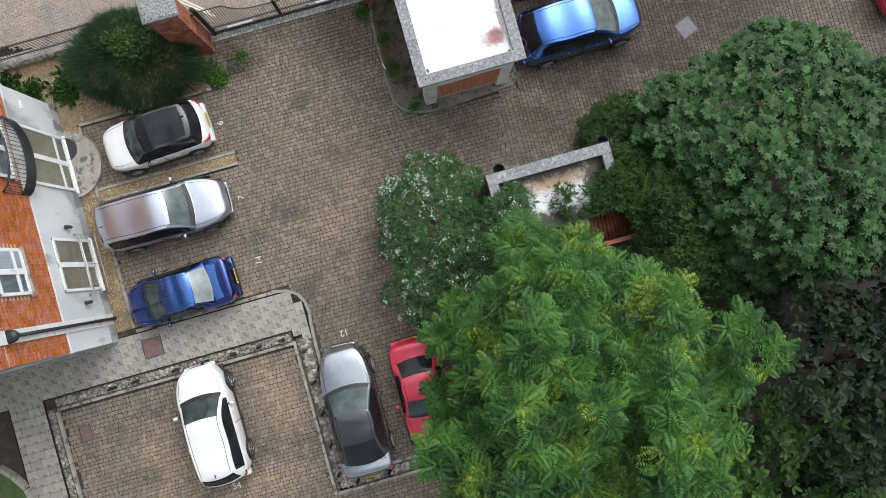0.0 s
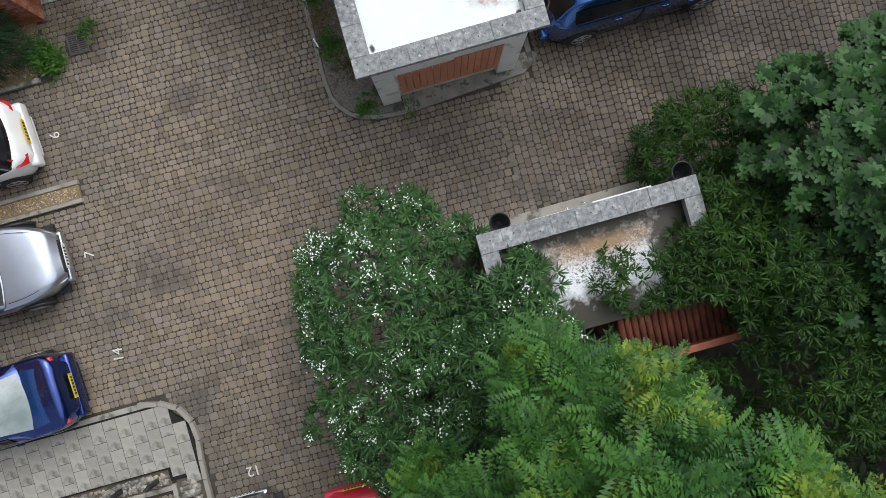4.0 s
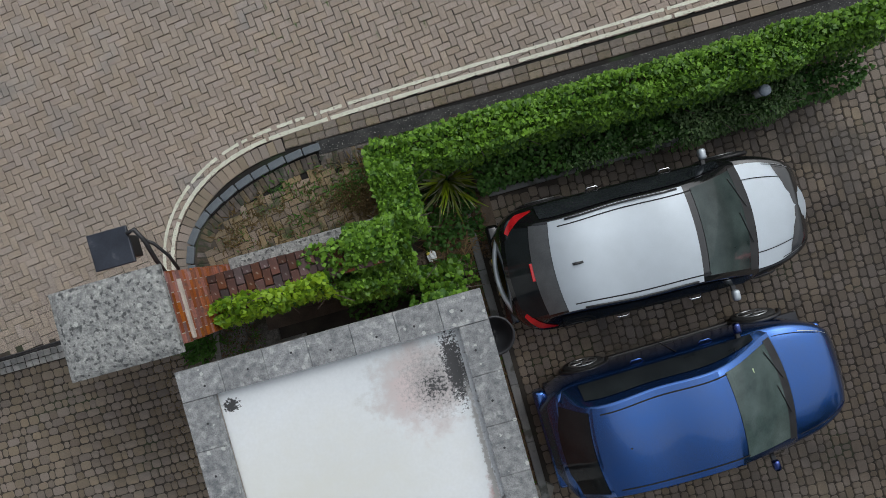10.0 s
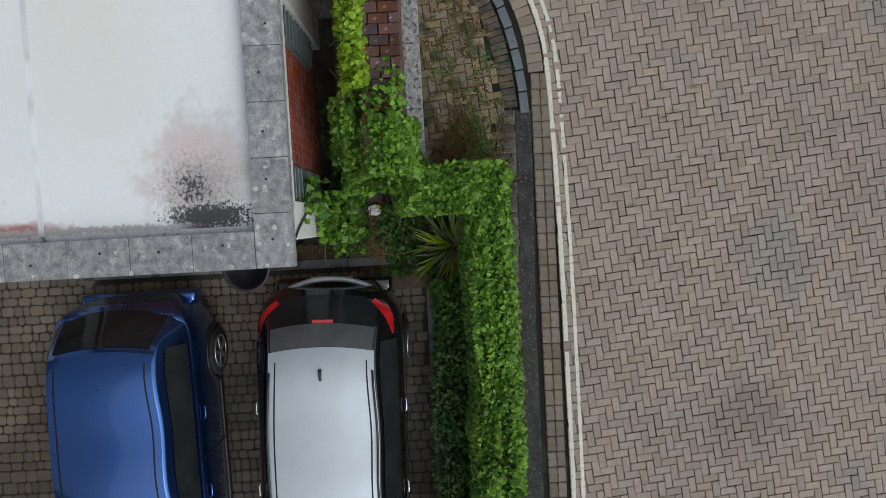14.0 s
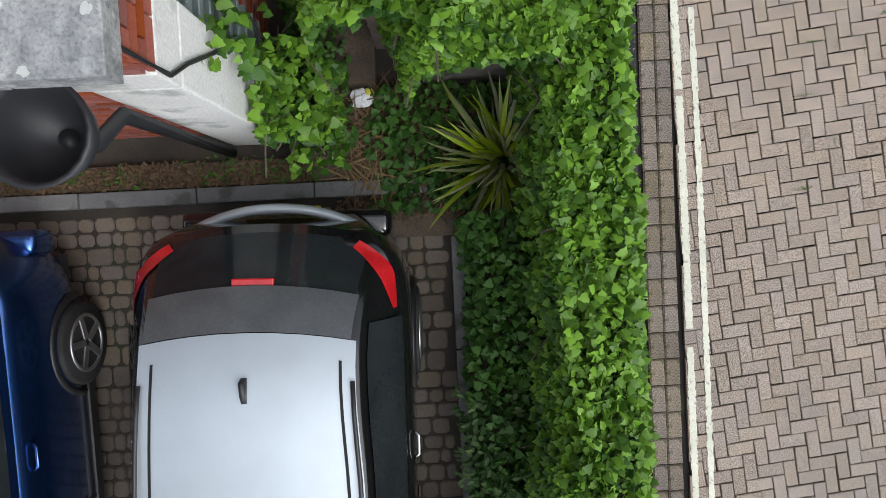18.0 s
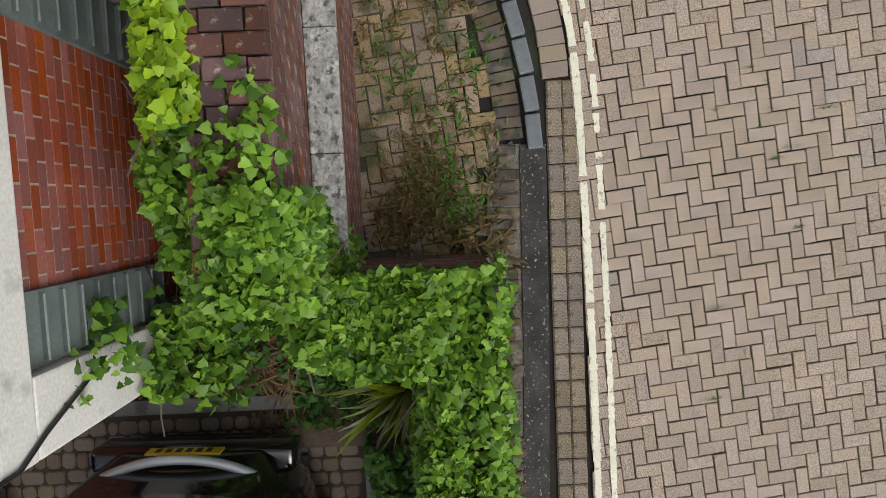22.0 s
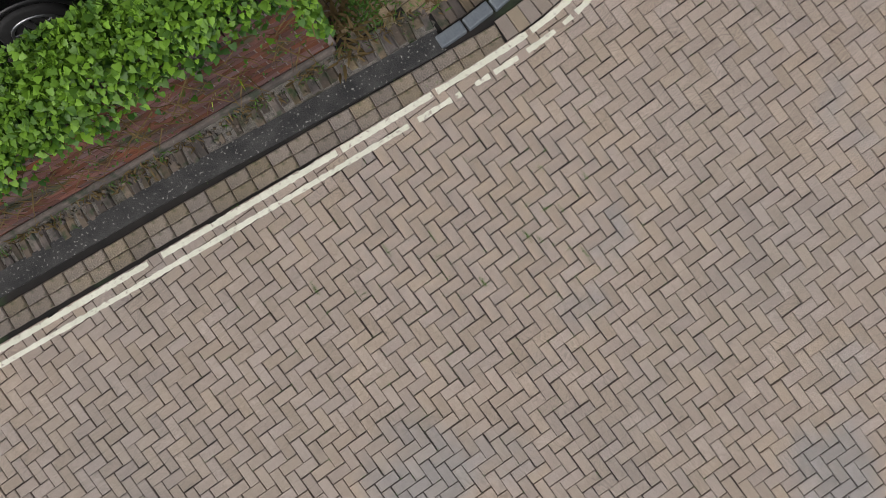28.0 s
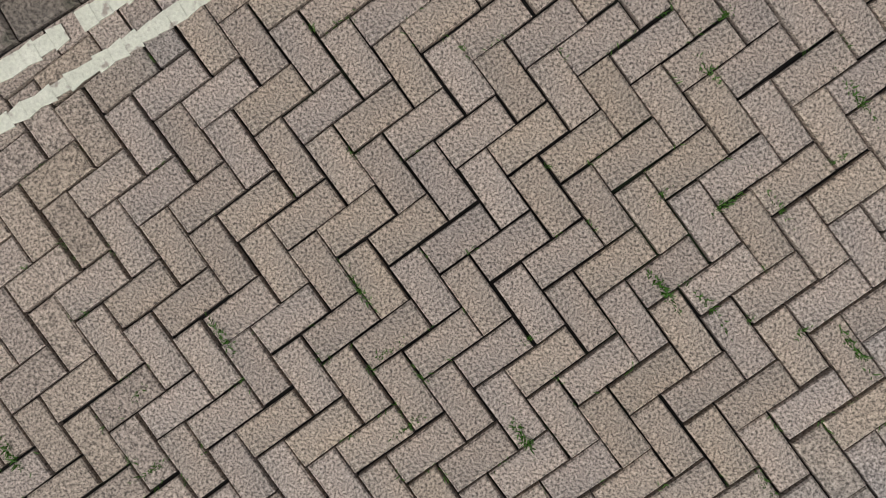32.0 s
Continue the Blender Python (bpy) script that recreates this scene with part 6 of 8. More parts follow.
        for hx in (X(-.16), X(.07)):
            part("door_handle", tube(bmesh.new(), [(hx - .09, s * (hw + .0), belt - .13), (hx - .06, s * (hw + .03), belt - .12), (hx + .06, s * (hw + .03), belt - .12), (hx + .09, s * (hw + .0), belt - .13)], .013, 6), M["chrome"] if rails else paint_m, c, smooth=True)
        part("door_gap", boxes((X(-.035), X(-.03), s * hw - .004 if s > 0 else -hw - .003, s * hw + .003 if s > 0 else -hw + .004, .3, belt - .06)), GAP, c)
        # lamps
        hl = sheet([[(X(.5) - .05 - .42 * i / 6 - .10 * j / 3, s * (wid(X(.5) - .05 - .42 * i / 6 - .1 * j / 3) * (.955 - .12 * j / 3) + .004), top(X(.5) - .05 - .42 * i / 6 - .1 * j / 3) + .008 - .07 * (1 - j / 3)) for j in range(4)] for i in range(7)])
        part("headlamp", hl, LAMP_CLEAR, c, "clear headlamp", True)
        if rear_lamp == "tall":
            rows_ = []
            for i in range(7):
                q = i / 6
                x = X(-.5) + .02 + .26 * q ** 1.3
                zz = .72 + (belt + .12 - .72) * q
                rows_.append([(x + .10 * r_ * (.3 + q), s * ((wid(x + .1 * r_) if zz < belt else edge(max(x, X(tail))) * 1.02) * (.86 + .13 * r_) + .012), zz) for r_ in (0, .5, 1)])
            part("tail_lamp", sheet(rows_), LAMP_RED, c, "red tail lamp", True)
        elif rear_lamp == "boomerang":
            over = lambda x_, y_: max(h[0].z for h in (tr.ray_cast(Vector((x_, y_, 3)), Vector((0, 0, -1))) for tr in skins) if h[0]) + .012
            for outer, inner in ((((.17, .58), (.22, .66), (.33, .77), (.45, .795), (.58, .80)), ((.21, .54), (.26, .60), (.38, .70), (.48, .745), (.58, .78))),
                                 ):
                fo = [spline([q_[0] for q_ in cu_], [q_[1] for q_ in cu_]) for cu_ in (outer, inner)]
                rows_ = []
                for i in range(13):
                    k = i / 12
                    xo, xi = outer[0][0] + (outer[-1][0] - outer[0][0]) * k, inner[0][0] + (inner[-1][0] - inner[0][0]) * k
                    a_, b_ = (xo, fo[0](xo)), (xi, fo[1](xi))
                    rr = [(a_[0] + (b_[0] - a_[0]) * j / 3, a_[1] + (b_[1] - a_[1]) * j / 3) for j in range(4)]
                    rows_.append([(X(-.5) + x_, s * y_, over(X(-.5) + x_, s * y_)) for x_, y_ in rr])
                part("tail_lamp", sheet(rows_), LAMP_RED, c, "red tail lamp", True)
        elif rear_lamp:
            part("tail_lamp", boxes((X(-.5) + .10, X(-.5) + .30, s * hw * .70 if s > 0 else -hw * .86, hw * .86 if s > 0 else s * hw * .70, belt - .16, belt - .04), bevel=.035), LAMP_RED, c, "red tail lamp", True)
        for xx in (X(-.305), X(.305)):
            arch = bmesh.new()
            tube(arch, [(xx + (wheel_r + .05) * math.cos(radians(180 * k / 14)), s * (hw * .985), wheel_r + (wheel_r + .05) * math.sin(radians(180 * k / 14))) for k in range(15)], .03, 6)
            part("wheel_arch", arch, TRIM, c, smooth=True)
            wheel(c, xx, s * (hw * .93), wheel_r, s)
    part("grille", boxes((X(.5) - .05, X(.5) + .012, -hw * .4, hw * .4, .42, .56), bevel=.02), TRIM, c, "black front grille")
    part("front_bumper", boxes((X(.5) - .12, X(.5) + .03, -hw * .62, hw * .62, .24, .42), bevel=.05), paint_m, c, smooth=True)
    part("rear_bumper", boxes((X(-.5) - .03, X(-.5) + .16, -hw * .84, hw * .84, .28, .56), bevel=.06), paint_m, c, smooth=True)
    if plate:
        for nm, x, mm in (("front_plate", X(.5) + .035, PLATE_W), ("rear_plate", X(-.5) - .05, PLATE_Y)):
            p = part(nm, boxes((x - .008, x + .008, -.26, .26, .38 if x > 0 else .62, .49 if x > 0 else .73), bevel=.004), mm, c, "number plate with plain dark bars")
            for k in range(6):
                part("bar", boxes((x + (.0085 if x > 0 else -.0105), x + (.0105 if x > 0 else -.0085), -.2 + .07 * k, -.16 + .07 * k, .40 if x > 0 else .64, .47 if x > 0 else .71)), TRIM, p)
    hood_gap = sheet([[(X(cowl) + .07 + q, s * wid(X(cowl) + .07 + q) * .83, top(X(cowl) + .07 + q) + .026) for s in (-1, -.985)] for q in [j * .08 for j in range(9)]])
    part("bonnet_gap", hood_gap, GAP, c)
    hood_gap = sheet([[(X(cowl) + .07 + q, s * wid(X(cowl) + .07 + q) * .83, top(X(cowl) + .07 + q) + .026) for s in (.985, 1)] for q in [j * .08 for j in range(9)]])
    part("bonnet_gap", hood_gap, GAP, c)
    if boot:
        patch_b = sheet([[(X(tail) - .02 - q, s * wid(X(tail) - .02 - q) * .8, top(X(tail) - .02 - q) + .028) for s in (-1, -.5, 0, .5, 1)] for q in (0, .012)])
        part("boot_gap", patch_b, GAP, c)
    if fin:
        fx = cab(kk(fin[0]), fin[1], .0)
        f = bmesh.new()
        prof = [(-.075, 0), (.075, 0), (.02, .035), (-.06, .055)]
        a = [f.verts.new((fx[0] + p, fx[1] - .016, fx[2] + q)) for p, q in prof]
        b = [f.verts.new((fx[0] + p * (1 - q * 3), fx[1] + .016 - q * .2, fx[2] + q)) for p, q in prof]
        for i in range(4):
            f.faces.new((a[i], a[(i + 1) % 4], b[(i + 1) % 4], b[i]))
        f.faces.new(a[::-1])
        f.faces.new(b)
        part("aerial_fin", f, TRIM, c, "black shark-fin aerial", True)
    if spoiler:
        sp = patch("spoiler", kk(roof_r) - .075, kk(roof_r) - .006, -.95, .95, spoiler, .02, c, "dark grey roof spoiler", 4)
        part("brake_lamp", boxes((X(roof_r) - .36, X(roof_r) - .315, -.12, .12, zprof(X(roof_r) - .27) + .03, zprof(X(roof_r) - .27) + .07), bevel=.008), LAMP_RED, sp, "red high brake lamp")
    return c


silver_blue = paint("silver_blue_paint", (0.50, 0.555, 0.605), .55, .48)
grey_spoiler = surf("grey_spoiler", (.075, .08, .085), (.105, .11, .115), 5, .4, .05)
black_paint = paint("black_paint", (.006, .006, .007), 0, .16)
blue_paint = paint("blue_paint", (.032, .122, .41), .95, .26)
deep_blue = paint("deep_blue_paint", (.016, .046, .24), .96, .24)
white_paint = paint("white_paint", (.80, .80, .79), 0, .3)
silver_paint = paint("silver_paint", (.56, .60, .68), .95, .3)
dark_paint = paint("dark_grey_paint", (.46, .49, .52), .97, .24)
dark_roof = paint("dark_roof_paint", (.05, .054, .058), .6, .22)
red_paint = paint("red_paint", (.72, .025, .07), .2, .33)
# this glass is coloured pale to carry a painted sky reflection
PALE_GLASS = surf("sky_bright_glass", (.16, .20, .20), (.26, .31, .31), 2.5, .06, 0, spec=.6)
MID_GLASS = surf("green_tinted_glass", (.035, .055, .052), (.085, .115, .108), 2.5, .05, 0, spec=.5)

# black body colour stands in for silver sides that reflect dark ground
grey_car = car("estate_car", at(6.89, 8.84, 0, -1.6), "silver-grey people carrier, dark sides and tailgate painted black, with black rails, parked beside ivy", 4.40, 1.76, 1.60, black_paint, silver_blue, cowl=.275, roof_f=.072, roof_r=-.335, tail=-.465, hood_h=1.02, belt=1.12, roof_w=.60,
               wheel_r=.32, rails=True, spoiler=grey_spoiler, fin=(-.272, 0), tail_drop=.08, rear_lamp="boomerang", bow=.022, nose_round=.5)
hood_rows = []
for i in range(13):
    k = i / 12
    x = 4.40 * (.272 + .216 * k)
    hood_rows.append([(x + .10 * (1 - abs(y / .72) ** 2) * (1 - k) - .20 * k * k * abs(y / .72) ** 2, y * (1 - .34 * k ** 2.2), 1.068 - .055 * k - .17 * k ** 3 - .025 * abs(y / .72) ** 2) for y in (-.72, -.6, -.4, -.2, 0, .2, .4, .6, .72)])
bonnet = part("bonnet", sheet(hood_rows), silver_blue, grey_car, "silver bonnet", True)
for s_ in (-1, 1):
    part("bonnet_crease", sheet([[(4.40 * (.285 + .18 * q), s_ * (.50 - .13 * q ** 1.6 + d), 1.0655 - .055 * q - .17 * q ** 3 + .0035) for d in (0, .012)] for q in [j / 8 for j in range(9)]]), GAP, bonnet)
part("bumper_lip", tube(bmesh.new(), [(-2.24 + .20 * abs(q) ** 2.2, q * .66, .80) for q in [-1 + k / 10 for k in range(21)]], .035, 8), silver_blue, grey_car, "silver strip on the rear bumper", True)
part("inner_lamp", boxes((-1.93, -1.80, .10, .28, 1.16, 1.21), bevel=.01), TRIM, grey_car, "black camera housing in the rear window")
mpv = car("family_car", at(6.86, 6.43, 0, 0.8), "bright blue people carrier parked beside the guard house", 4.24, 1.74, 1.60, blue_paint, None, cowl=.265, roof_f=.045, roof_r=-.36, tail=-.462, hood_h=1.0, belt=1.10, roof_w=.60, wheel_r=.31, fin=None, tail_drop=.10, bow=.022, nose_round=.5, screen_m=MID_GLASS, mirror_m=deep_blue, glass_top=.72, rear_lamp="", plate=False)
part("aerial_base", tube(bmesh.new(), [(-1.19, 0, 1.60), (-1.19, 0, 1.665)], [.022, .012], 8), TRIM, mpv, "short black aerial stub")
part("tax_disc", boxes((.62, .68, .40, .46, 1.36, 1.365)), plain("green_disc", (.45, .55, .3), .5), mpv, "small pale disc in the windscreen")
part("rear_wiper", tube(bmesh.new(), [(-1.90, .02, 1.17), (-1.82, .38, 1.26)], .011, 5), TRIM, mpv)
car("small_hatchback", at(-7.72, 6.6, 0, 183.0), "white small hatchback with black roof panel, parked nose to the house", 3.52, 1.62, 1.42, white_paint, black_paint, cowl=.22, roof_f=.06, roof_r=-.36, tail=-.43, hood_h=.93, belt=.96, roof_w=.62, wheel_r=.29, glass_roof=True, fin=(-.33, -.2), nose_round=.6, bow=.035, cabin_m=black_paint, nose_pow=3.0)
car("estate_car", at(-8.13, 4.09, 0, -0.5), "silver estate car parked nose out to the yard", 4.28, 1.74, 1.46, silver_paint, None, cowl=.235, roof_f=.075, roof_r=-.41, tail=-.475, hood_h=.90, belt=.93, roof_w=.60, fin=(-.38, -.1), wheel_r=.31, bow=.025, screen_m=MID_GLASS, nose_round=.5)
# roof and boot lid take the lighter blue, sky light put into the paint
saloon = car("saloon_car", at(-8.25, 1.38, 0, 182.0), "deep blue compact saloon parked nose to the house", 3.62, 1.62, 1.42, deep_blue, blue_paint, cowl=.275, roof_f=.10, roof_r=-.15, tail=-.29, hood_h=.92, belt=.93, deck=.96, roof_w=.60, wheel_r=.29, boot=True, fin=None, rear_lamp="low", bow=.03, rear_m=PALE_GLASS, nose_round=.5)
part("boot_lid", sheet([[(-1.10 - .5 * k, y * (1 - .12 * k), 1.015 - .045 * k * k - .02 * (y / .6) ** 2) for y in (-.6, -.3, 0, .3, .6)] for k in (0, .25, .5, .75, 1)]), blue_paint, saloon, "blue boot lid, the sky's light painted in as lighter blue", True)
part("paper", boxes((.52, .72, -.1, .16, 1.21, 1.216)), plain("white_paper", (.8, .8, .78), .7), saloon, "white sheet of paper behind the windscreen")
car("hatchback", pose(-7.36, -5.14, 0, 0, 0, 106), "white hatchback with dark windows parked askew", 3.9, 1.70, 1.47, white_paint, None, cowl=.245, roof_f=.065, roof_r=-.385, tail=-.47, hood_h=.95, belt=.98, roof_w=.58, wheel_r=.31, fin=(-.36, .05), nose_round=.5, bow=.03)
car("saloon_car", at(-3.80, -3.92, 0, 89.2), "dark grey saloon car parked by the cobble bed", 4.34, 1.74, 1.43, dark_paint, dark_roof, cowl=.185, roof_f=.01, roof_r=-.19, tail=-.375, hood_h=.92, belt=.94, deck=.98, roof_w=.58, wheel_r=.32, boot=True, fin=None, rear_lamp="low", bow=.03, screen_m=MID_GLASS, nose_round=.5, cabin_m=dark_roof)
car("coupe_car", at(-1.46, -4.05, 0, 269), "bright red convertible half under the tree", 3.8, 1.62, 1.30, red_paint, None, cowl=.14, roof_f=-.02, roof_r=-.2, tail=-.33, hood_h=.86, belt=.88, deck=.90, roof_w=.60, wheel_r=.30, boot=True, fin=None, rear_lamp="low", bow=.03)
car("hatchback", at(19.1, 4.75, 0, 0), "red hatchback at the edge of the yard", 3.95, 1.7, 1.48, red_paint, None, fin=None, bow=.03)


# ---- plants ----
JOINT_WEEDS = [(0.01, 13.64, 1.0), (-0.79, 13.66, 1.4), (-0.85, 13.40, 0.8), (-1.06, 13.11, 1.2), (-1.14, 12.96, 1.0), (-0.31, 13.97, 1.4), (-0.40, 13.70, 0.8), (-0.93, 14.25, 1.2), (0.77, 13.81, 1.0), (1.17, 13.65, 1.4), (0.74, 13.58, 0.8), (0.46, 13.48, 1.2), (-1.14, 13.86, 1.0), (-1.43, 13.29, 1.4), (-1.33, 13.43, 0.8), (0.04, 13.44, 1.2), (0.00, 13.86, 1.0), (-0.90, 13.73, 1.4), (-1.00, 13.80, 0.8), (-1.15, 13.51, 1.2), (-1.01, 13.47, 1.0), (-1.25, 13.93, 1.4)]


def leaf_shape(kind):
    """Points and faces of one leaf that lies along +x, base at the origin, length 1."""
    if kind == "ovate":
        return [(0, 0, 0), (.3, .22, .05), (.7, .2, .03), (1, 0, -.08), (.7, -.2, .03), (.3, -.22, .05), (.5, 0, -.02)], [(0, 6, 1), (6, 2, 1), (6, 3, 2), (0, 5, 6), (6, 5, 4), (6, 4, 3)]
    if kind == "blade":
        return [(0, .05, 0), (0, -.05, 0), (.35, -.085, .06), (.35, .085, .06), (.75, -.06, .05), (.75, .06, .05), (1, 0, -.06)], [(0, 1, 2, 3), (3, 2, 4, 5), (5, 4, 6)]
    if kind == "grass":
        return [(0, .02, 0), (0, -.02, 0), (.5, -.016, .1), (.5, .016, .1), (1, 0, .0)], [(0, 1, 2, 3), (3, 2, 4)]
    if kind == "sword":
        return [(0, .022, 0), (0, -.022, 0), (.4, -.026, .14), (.4, .026, .14), (.75, -.02, .1), (.75, .02, .1), (1, 0, -.06)], [(0, 1, 2, 3), (3, 2, 4, 5), (5, 4, 6)]
    if kind == "ivy":
        rim = [(0, 0), (-.1, .26), (.06, .56), (.3, .42), (.52, .40), (.72, .18), (1, 0), (.72, -.18), (.52, -.40), (.3, -.42), (.06, -.56), (-.1, -.26)]
        v = [(.3, 0, .06)] + [(x, y, -.10 * (x * x + y * y) + .02) for x, y in rim]
        return v, [(0, i + 1, (i + 1) % 12 + 1) for i in range(12)]
    if kind == "fig":
        rim = [(0, 0), (-.08, .25), (.1, .5), (.3, .42), (.38, .2), (.62, .46), (.78, .34), (.66, .12), (1, .1), (1.02, -.1), (.66, -.12), (.78, -.34), (.62, -.46), (.38, -.2), (.3, -.42), (.1, -.5), (-.08, -.25)]
        v = [(.34, 0, .05)] + [(x, y, .03 - .14 * (x * x + 1.2 * y * y)) for x, y in rim]
        return v, [(0, i + 1, (i + 1) % 17 + 1) for i in range(17)]
    if kind == "frond":
        v, f = [], []
        for i in range(8):
            x, l = .10 + .112 * i, .20 * math.sin(math.pi * (.22 + .70 * i / 8)) + .05
            dz = .10 * math.sin(math.pi * x) - .18 * x * x
            for s in (-1, 1):
                n = len(v)
                v += [(x, 0, dz), (x + .10, s * l * .5, dz + .012), (x + .09, s * l, dz - .035), (x - .015, s * l * .6, dz)]
                f.append((n, n + 1, n + 2, n + 3) if s < 0 else (n + 3, n + 2, n + 1, n))
        n = len(v)
        v += [(.95, -.03, -.09), (.95, .03, -.09), (1.05, 0, -.15)]
        f.append((n, n + 1, n + 2))
        n = len(v)
        v += [(0, -.006, 0), (0, .006, 0), (.97, .003, -.1), (.97, -.003, -.1)]
        f.append((n + 3, n + 2, n + 1, n))
        return v, f


def leaves(name, kind, pos, axis, size, mat, parent, seed=0, flat=0.0):
    """One mesh of many leaves: at pos, each pointing along axis (its length direction), blade turned upward."""
    tv, tf = leaf_shape(kind)
    tv = np.array(tv, float)
    pos, axis, size = np.asarray(pos, float), np.asarray(axis, float), np.asarray(size, float)
    n = len(pos)
    rs = np.random.RandomState(seed)
    a = axis / np.linalg.norm(axis, axis=1, keepdims=True)
    up = np.array([0, 0, 1.0]) + rs.normal(0, .28 * (1 - flat), (n, 3))
    side = np.cross(up, a)
    side /= np.linalg.norm(side, axis=1, keepdims=True) + 1e-9
    nor = np.cross(a, side)
    v = pos[:, None] + size[:, None, None] * (tv[None, :, 0:1] * a[:, None] + tv[None, :, 1:2] * side[:, None] + tv[None, :, 2:3] * nor[:, None])
    k = len(tv)
    faces = []
    for q in tf:
        faces.append((np.arange(n)[:, None] * k + np.array(q)[None, :]))
    counts = np.concatenate([np.full(n, f.shape[1]) for f in faces])
    loops = np.concatenate([f.reshape(-1) for f in faces])
    me = bpy.data.meshes.new(name)
    me.vertices.add(n * k)
    me.vertices.foreach_set("co", v.reshape(-1))
    me.loops.add(len(loops))
    me.loops.foreach_set("vertex_index", loops.astype(np.int32))
    me.polygons.add(len(counts))
    starts = np.concatenate([[0], np.cumsum(counts)[:-1]])
    me.polygons.foreach_set("loop_start", starts.astype(np.int32))
    me.update(calc_edges=True)
    me.materials.append(mat)
    ob = new(name, me)
    ob.parent = parent
    if n > 20:
        ob["kind"] = "stuff"
    return ob


def bumpy(rs, n, c, r, low=0.0, lumps=7, depth=.25, inner=0.0):
    """Tips over a lumpy dome: places and outward directions."""
    d = rs.normal(size=(n * 4, 3))
    d /= np.linalg.norm(d, axis=1, keepdims=True)
    d = d[(d[:, 2] > low) & (d[:, 2] < .6)][:n // 3]
    m = n - len(d)
    i = np.arange(m)
    q, a = np.clip(np.sqrt((i + .5) / m) + rs.normal(0, .25 / math.sqrt(m), m), 0, 1), i * 2.39996 + rs.normal(0, .5 / math.sqrt(m), m)
    d = np.concatenate([d, np.stack([q * np.cos(a), q * np.sin(a), np.sqrt(1 - q * q) + .01], 1)])
    d = d[rs.permutation(len(d))]
    bump = np.array([noise.fractal(Vector(q * 1.7 + c), 1.0, 2.0, 3) for q in d])
    s = 1 + depth * bump - inner * rs.rand(len(d))
    p = np.array(c) + d * np.array(r) * s[:, None]
    nn = d / np.array(r)
    nn /= np.linalg.norm(nn, axis=1, keepdims=True)
    return p, nn


def lobed(rs, lobes, per, c, r, lobe, low=0.0, depth=.3, squash=.75, jit=0.0):
    """Tips on many smaller domes that sit over one large dome, as limbs carry their foliage."""
    P_, N_ = bumpy(rs, lobes, c, r, low, depth=depth)
    tips, nors = [], []
    for p, n in zip(P_, N_):
        p = p + np.array([0, 0, rs.uniform(-jit, jit)])
        n = n * .5 + np.array([0, 0, .8])
        n /= np.linalg.norm(n)
        size = lobe * rs.uniform(.65, 1.25)
        k = 0
        while k < per:
            d = rs.normal(size=3)
            d /= np.linalg.norm(d)
            if d @ n < -.1:
                continue
            tips.append(p + d * np.array([1, 1, squash]) * size * rs.uniform(.8, 1.05))
            nors.append(d * .7 + n * .5)
            k += 1
    return np.array(tips), np.array(nors)


def rosette(rs, tips, nors, k, lift, spread=.25):
    """Leaf bases and axes: k leaves fanned round each tip."""
    pos, ax = [], []
    for p, n in zip(tips, nors):
        n = n * .6 + np.array([0, 0, .6])
        n /= np.linalg.norm(n)
        t = np.cross(n, rs.normal(size=3))
        t /= np.linalg.norm(t)
        b = np.cross(n, t)
        a0 = rs.rand() * 6.28
        for i in range(k):
            a = a0 + 6.283 * i / k * 1.0 + rs.normal(0, spread)
            l = lift + rs.normal(0, .2)
            d = (math.cos(a) * t + math.sin(a) * b) * math.cos(l) + n * math.sin(l)
            pos.append(p + d * .02)
            ax.append(d)
    return np.array(pos), np.array(ax)


def trunk(parent, base, top, r, limbs, seed, bark):
    rs = random.Random(seed)
    b, t = Vector(base), Vector(top)
    part("trunk", tube(bmesh.new(), [b, b.lerp(t, .35) + Vector((rs.uniform(-.15, .15), rs.uniform(-.15, .15), 0)), b.lerp(t, .7), t], [r, r * .8, r * .6, r * .4], 10), bark, parent, smooth=True)
    for e in limbs:
        e = Vector(e)
        s = b.lerp(t, rs.uniform(.5, .95))
        part("limb", tube(bmesh.new(), [s, s.lerp(e, .5) + Vector((0, 0, .15)), e], [r * .4, r * .26, r * .08], 7), bark, parent, smooth=True)


BARK = surf("bark", (.06, .048, .036), (.11, .09, .07), 6, .95, .8, stretch=(1, 1, .25), bump_dist=.02)
L_TREE = leafy("tree_leaf", (.006, .032, .013), (.082, .205, .030), .5, 1.3, through=.10, spread=.35, young=(.24, .30, .02))
L_FIG = leafy("fig_leaf", (.007, .027, .009), (.060, .140, .036), .5, .6, through=.10, spread=.7)
L_SHRUB = leafy("shrub_leaf", (.010, .036, .010), (.080, .170, .050), .55, 1.6, through=.08, spread=.7)
L_FINE = leafy("fine_leaf", (.005, .019, .004), (.044, .104, .012), .55, .9, through=.08, spread=.6)
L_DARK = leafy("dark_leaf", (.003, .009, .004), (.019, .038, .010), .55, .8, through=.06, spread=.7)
L_CONIFER = leafy("conifer_leaf", (.010, .030, .012), (.030, .062, .024), .6, 1.5, through=.1)
L_IVY = leafy("ivy_leaf", (.013, .052, .008), (.185, .355, .032), .38, 2.2, through=.1, spread=.7)
L_IVY_Y = leafy("young_ivy_leaf", (.05, .14, .008), (.32, .48, .025), .42, 2.0, through=.15, spread=.6)
# darker copy of the ivy leaf, shade put into its colour
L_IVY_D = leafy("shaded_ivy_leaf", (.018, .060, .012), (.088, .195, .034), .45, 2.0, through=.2)
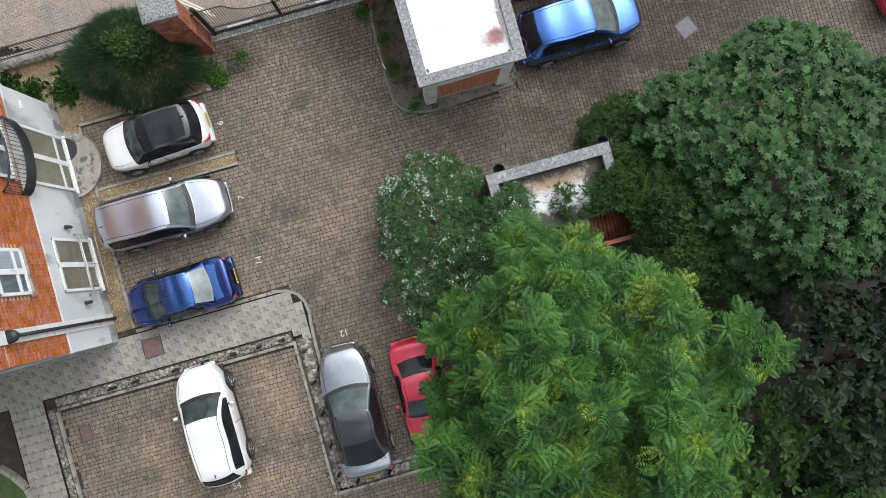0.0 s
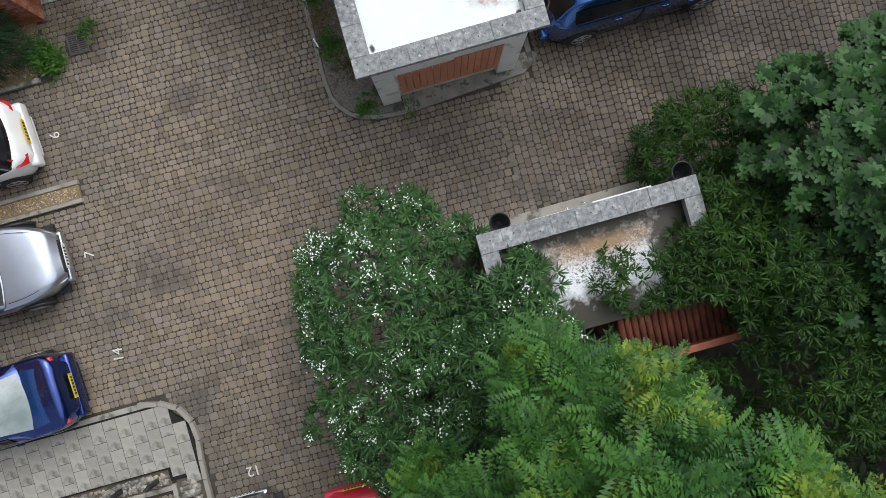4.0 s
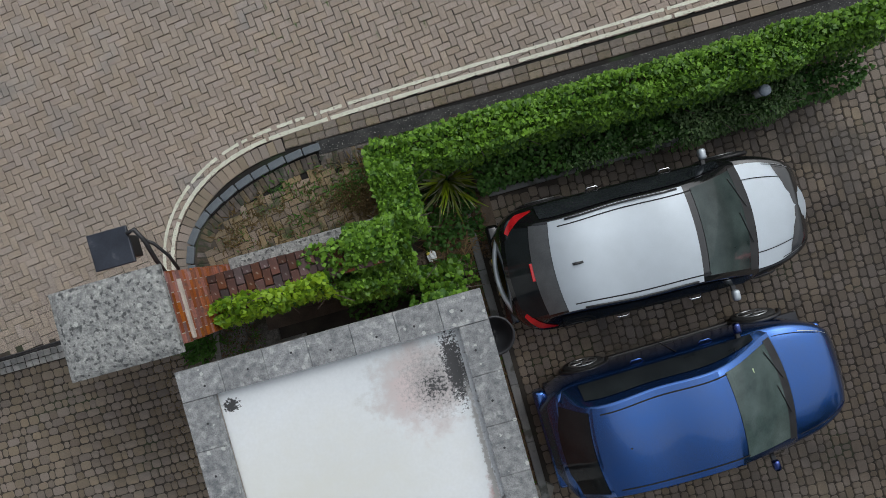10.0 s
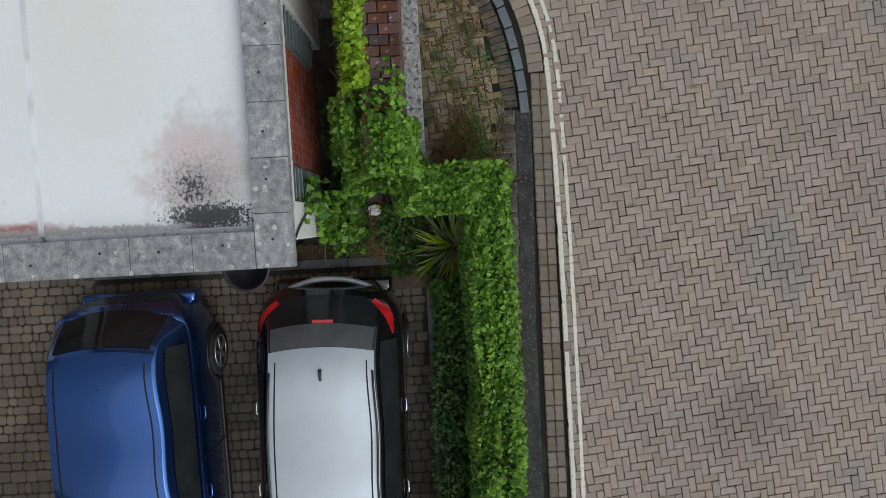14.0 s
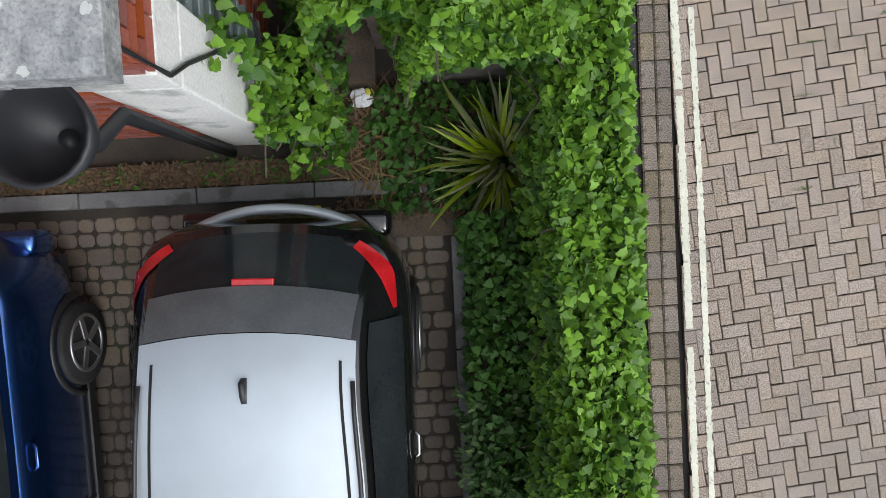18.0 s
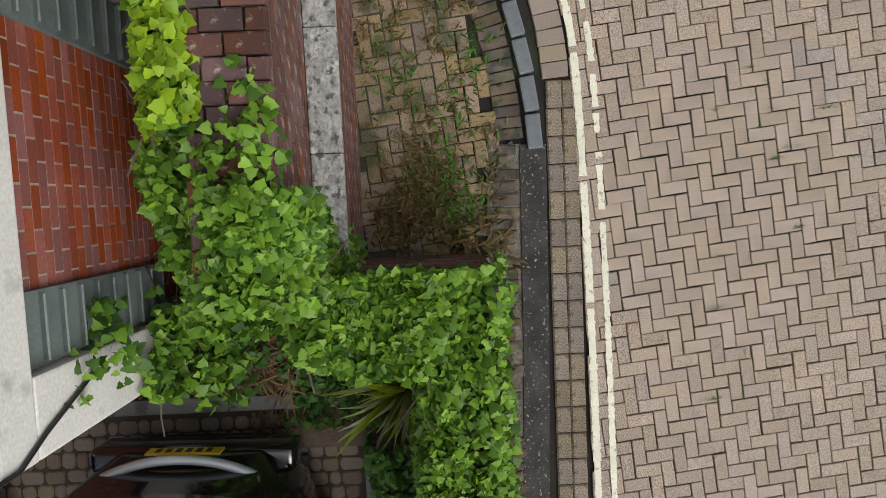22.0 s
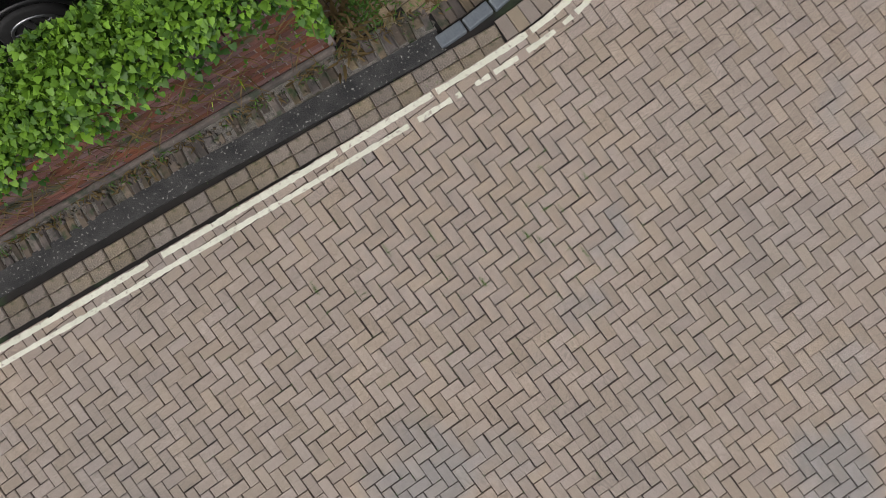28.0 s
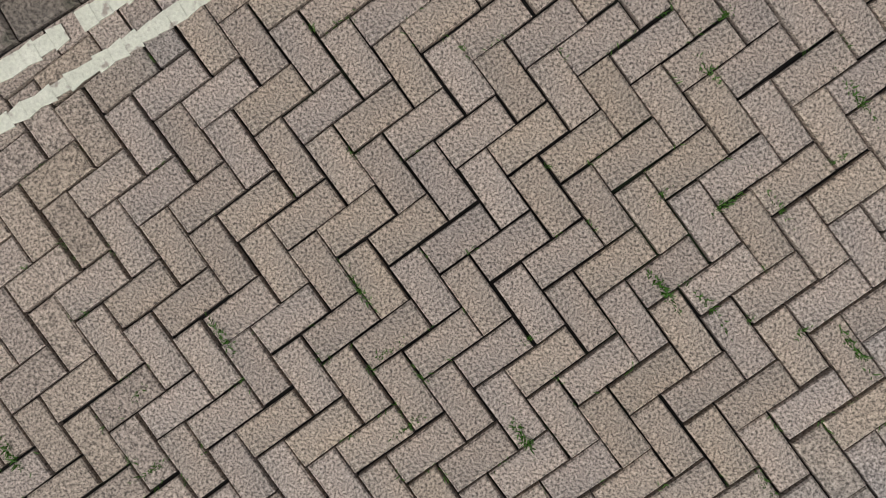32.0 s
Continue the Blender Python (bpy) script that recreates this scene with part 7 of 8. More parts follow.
L_BAY = leafy("grey_green_leaf", (.022, .048, .016), (.105, .165, .060), .6, 3, through=.1, spread=.7)
L_GRASS = leafy("grass_blade", (.03, .085, .012), (.085, .19, .028), .6, 3, through=.2)
L_SWORD = leafy("sword_leaf", (.10, .14, .025), (.30, .34, .10), .4, 5, through=.15)
L_SWORD_ONE = surf("sword_leaf_single", (.13, .17, .03), (.26, .29, .08), 6, .45, 0, objrand=.45, stretch=(1, 8, 1))
L_STRAW = leafy("dry_stalk", (.12, .075, .035), (.24, .17, .085), .8, 4, through=.1)
L_BROWN = leafy("brown_weed", (.07, .052, .018), (.15, .105, .045), .8, 4, through=.1)
PETAL = plain("white_petal", (.82, .83, .80), .6)
PURPLE = plain("purple_petal", (.30, .14, .38), .6)

# the great tree with feathered leaves
tree = thing("tree", pose(0, 0, 0), "large broad-leaved tree with feathery bright green foliage", "tree")
rs = np.random.RandomState(1)
P1, N1 = lobed(rs, 150, 9, (4.0, -3.5, 3.8), (3.7, 3.65, 3.6), .50, low=.02, depth=.4, squash=.5, jit=1.25)
pos, ax = rosette(rs, P1, N1, 6, .12)
leaves("crown", "frond", pos, ax, rs.uniform(.32, .55, len(pos)), L_TREE, tree, 2, .3)
trunk(tree, (4.2, -3.6, 0), (4.1, -3.5, 5.2), .26, [tuple(p * .9 + np.array((4.1, -3.5, 4.3)) * .1) for p in P1[:16]], 3, BARK)

# fig
fig = thing("fig_tree", pose(0, 0, 0), "wide fig tree with large lobed leaves", "tree")
rs = np.random.RandomState(4)
P1, N1 = lobed(rs, 330, 6, (10.5, 3.05, 2.2), (4.1, 3.5, 2.9), .5, low=-.2, depth=.25, jit=.3)
pos, ax = rosette(rs, P1, N1, 8, .25, .3)
leaves("crown", "fig", pos, ax, rs.uniform(.15, .27, len(pos)), L_FIG, fig, 5, .3)
trunk(fig, (9.4, 3.0, 0), (9.4, 3.1, 3.9), .17, [tuple(p * .92 + np.array((9.4, 3.0, 3.4)) * .08) for p in P1[:14]], 6, BARK)

def clear_of_tiles(p, n):
    """Leaves the small tiled lean-to roof open to the sky."""
    u, v = p[:, 0] * CU + p[:, 1] * SU, p[:, 1] * CU - p[:, 0] * SU
    k = ~((u > 4.2) & (u < 6.0) & (v > -1.0) & (v < .12))
    return p[k], n[k]


# shrub with white flowers
shrub = thing("flowering_shrub", pose(0, 0, 0), "large rounded shrub with small white flower clusters", "shrub")
rs = np.random.RandomState(7)
P1, N1 = lobed(rs, 110, 15, (.22, .75, .8), (1.75, 2.55, 1.9), .36, low=-.1, depth=.3, jit=.25)
P2, N2 = bumpy(rs, 1100, (2.75, .1, 1.5), (2.1, 1.75, 1.75), low=.0, depth=.3)
PU, PV2 = P2[:, 0] * CU + P2[:, 1] * SU, P2[:, 1] * CU - P2[:, 0] * SU
keep = ((P2[:, 2] > 2.75) | (PU < 2.15) | (PV2 < -.1)) & ((PV2 < .75) | (PU < 2.75) & (PV2 < 1.5))
P2, N2 = P2[keep], N2[keep]
P5, N5 = lobed(rs, 30, 8, (2.34, 1.40, 2.8), (.5, .8, .3), .24, low=.0, depth=.3)
P2, N2 = np.concatenate([P2, P5]), np.concatenate([N2, N5])
P2, N2 = clear_of_tiles(P2, N2)
A, B = np.concatenate([P1, P2]), np.concatenate([N1, N2])
pos, ax = rosette(rs, A, B, 14, .45, .3)
leaves("crown", "blade", pos, ax, rs.uniform(.10, .21, len(pos)), L_SHRUB, shrub, 8)
fl = A[rs.rand(len(A)) < .06 + .22 * np.clip(.4 - .25 * A[:, 0], 0, 1)]
fp, fa = [], []
for q in fl:
    for _ in range(20):
        fp.append(q + rs.normal(0, .06, 3) + np.array([0, 0, .09]))
        fa.append(rs.normal(size=3) + np.array([0, 0, .3]))
leaves("blossom", "ovate", fp, fa, rs.uniform(.03, .055, len(fp)), PETAL, shrub, 9)["label"] = "white flower clusters"
trunk(shrub, (.4, 1.1, 0), (.4, 1.1, 1.6), .07, [tuple(q) for q in P1[:10]], 10, BARK)

# narrow-leaved bush by the store
bush = thing("narrow_leaved_bush", pose(0, 0, 0), "tall bush with narrow green leaves beside the store", "shrub")
rs = np.random.RandomState(11)
P1, N1 = lobed(rs, 120, 13, (7.35, 1.3, 1.5), (1.85, 2.9, 2.4), .42, low=-.1, depth=.3)
P2, N2 = lobed(rs, 55, 11, (6.45, 4.3, .25), (1.35, 1.1, 1.5), .33, low=-.1, depth=.25)
P3, N3 = lobed(rs, 44, 10, (5.75, 1.95, 2.65), (.62, 1.2, .5), .28, low=.0, depth=.3)
P4, N4 = lobed(rs, 22, 4, (4.5, 1.75, 2.66), (.95, .55, .3), .2, low=.0, depth=.4)
P3, N3 = np.concatenate([P3, P4]), np.concatenate([N3, N4])
P1, N1 = clear_of_tiles(np.concatenate([P1, P3]), np.concatenate([N1, N3]))
A, B = np.concatenate([P1, P2]), np.concatenate([N1, N2])
pos, ax = rosette(rs, A, B, 15, .4, .35)
leaves("crown", "blade", pos, ax, rs.uniform(.09, .19, len(pos)), L_FINE, bush, 12)
q = P2[rs.rand(len(P2)) < .05]
leaves("blossom", "ovate", np.repeat(q, 8, 0) + rs.normal(0, .03, (len(q) * 8, 3)) + np.array([0, 0, .08]), rs.normal(size=(len(q) * 8, 3)), np.full(len(q) * 8, .03), PURPLE, bush, 13)["label"] = "small purple flower spikes"
trunk(bush, (7.0, 1.9, 0), (7.0, 1.9, 2.6), .08, [tuple(q) for q in P1[:10]], 14, BARK)

# trees further off, most with their shade put into a near-black leaf colour
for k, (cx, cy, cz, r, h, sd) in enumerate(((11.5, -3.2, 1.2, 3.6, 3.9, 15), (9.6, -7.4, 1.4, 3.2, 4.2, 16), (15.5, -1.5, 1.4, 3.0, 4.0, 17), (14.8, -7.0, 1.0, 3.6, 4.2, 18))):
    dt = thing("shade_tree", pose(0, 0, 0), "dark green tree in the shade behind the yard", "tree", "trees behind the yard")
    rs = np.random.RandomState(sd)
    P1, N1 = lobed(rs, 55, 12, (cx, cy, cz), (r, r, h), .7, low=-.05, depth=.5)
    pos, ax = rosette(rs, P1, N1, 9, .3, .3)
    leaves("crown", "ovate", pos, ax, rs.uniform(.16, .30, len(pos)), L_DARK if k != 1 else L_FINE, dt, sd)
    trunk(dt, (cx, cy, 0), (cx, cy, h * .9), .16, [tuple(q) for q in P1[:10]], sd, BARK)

# feathery dark evergreen by the west pier
ev = thing("evergreen_shrub", pose(0, 0, 0), "dark drooping evergreen shrub beside the gate pier", "shrub")
rs = np.random.RandomState(21)
P1, N1 = bumpy(rs, 900, (-9.75, 6.85, .3), (2.0, 1.45, 1.7), low=.0, depth=.22)
ax = N1 * np.array([1, 1, .35]) + np.array([0, 0, .05]) + rs.normal(0, .16, N1.shape)
pos = np.repeat(P1, 22, 0) + rs.normal(0, .07, (len(P1) * 22, 3))
leaves("crown", "grass", pos, np.repeat(ax, 22, 0) + rs.normal(0, .35, (len(pos), 3)), rs.uniform(.2, .42, len(pos)), L_CONIFER, ev, 22)
ev2 = thing("climber_shrub", pose(0, 0, 0), "glossy green climber on top of the gate pier shrub", "shrub")
P1, N1 = bumpy(rs, 200, (-9.5, 7.05, 1.4), (.95, .8, 1.0), low=.0, depth=.3)
pos, ax = rosette(rs, P1, N1, 9, .35, .3)
leaves("crown", "ovate", pos, ax, rs.uniform(.08, .15, len(pos)), L_FINE, ev2, 23)


# ivy along the walls: lumps of leaves over boxes of the plan
def ivy_mound(rs, n, u0, u1, v0, v1, z0, z1, rough=.12):
    """Points over a rounded ridge in yard axes, densest on top, with outward directions."""
    u, s = rs.uniform(u0, u1, n), rs.uniform(-1, 1, n)
    w = .5 * (v1 - v0)
    lump = np.array([noise.fractal(Vector((a * 1.6, b * 1.2, z1 * 3)), 1, 2, 3) for a, b in zip(u, s)])
    prof = np.sqrt(np.clip(1 - np.abs(s) ** 3.0, 0, 1))
    z = z0 + (z1 - z0) * prof * (1 + rough * lump) + rs.normal(0, .025, n)
    v = .5 * (v0 + v1) + s * w * (1 + .25 * lump)
    d = np.stack([rs.normal(0, .5, n), s * 1.2 + rs.normal(0, .4, n), rs.normal(-.15, .45, n)], 1)
    return np.stack([u, v, z], 1), d


def ivy(name, label, mounds, sizes, mat, seed, kind="ivy", cat="climber"):
    t = thing(name, YARD, label, cat)
    rs = np.random.RandomState(seed)
    P_, D_ = zip(*[ivy_mound(rs, *m_) for m_ in mounds])
    P_, D_ = np.concatenate(P_), np.concatenate(D_)
    # lower leaves use the darker copy, so the shade between them is painted
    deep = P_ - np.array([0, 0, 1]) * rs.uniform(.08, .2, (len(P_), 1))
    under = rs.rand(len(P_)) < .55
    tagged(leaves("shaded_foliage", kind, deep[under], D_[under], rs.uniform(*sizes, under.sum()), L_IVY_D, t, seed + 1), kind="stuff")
    tagged(leaves("foliage", kind, P_, D_ * np.array([1, 1, 1.6]), rs.uniform(*sizes, len(P_)), mat, t, seed), kind="stuff")
    stems = bmesh.new()
    for q in P_[:40]:
        e = q + np.array([rs.uniform(-.3, .3), rs.uniform(-.2, .2), -.15])
        tube(stems, [tuple(q - (0, 0, .03)), tuple((q + e) / 2), tuple(e)], .006, 5)
    tagged(part("stem_tangle", stems, BARK, t, "thin woody stems"), kind="stuff")
    return t


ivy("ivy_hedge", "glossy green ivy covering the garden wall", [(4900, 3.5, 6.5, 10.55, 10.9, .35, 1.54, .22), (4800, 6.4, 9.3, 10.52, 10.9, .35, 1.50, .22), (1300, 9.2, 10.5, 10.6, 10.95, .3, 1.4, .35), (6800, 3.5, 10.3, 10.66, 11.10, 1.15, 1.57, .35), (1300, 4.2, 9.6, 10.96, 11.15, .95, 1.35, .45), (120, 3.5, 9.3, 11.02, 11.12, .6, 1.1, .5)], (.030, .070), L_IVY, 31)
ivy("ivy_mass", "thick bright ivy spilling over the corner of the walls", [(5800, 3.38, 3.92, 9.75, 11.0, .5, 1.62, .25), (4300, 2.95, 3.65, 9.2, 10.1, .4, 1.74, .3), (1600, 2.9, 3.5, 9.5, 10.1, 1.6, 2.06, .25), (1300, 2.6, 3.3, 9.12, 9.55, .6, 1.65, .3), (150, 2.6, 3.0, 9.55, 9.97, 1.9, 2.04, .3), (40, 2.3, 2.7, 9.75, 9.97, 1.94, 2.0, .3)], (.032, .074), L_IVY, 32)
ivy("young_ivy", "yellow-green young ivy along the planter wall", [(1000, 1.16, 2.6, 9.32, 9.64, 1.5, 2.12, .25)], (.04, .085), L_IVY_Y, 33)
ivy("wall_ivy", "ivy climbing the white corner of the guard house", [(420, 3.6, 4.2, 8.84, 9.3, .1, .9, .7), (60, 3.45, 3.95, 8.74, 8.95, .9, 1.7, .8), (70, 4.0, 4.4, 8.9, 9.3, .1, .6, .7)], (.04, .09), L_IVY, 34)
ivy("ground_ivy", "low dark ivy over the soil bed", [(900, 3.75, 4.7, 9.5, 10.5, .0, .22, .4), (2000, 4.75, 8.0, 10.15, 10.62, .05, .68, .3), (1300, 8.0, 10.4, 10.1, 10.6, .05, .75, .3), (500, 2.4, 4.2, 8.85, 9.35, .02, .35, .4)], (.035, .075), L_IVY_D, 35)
ivy("bay_shrub", "low dark shrub between car and ivy", [(1500, 7.6, 9.3, 10.0, 10.55, .1, .9, .3), (400, 6.0, 7.6, 10.05, 10.5, .1, .75, .3)], (.045, .08), L_BAY, 36, "ovate", "shrub")

# sword-leaved clump
sw = thing("sword_leaf_clump", at(4.36, 10.48, .1), "clump of striped yellow-green sword-shaped leaves", "plant")
rs = np.random.RandomState(41)
n = 150
az, el = rs.uniform(0, 6.283, n), rs.uniform(.15, 1.35, n)
one = leaves("sword_leaf", "sword", [(0, 0, 0)], [(1, 0, 0)], [1.0], L_SWORD_ONE, sw, 42, 1.0)
for k in range(n):
    o = one if k == 0 else new("sword_leaf", one.data)
    o.parent = sw
    g = rs.uniform(.42, .78)
    o.matrix_local = pose(.05 * math.cos(az[k]), .05 * math.sin(az[k]), .05, rs.uniform(-25, 25), -math.degrees(el[k]), math.degrees(az[k])) @ Matrix.Diagonal((g, g, g, 1))


def tuft(name, m, label, n, size, mat, seed, spread=.06, up=.8, kind="grass", cat="weed", group=""):
    t = thing(name, m, label, cat, group)
    rs = np.random.RandomState(seed)
    az, el = rs.uniform(0, 6.283, n), rs.normal(up, .3, n)
    leaves("foliage", kind, np.stack([rs.normal(0, spread, n), rs.normal(0, spread, n), np.zeros(n)], 1), np.stack([np.cos(az) * np.cos(el), np.sin(az) * np.cos(el), np.abs(np.sin(el))], 1), rs.uniform(size * .5, size, n), mat, t, seed)
    return t


for k, (u, v, s, n, mt) in enumerate(((-5.5, 8.35, .38, 260, L_GRASS), (-5.3, 8.15, .3, 200, L_GRASS), (-4.42, 8.66, .17, 110, L_GRASS), (.03, 9.04, .22, 190, L_GRASS), (.42, 7.95, .17, 230, L_GRASS), (.5, 6.9, .17, 200, L_GRASS), (.5, 8.5, .12, 200, L_BROWN), (.9, 5.42, .18, 170, L_GRASS), (1.78, 5.12, .15, 70, L_GRASS), (.40, 7.45, .12, 200, L_STRAW), (.7, 6.4, .12, 160, L_BROWN))):
    tuft("weed_tuft", at(u, v, .04), "green weeds growing at the paving edge" if mt is L_GRASS else "dry weeds growing at the paving edge", n, s, mt, 50 + k, .13, .7, "blade", group="weeds at the edges")
for k, (u, v, s, n, mt) in enumerate(((2.95, 10.62, .12, 420, L_BROWN), (2.78, 10.72, .10, 260, L_BROWN), (3.15, 10.45, .11, 300, L_BROWN), (2.85, 10.75, .11, 260, L_GRASS), (3.1, 10.9, .10, 160, L_GRASS), (2.6, 10.6, .09, 140, L_BROWN), (1.3, 10.7, .13, 60, L_BROWN), (1.9, 11.05, .12, 50, L_GRASS), (2.05, 10.45, .12, 50, L_GRASS), (1.7, 10.3, .12, 45, L_BROWN), (2.4, 10.95, .12, 40, L_GRASS), (.95, 10.5, .14, 60, L_BROWN), (3.3, 11.0, .2, 90, L_BROWN))):
    tuft("weed_tuft", at(u, v, 0), "brown and green weeds in the old paving" if mt is L_BROWN else "small green weeds in the old paving", n, s, mt, 70 + k, .12, .55, "blade", group="weeds in the old paving")
rs = np.random.RandomState(61)
dm = thing("drain_moss", YARD, "brown moss and dry dirt in the sett joints round the drain and the margin", "moss", kind="stuff")
n = 2600
q = np.concatenate([np.stack([rs.normal(-4.75, .32, n // 2), rs.normal(8.75, .42, n // 2), rs.uniform(-.005, .01, n // 2)], 1), np.stack([rs.normal(-.35, .28, n // 2), rs.normal(8.3, .75, n // 2), rs.uniform(-.005, .01, n // 2)], 1)])
q = q[~((np.abs(q[:, 0] + 4.72) < .23) & (np.abs(q[:, 1] - 8.43) < .23)) & (q[:, 1] < 9.4)]
az = rs.uniform(0, 6.283, len(q))
leaves("moss", "ovate", q, np.stack([np.cos(az), np.sin(az), rs.uniform(.0, .4, len(q))], 1), rs.uniform(.012, .034, len(q)), L_BROWN, dm, 150)
for k, (x, y, s) in enumerate(JOINT_WEEDS):
    jw = thing("joint_weed", pose(x, y, -.008, 0, 0, 21.2 + 90 * (k % 2)), "tiny green weed and moss growing in a paving joint", "weed", "weeds in the road joints")
    n = int(70 * s)
    az = rs.uniform(0, 6.283, n)
    leaves("foliage", "blade", np.stack([rs.normal(0, .028 * s, n), rs.normal(0, .004, n), rs.uniform(-.004, .004, n)], 1), np.stack([np.cos(az), np.sin(az) * .6, rs.uniform(.2, 1.2, n)], 1), rs.uniform(.008, .022 * s, n), L_GRASS, jw, 90 + k)
# gravel garden plants, mulch stalks, litter, fallen leaves
for k, (u, v) in enumerate(((-11.6, 9.3), (-12.6, 9.0), (-10.5, 9.15), (-10.2, 9.6), (-12.4, 9.8))):
    tuft("garden_plant", at(u, v, .04), "low green plant in the gravel garden", 220, .3, L_FINE, 120 + k, .2, .5, "ovate", "plant", "gravel garden plants")
mul = thing("dry_stalks", at(4.1, 9.7, .07), "dry straw-coloured stalks on the soil", "plant litter", kind="stuff")
n = 260
az = rs.uniform(0, 6.283, n)
leaves("stalks", "grass", np.stack([rs.uniform(-.3, .45, n), rs.uniform(-.45, .35, n), rs.uniform(0, .05, n)], 1), np.stack([np.cos(az), np.sin(az), rs.uniform(-.05, .12, n)], 1), rs.uniform(.12, .4, n), L_STRAW, mul, 130)
lit = thing("litter", at(3.83, 9.43, .12), "crumpled white and yellow plastic wrapper on the soil", "litter")
bm = bmesh.new()
bmesh.ops.create_icosphere(bm, subdivisions=3, radius=.075)
for v in bm.verts:
    v.co *= 1 + .5 * noise.noise(v.co * 22)
    v.co.z *= .5
part("wrapper", bm, plain("plastic_film", (.70, .72, .74), .3), lit, smooth=False)
bm = bmesh.new()
bmesh.ops.create_icosphere(bm, subdivisions=2, radius=.035, matrix=Matrix.Translation((-.05, .06, 0)))
for v in bm.verts:
    v.co += Vector((.5, .3, .1)) * .03 * noise.noise(v.co * 30)
part("label_scrap", bm, plain("yellow_film", (.62, .55, .08), .4), lit)
leaf1 = thing("fallen_leaf", at(4.86, 8.86, .93), "green ivy leaf lying on the car's rear wiper", "leaf")
leaves("blade", "ivy", [(0, 0, 0)], [(-.3, .9, .1)], [.12], L_IVY_Y, leaf1, 131)
stick = thing("plastic_strip", at(.215, 7.02, .076, 105), "white plastic strip lying on the curved kerb", "litter")
part("strip", boxes((-.12, .12, -.014, .014, 0, .008), bevel=.003), plain("white_strip", (.75, .75, .73), .5), stick)
pc = thing("post", at(8.78, 10.39, 0), "round post with a grey-blue cap among the ivy", "post")
part("shaft", tube(bmesh.new(), [(0, 0, 0), (0, 0, 1.08)], .06, 12), M["steel"], pc, smooth=True)
part("cap", tube(bmesh.new(), [(0, 0, 1.06), (0, 0, 1.10), (0, 0, 1.12)], [.078, .078, .04], 16), surf("grey_blue_cap", (.20, .24, .29), (.28, .32, .37), 8, .6, .2), pc, "grey-blue cap", True)
leaf2 = thing("fallen_leaf", at(10.15, 3.42, .01), "yellow fallen leaf on the setts", "leaf")
leaves("blade", "fig", [(0, 0, 0)], [(.8, .5, .05)], [.2], leafy("yellow_leaf", (.5, .36, .06), (.6, .45, .1)), leaf2, 132)

# small weeds, moss and dry stems scattered over the old paving and the brick edge
rs = np.random.RandomState(140)
for nm, lab, mt, n, sz in (("moss_weeds", "small green weeds and moss in the joints of the old paving", L_GRASS, 900, (.025, .07)), ("dry_weeds", "small brown dead weeds over the old paving", L_BROWN, 1300, (.03, .10))):
    w = thing(nm, YARD, lab, "weeds", kind="stuff")
    seeds = np.concatenate([np.stack([rs.uniform(.7, 3.35, 90), rs.uniform(10.22, 11.1, 90), np.zeros(90)], 1), np.stack([rs.uniform(2.4, 11, 130), rs.normal(11.16, .05, 130), np.zeros(130)], 1)])
    seeds = seeds[(seeds[:, 0] > 1.0) | (seeds[:, 1] < 10.8)]
    q = seeds[rs.randint(0, len(seeds), n)] + rs.normal(0, .025, (n, 3)) * np.array([1, 1, .2])
    az = rs.uniform(0, 6.283, n)
    leaves("foliage", "blade", q, np.stack([np.cos(az), np.sin(az), rs.uniform(.1, 1.0, n)], 1), rs.uniform(*sz, n), mt, w, 141)

tw = thing("dry_twigs", YARD, "thin brown twigs and dead stems hanging down the garden wall", "twigs", kind="stuff")
n = 420
az = rs.normal(1.57, .7, n)
q = np.stack([rs.uniform(3.45, 9.3, n), rs.uniform(11.06, 11.1, n), rs.uniform(.35, 1.1, n)], 1)
leaves("twig_tangle", "grass", q, np.stack([np.cos(az) * 1.6, np.abs(np.sin(az)) * .35, rs.uniform(-1.0, .1, n)], 1), rs.uniform(.1, .34, n), L_BROWN, tw, 143)
m_ = 260
leaves("twig_leaf", "ovate", q[:m_] + rs.normal(0, .05, (m_, 3)) + np.array([0, .05, 0]), rs.normal(size=(m_, 3)) + np.array([0, .6, 0]), rs.uniform(.02, .045, m_), L_IVY_D, tw, 144)

mu = thing("leaf_mulch", YARD, "brown leaf mulch and bark chips on the soil beds", "mulch", kind="stuff")
n = 5200
q = np.concatenate([np.stack([rs.uniform(4.25, 4.43, 2600), rs.uniform(5.4, 9.0, 2600), rs.uniform(.055, .075, 2600)], 1), np.stack([rs.uniform(3.75, 4.75, 1600), rs.uniform(9.2, 10.3, 1600), rs.uniform(.06, .09, 1600)], 1), np.stack([rs.uniform(.3, .95, 1000), rs.uniform(6.6, 9.2, 1000), rs.uniform(.052, .07, 1000)], 1)])
az = rs.uniform(0, 6.283, n)
leaves("mulch_chips", "ovate", q, np.stack([np.cos(az), np.sin(az), rs.uniform(-.2, .3, n)], 1), rs.uniform(.02, .055, n), leafy("mulch_chip", (.05, .034, .02), (.17, .115, .065), .9, 4, through=.0, spread=.8), mu, 146)
mg = thing("bed_weeds", YARD, "small green weeds along the narrow soil beds", "weeds", kind="stuff")
n = 1500
c_ = np.concatenate([np.stack([rs.uniform(4.28, 4.42, 30), rs.uniform(5.5, 9.1, 30), np.full(30, .06)], 1), np.stack([rs.uniform(.3, .95, 60), rs.uniform(6.3, 9.2, 60), np.full(60, .05)], 1)])
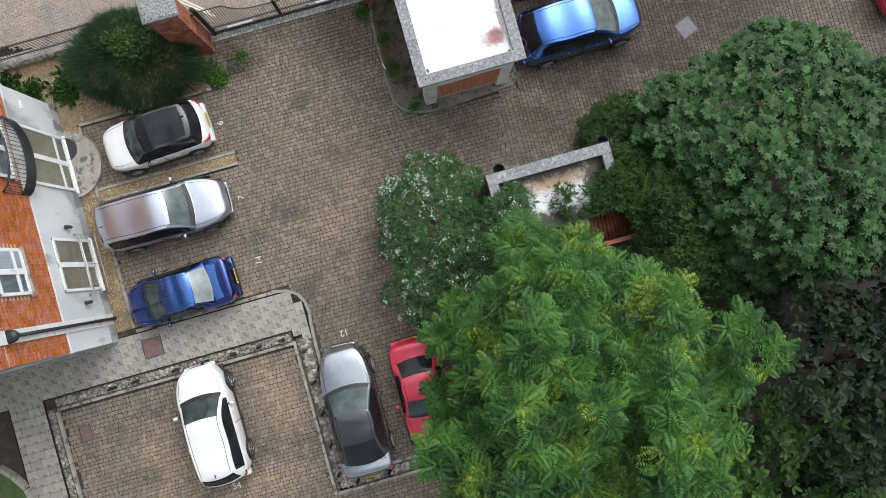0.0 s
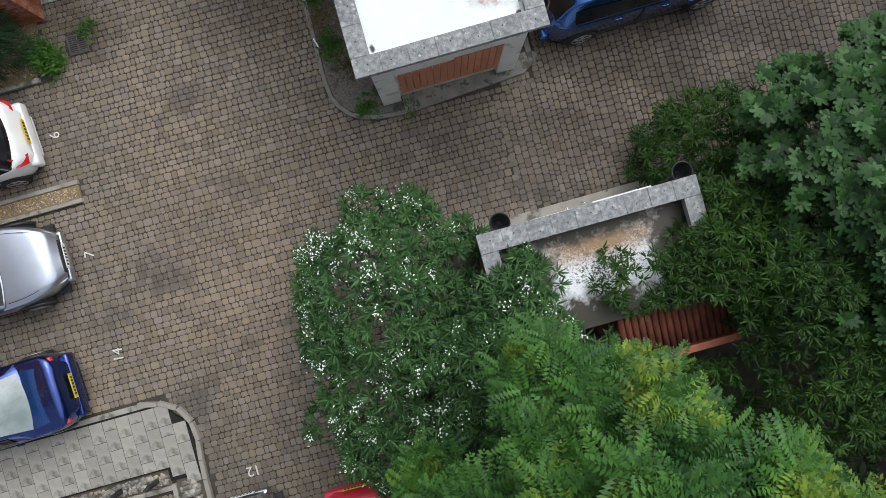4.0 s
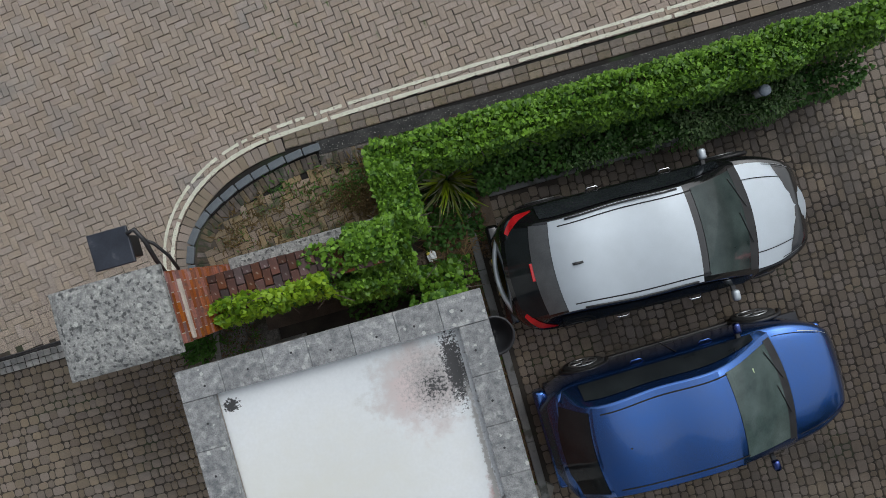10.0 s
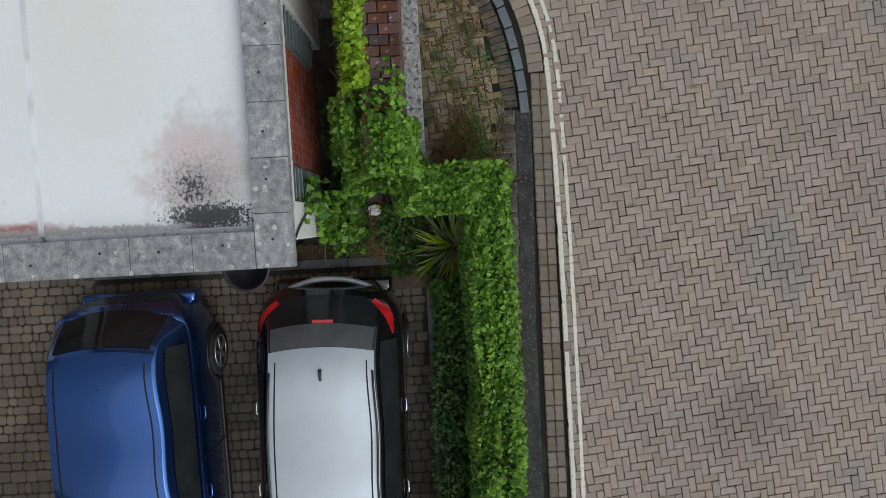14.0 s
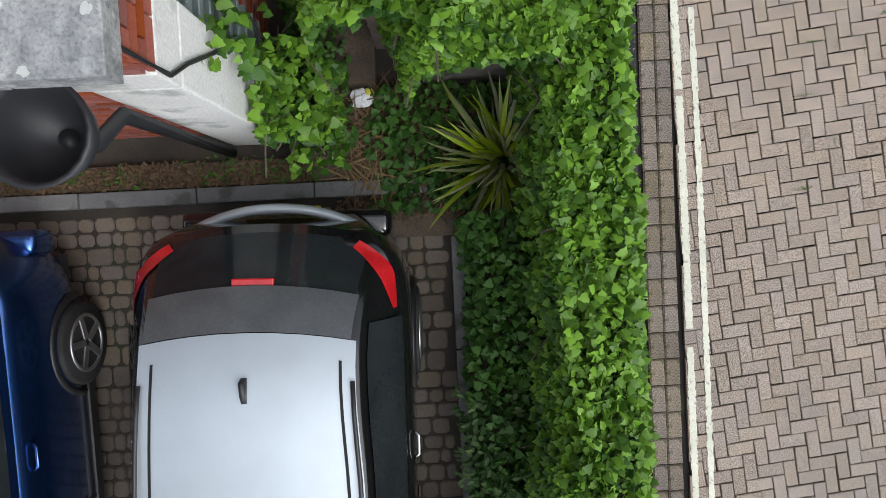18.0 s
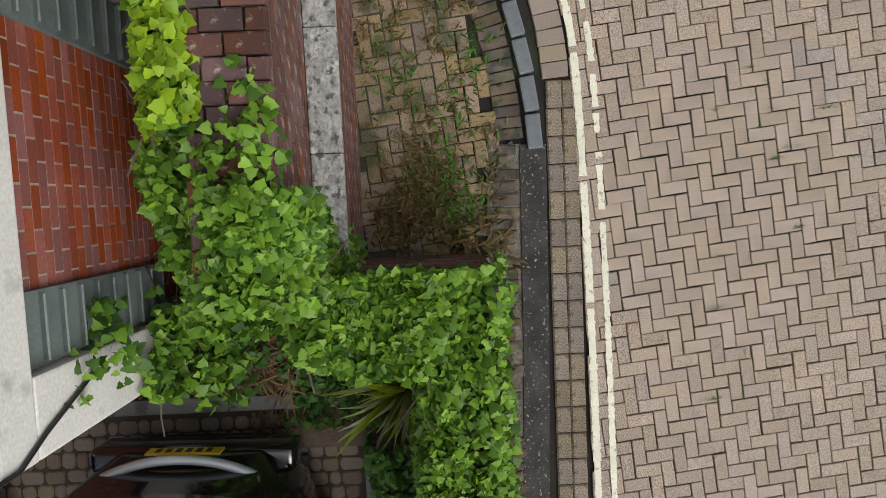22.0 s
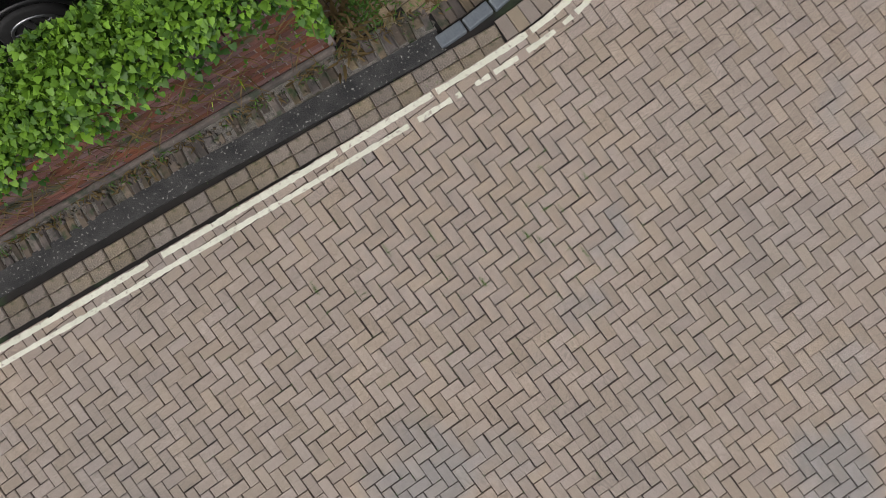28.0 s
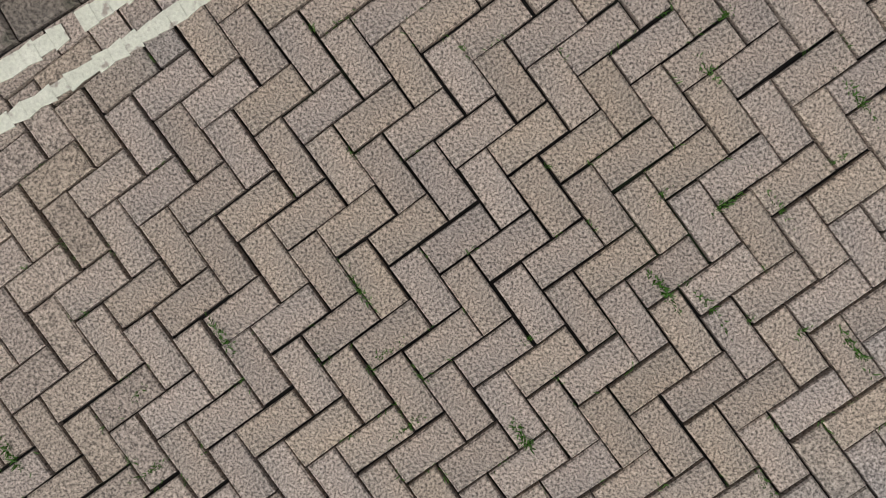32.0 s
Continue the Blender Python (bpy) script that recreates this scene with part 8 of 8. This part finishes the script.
q = c_[rs.randint(0, 90, n)] + rs.normal(0, .045, (n, 3)) * np.array([1, 1.4, .1])
az = rs.uniform(0, 6.283, n)
leaves("weed_cover", "ovate", q, np.stack([np.cos(az), np.sin(az), rs.uniform(.1, .9, n)], 1), rs.uniform(.02, .055, n), L_GRASS, mg, 147)

# ---- paving blocks, last ----
rng = random.Random(100)
HA, BW, BL = 21.517, 0.1049, 0.21625
hx0, hy0 = -0.410, 13.435
ca, sa = math.cos(radians(HA)), math.sin(radians(HA))
ROAD_EDGE = [(-26, 10.75), (-6.2, 10.75), (-6.1, 9.72), (0.12, 9.72), (0.12, 10.1), (-0.02, 10.25)] + offset(LINE_S, -0.03)[2:] + [(20, 11.86), (20, 30), (-26, 30)]
heap, wedge = Heap(), Heap()
JW = 0.0062
CUT = offset(LINE_S, -0.032)


def cut_block(x, y, ang, lx, ly):
    """A block cut along the edging course: what is left of its top, as a prism."""
    quad = [(x + a * math.cos(ang) - b * math.sin(ang), y + a * math.sin(ang) + b * math.cos(ang)) for a, b in ((-lx / 2, -ly / 2), (lx / 2, -ly / 2), (lx / 2, ly / 2), (-lx / 2, ly / 2))]
    quad = [(p * CU + q * SU, -p * SU + q * CU) for p, q in quad]
    cu_, cv_ = sum(p for p, _ in quad) / 4, sum(q for _, q in quad) / 4
    i = min(range(1, len(CUT) - 1), key=lambda k: (CUT[k][0] - cu_) ** 2 + (CUT[k][1] - cv_) ** 2)
    (ax_, ay_), (bx_, by_) = CUT[i - 1], CUT[i + 1]
    l_ = math.hypot(bx_ - ax_, by_ - ay_)
    side = lambda p: ((bx_ - ax_) * (p[1] - ay_) - (by_ - ay_) * (p[0] - ax_)) / l_
    d = [side(p) for p in quad]
    if min(d) >= 0:
        return True
    if max(d) < .02:
        return None
    out = []
    for k in range(4):
        p, q, dp, dq = quad[k], quad[(k + 1) % 4], d[k], d[(k + 1) % 4]
        if dp >= 0:
            out.append(p)
        if dp * dq < 0:
            t = dp / (dp - dq)
            out.append((p[0] + (q[0] - p[0]) * t, p[1] + (q[1] - p[1]) * t))
    n = len(out)
    out = [xy(*p) for p in out]
    v = [(p, q, -.05) for p, q in out] + [(p, q, 0.0) for p, q in out]
    return np.array(v), [tuple(range(n, 2 * n))] + [(k, (k + 1) % n, n + (k + 1) % n, n + k) for k in range(n)]


near_blocks = []
WEDGE = [(0.34, 10.05), (3.4, 10.12), (3.4, 11.12), (2.56, 11.13)] + [(x, y) for x, y in offset(STONE_LINE, -0.31)[::-1]]
for i, j, s in itertools.product(range(-95, 96), range(-46, 47), (0, 1)):
    px, py = i * BW + j * BL + s * (BL - BW) / 2, -i * BW + j * BL + s * (BL + BW) / 2
    x, y = hx0 + px * ca - py * sa, hy0 + px * sa + py * ca
    if not (-15.5 < x < 9.6 and 7.6 < y < 18.6):
        continue
    u, v = x * CU + y * SU, -x * SU + y * CU
    ang = radians(HA) if s == 0 else radians(HA + 90)
    near_edge = -.2 < u < 9.5 and v < 12.2 and (u > .3 or v > 10.25) and not inside(u, v, WEDGE)
    piece = cut_block(x, y, ang, BL - JW, BW - JW) if near_edge else True
    if near_edge and piece is None:
        continue
    if near_edge and piece is not True:
        heap.add(*piece)
    elif near_edge or inside(u, v, ROAD_EDGE):
        z = rng.uniform(-0.003, 0.003)
        tilt = (rng.uniform(-.012, .012), rng.uniform(-.016, .016))
        jx, jy, ja = rng.uniform(-.003, .003), rng.uniform(-.003, .003), rng.uniform(-.014, .014)
        if math.hypot(x + .42, (y - 13.35) * 1.3) < 1.24 and len(near_blocks) < 300:
            near_blocks.append((x + jx, y + jy, z, ang + ja, tilt))
        else:
            heap.add(turned(block_verts(BL - JW - rng.uniform(0, .003), BW - JW - rng.uniform(0, .0025), .06, .0045, rng, .0018), x + jx, y + jy, z, ang + ja, tilt), BLOCK_FACES)
    elif inside(u, v, WEDGE):
        wedge.add(turned(block_verts(BL - .009, BW - .009, .06, .006, rng, .003), x, y, rng.uniform(-.008, .003), ang + rng.uniform(-.025, .025), (rng.uniform(-.03, .03), rng.uniform(-.03, .03))), BLOCK_FACES)
tagged(heap.put("road_blocks", M["block"], road), kind="stuff").matrix_parent_inverse = road.matrix_world.inverted()
forms = []
for k in range(6):
    me = bpy.data.meshes.new("paving_block")
    me.from_pydata([tuple(map(float, q)) for q in block_verts(BL - JW - rng.uniform(0, .003), BW - JW - rng.uniform(0, .0025), .06, .0045, rng, .0018)], [], BLOCK_FACES)
    me.materials.append(M["block_one"])
    forms.append(me)
for k, (x, y, z, ang, tilt) in enumerate(near_blocks):
    o = new("paving_block", forms[k % 6])
    o.parent = road
    o.matrix_parent_inverse = road.matrix_world.inverted()
    o.matrix_world = pose(x, y, z, math.degrees(tilt[1]), math.degrees(tilt[0]), math.degrees(ang) + (180 if k % 3 == 0 else 0))
rs = np.random.RandomState(77)
q = []
while len(q) < 3200:
    i, j = rs.randint(-16, 17), rs.randint(-8, 9)
    px, py = i * BW + j * BL, -i * BW + j * BL
    mx, my = hx0 + px * ca - py * sa, hy0 + px * sa + py * ca
    side, along = rs.choice((-1, 1)), rs.uniform(-.5, .5)
    for _ in range(rs.randint(4, 16)):
        dx, dy = (along * BL + rs.normal(0, .014), side * BW / 2 + rs.normal(0, .0025)) if rs.rand() < .5 else (side * BL / 2 + rs.normal(0, .0025), along * BW + rs.normal(0, .014))
        q.append((mx + dx * ca - dy * sa, my + dx * sa + dy * ca, -.006))
jm = thing("joint_moss", pose(0, 0, 0), "specks of green moss and tiny weeds in the road joints", "moss", kind="stuff")
az = rs.uniform(0, 6.283, len(q))
leaves("moss", "blade", q, np.stack([np.cos(az), np.sin(az), rs.uniform(.2, .9, len(q))], 1), rs.uniform(.007, .021, len(q)), L_GRASS, jm, 160)
ob = tagged(wedge.put("weathered_paving", M["weedblock"]), "weathered block paving grown with weeds", "paving", kind="structure")

# setts of the yard
NO_SETT = [(-4.94, -4.50, 8.21, 8.65), (-22, -10.34, -1.4, 12), (-10.5, -5.48, 5.12, 5.63), (-10.5, -5.5, 7.83, 12), (-6.2, -5.4, 8.8, 12), (-20, -4.95, -1.33, 0.65), (-5.33, -4.45, -6.63, 0.1), (-13.97, -13.55, -12, -1.2), (-22, -13.5, -14, -1),
           (-5.3, -.35, -6.63, -6.0), (0.95, 4.57, 5.55, 10), (4.2, 10.55, 10.05, 11), (11.66, 12.14, 10.06, 10.54), (2.2, 6.6, -.9, 2.36), (-6, 1.2, 9.43, 12), (0.05, 1.2, 9.2, 10), (2.4, 22, -14, -0.9), (7, 22, -1, 2.4)]
MARG_POLY = [(1.3, 9.4)] + offset(MARGIN, -.02) + [(1.7, 5.06), (4.3, 5.2), (4.6, 5.45), (4.6, 5.6), (1.6, 5.6)]
heap = Heap()
single, sett_forms = [], {}


def lay(u0, u1, v0, v1, along_u, keep):
    """Courses of mixed setts."""
    a0, a1, b0, b1 = (u0, u1, v0, v1) if along_u else (v0, v1, u0, u1)
    b = b0
    while b < b1:
        w = rng.choice((0.118, 0.118, 0.142, 0.142, 0.165))
        a = a0 + rng.uniform(-.2, 0)
        while a < a1:
            l = rng.choice((0.095, 0.125, 0.15, 0.165, 0.2)) * rng.uniform(.95, 1.05)
            ca_, cb_ = a + l / 2, b + w / 2
            uu, vv = (ca_, cb_) if along_u else (cb_, ca_)
            a += l
            if not keep(uu, vv) or any(p < uu < q and r < vv < t_ for p, q, r, t_ in NO_SETT) or inside(uu, vv, MARG_POLY):
                continue
            lx, ly = (l - .008, w - .008) if along_u else (w - .008, l - .008)
            if -2.2 < uu < .0 and 6.6 < vv < 9.4 and len(single) < 300:
                key = (round(lx, 2), round(ly, 2))
                if key not in sett_forms:
                    me = bpy.data.meshes.new("sett")
                    me.from_pydata([tuple(map(float, q)) for q in sett_verts(lx, ly, .06, .010, rng, .004)], [], SETT_FACES)
                    me.materials.append(M["sett_one"])
                    sett_forms[key] = me
                o = new("sett", sett_forms[key])
                o.parent = yard
                o.matrix_local = pose(uu, vv, rng.uniform(-.008, .003), rng.uniform(-1.7, 1.7), rng.uniform(-1.7, 1.7), rng.uniform(-1.7, 1.7))
                single.append(o)
                continue
            heap.add(turned(sett_verts(lx, ly, .06, .010, rng, .004), uu, vv, rng.uniform(-.007, .003), rng.uniform(-.03, .03), (rng.uniform(-.03, .03), rng.uniform(-.03, .03))), SETT_FACES)
        b += w


lay(-13.6, 4.4, -9.6, 9.6, True, lambda u, v: u < 4.45 - (v < 5) * .9 and not (u > 1.5 and v < 1.9) and not (u > -.2 and v < -1.5))
lay(3.4, 17.5, 1.9, 12.2, False, lambda u, v: u >= 4.45 - (v < 5) * .9 and v < (10.1 if u < 10.55 else 10.88))
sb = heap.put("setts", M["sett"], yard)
tagged(sb, kind="stuff")
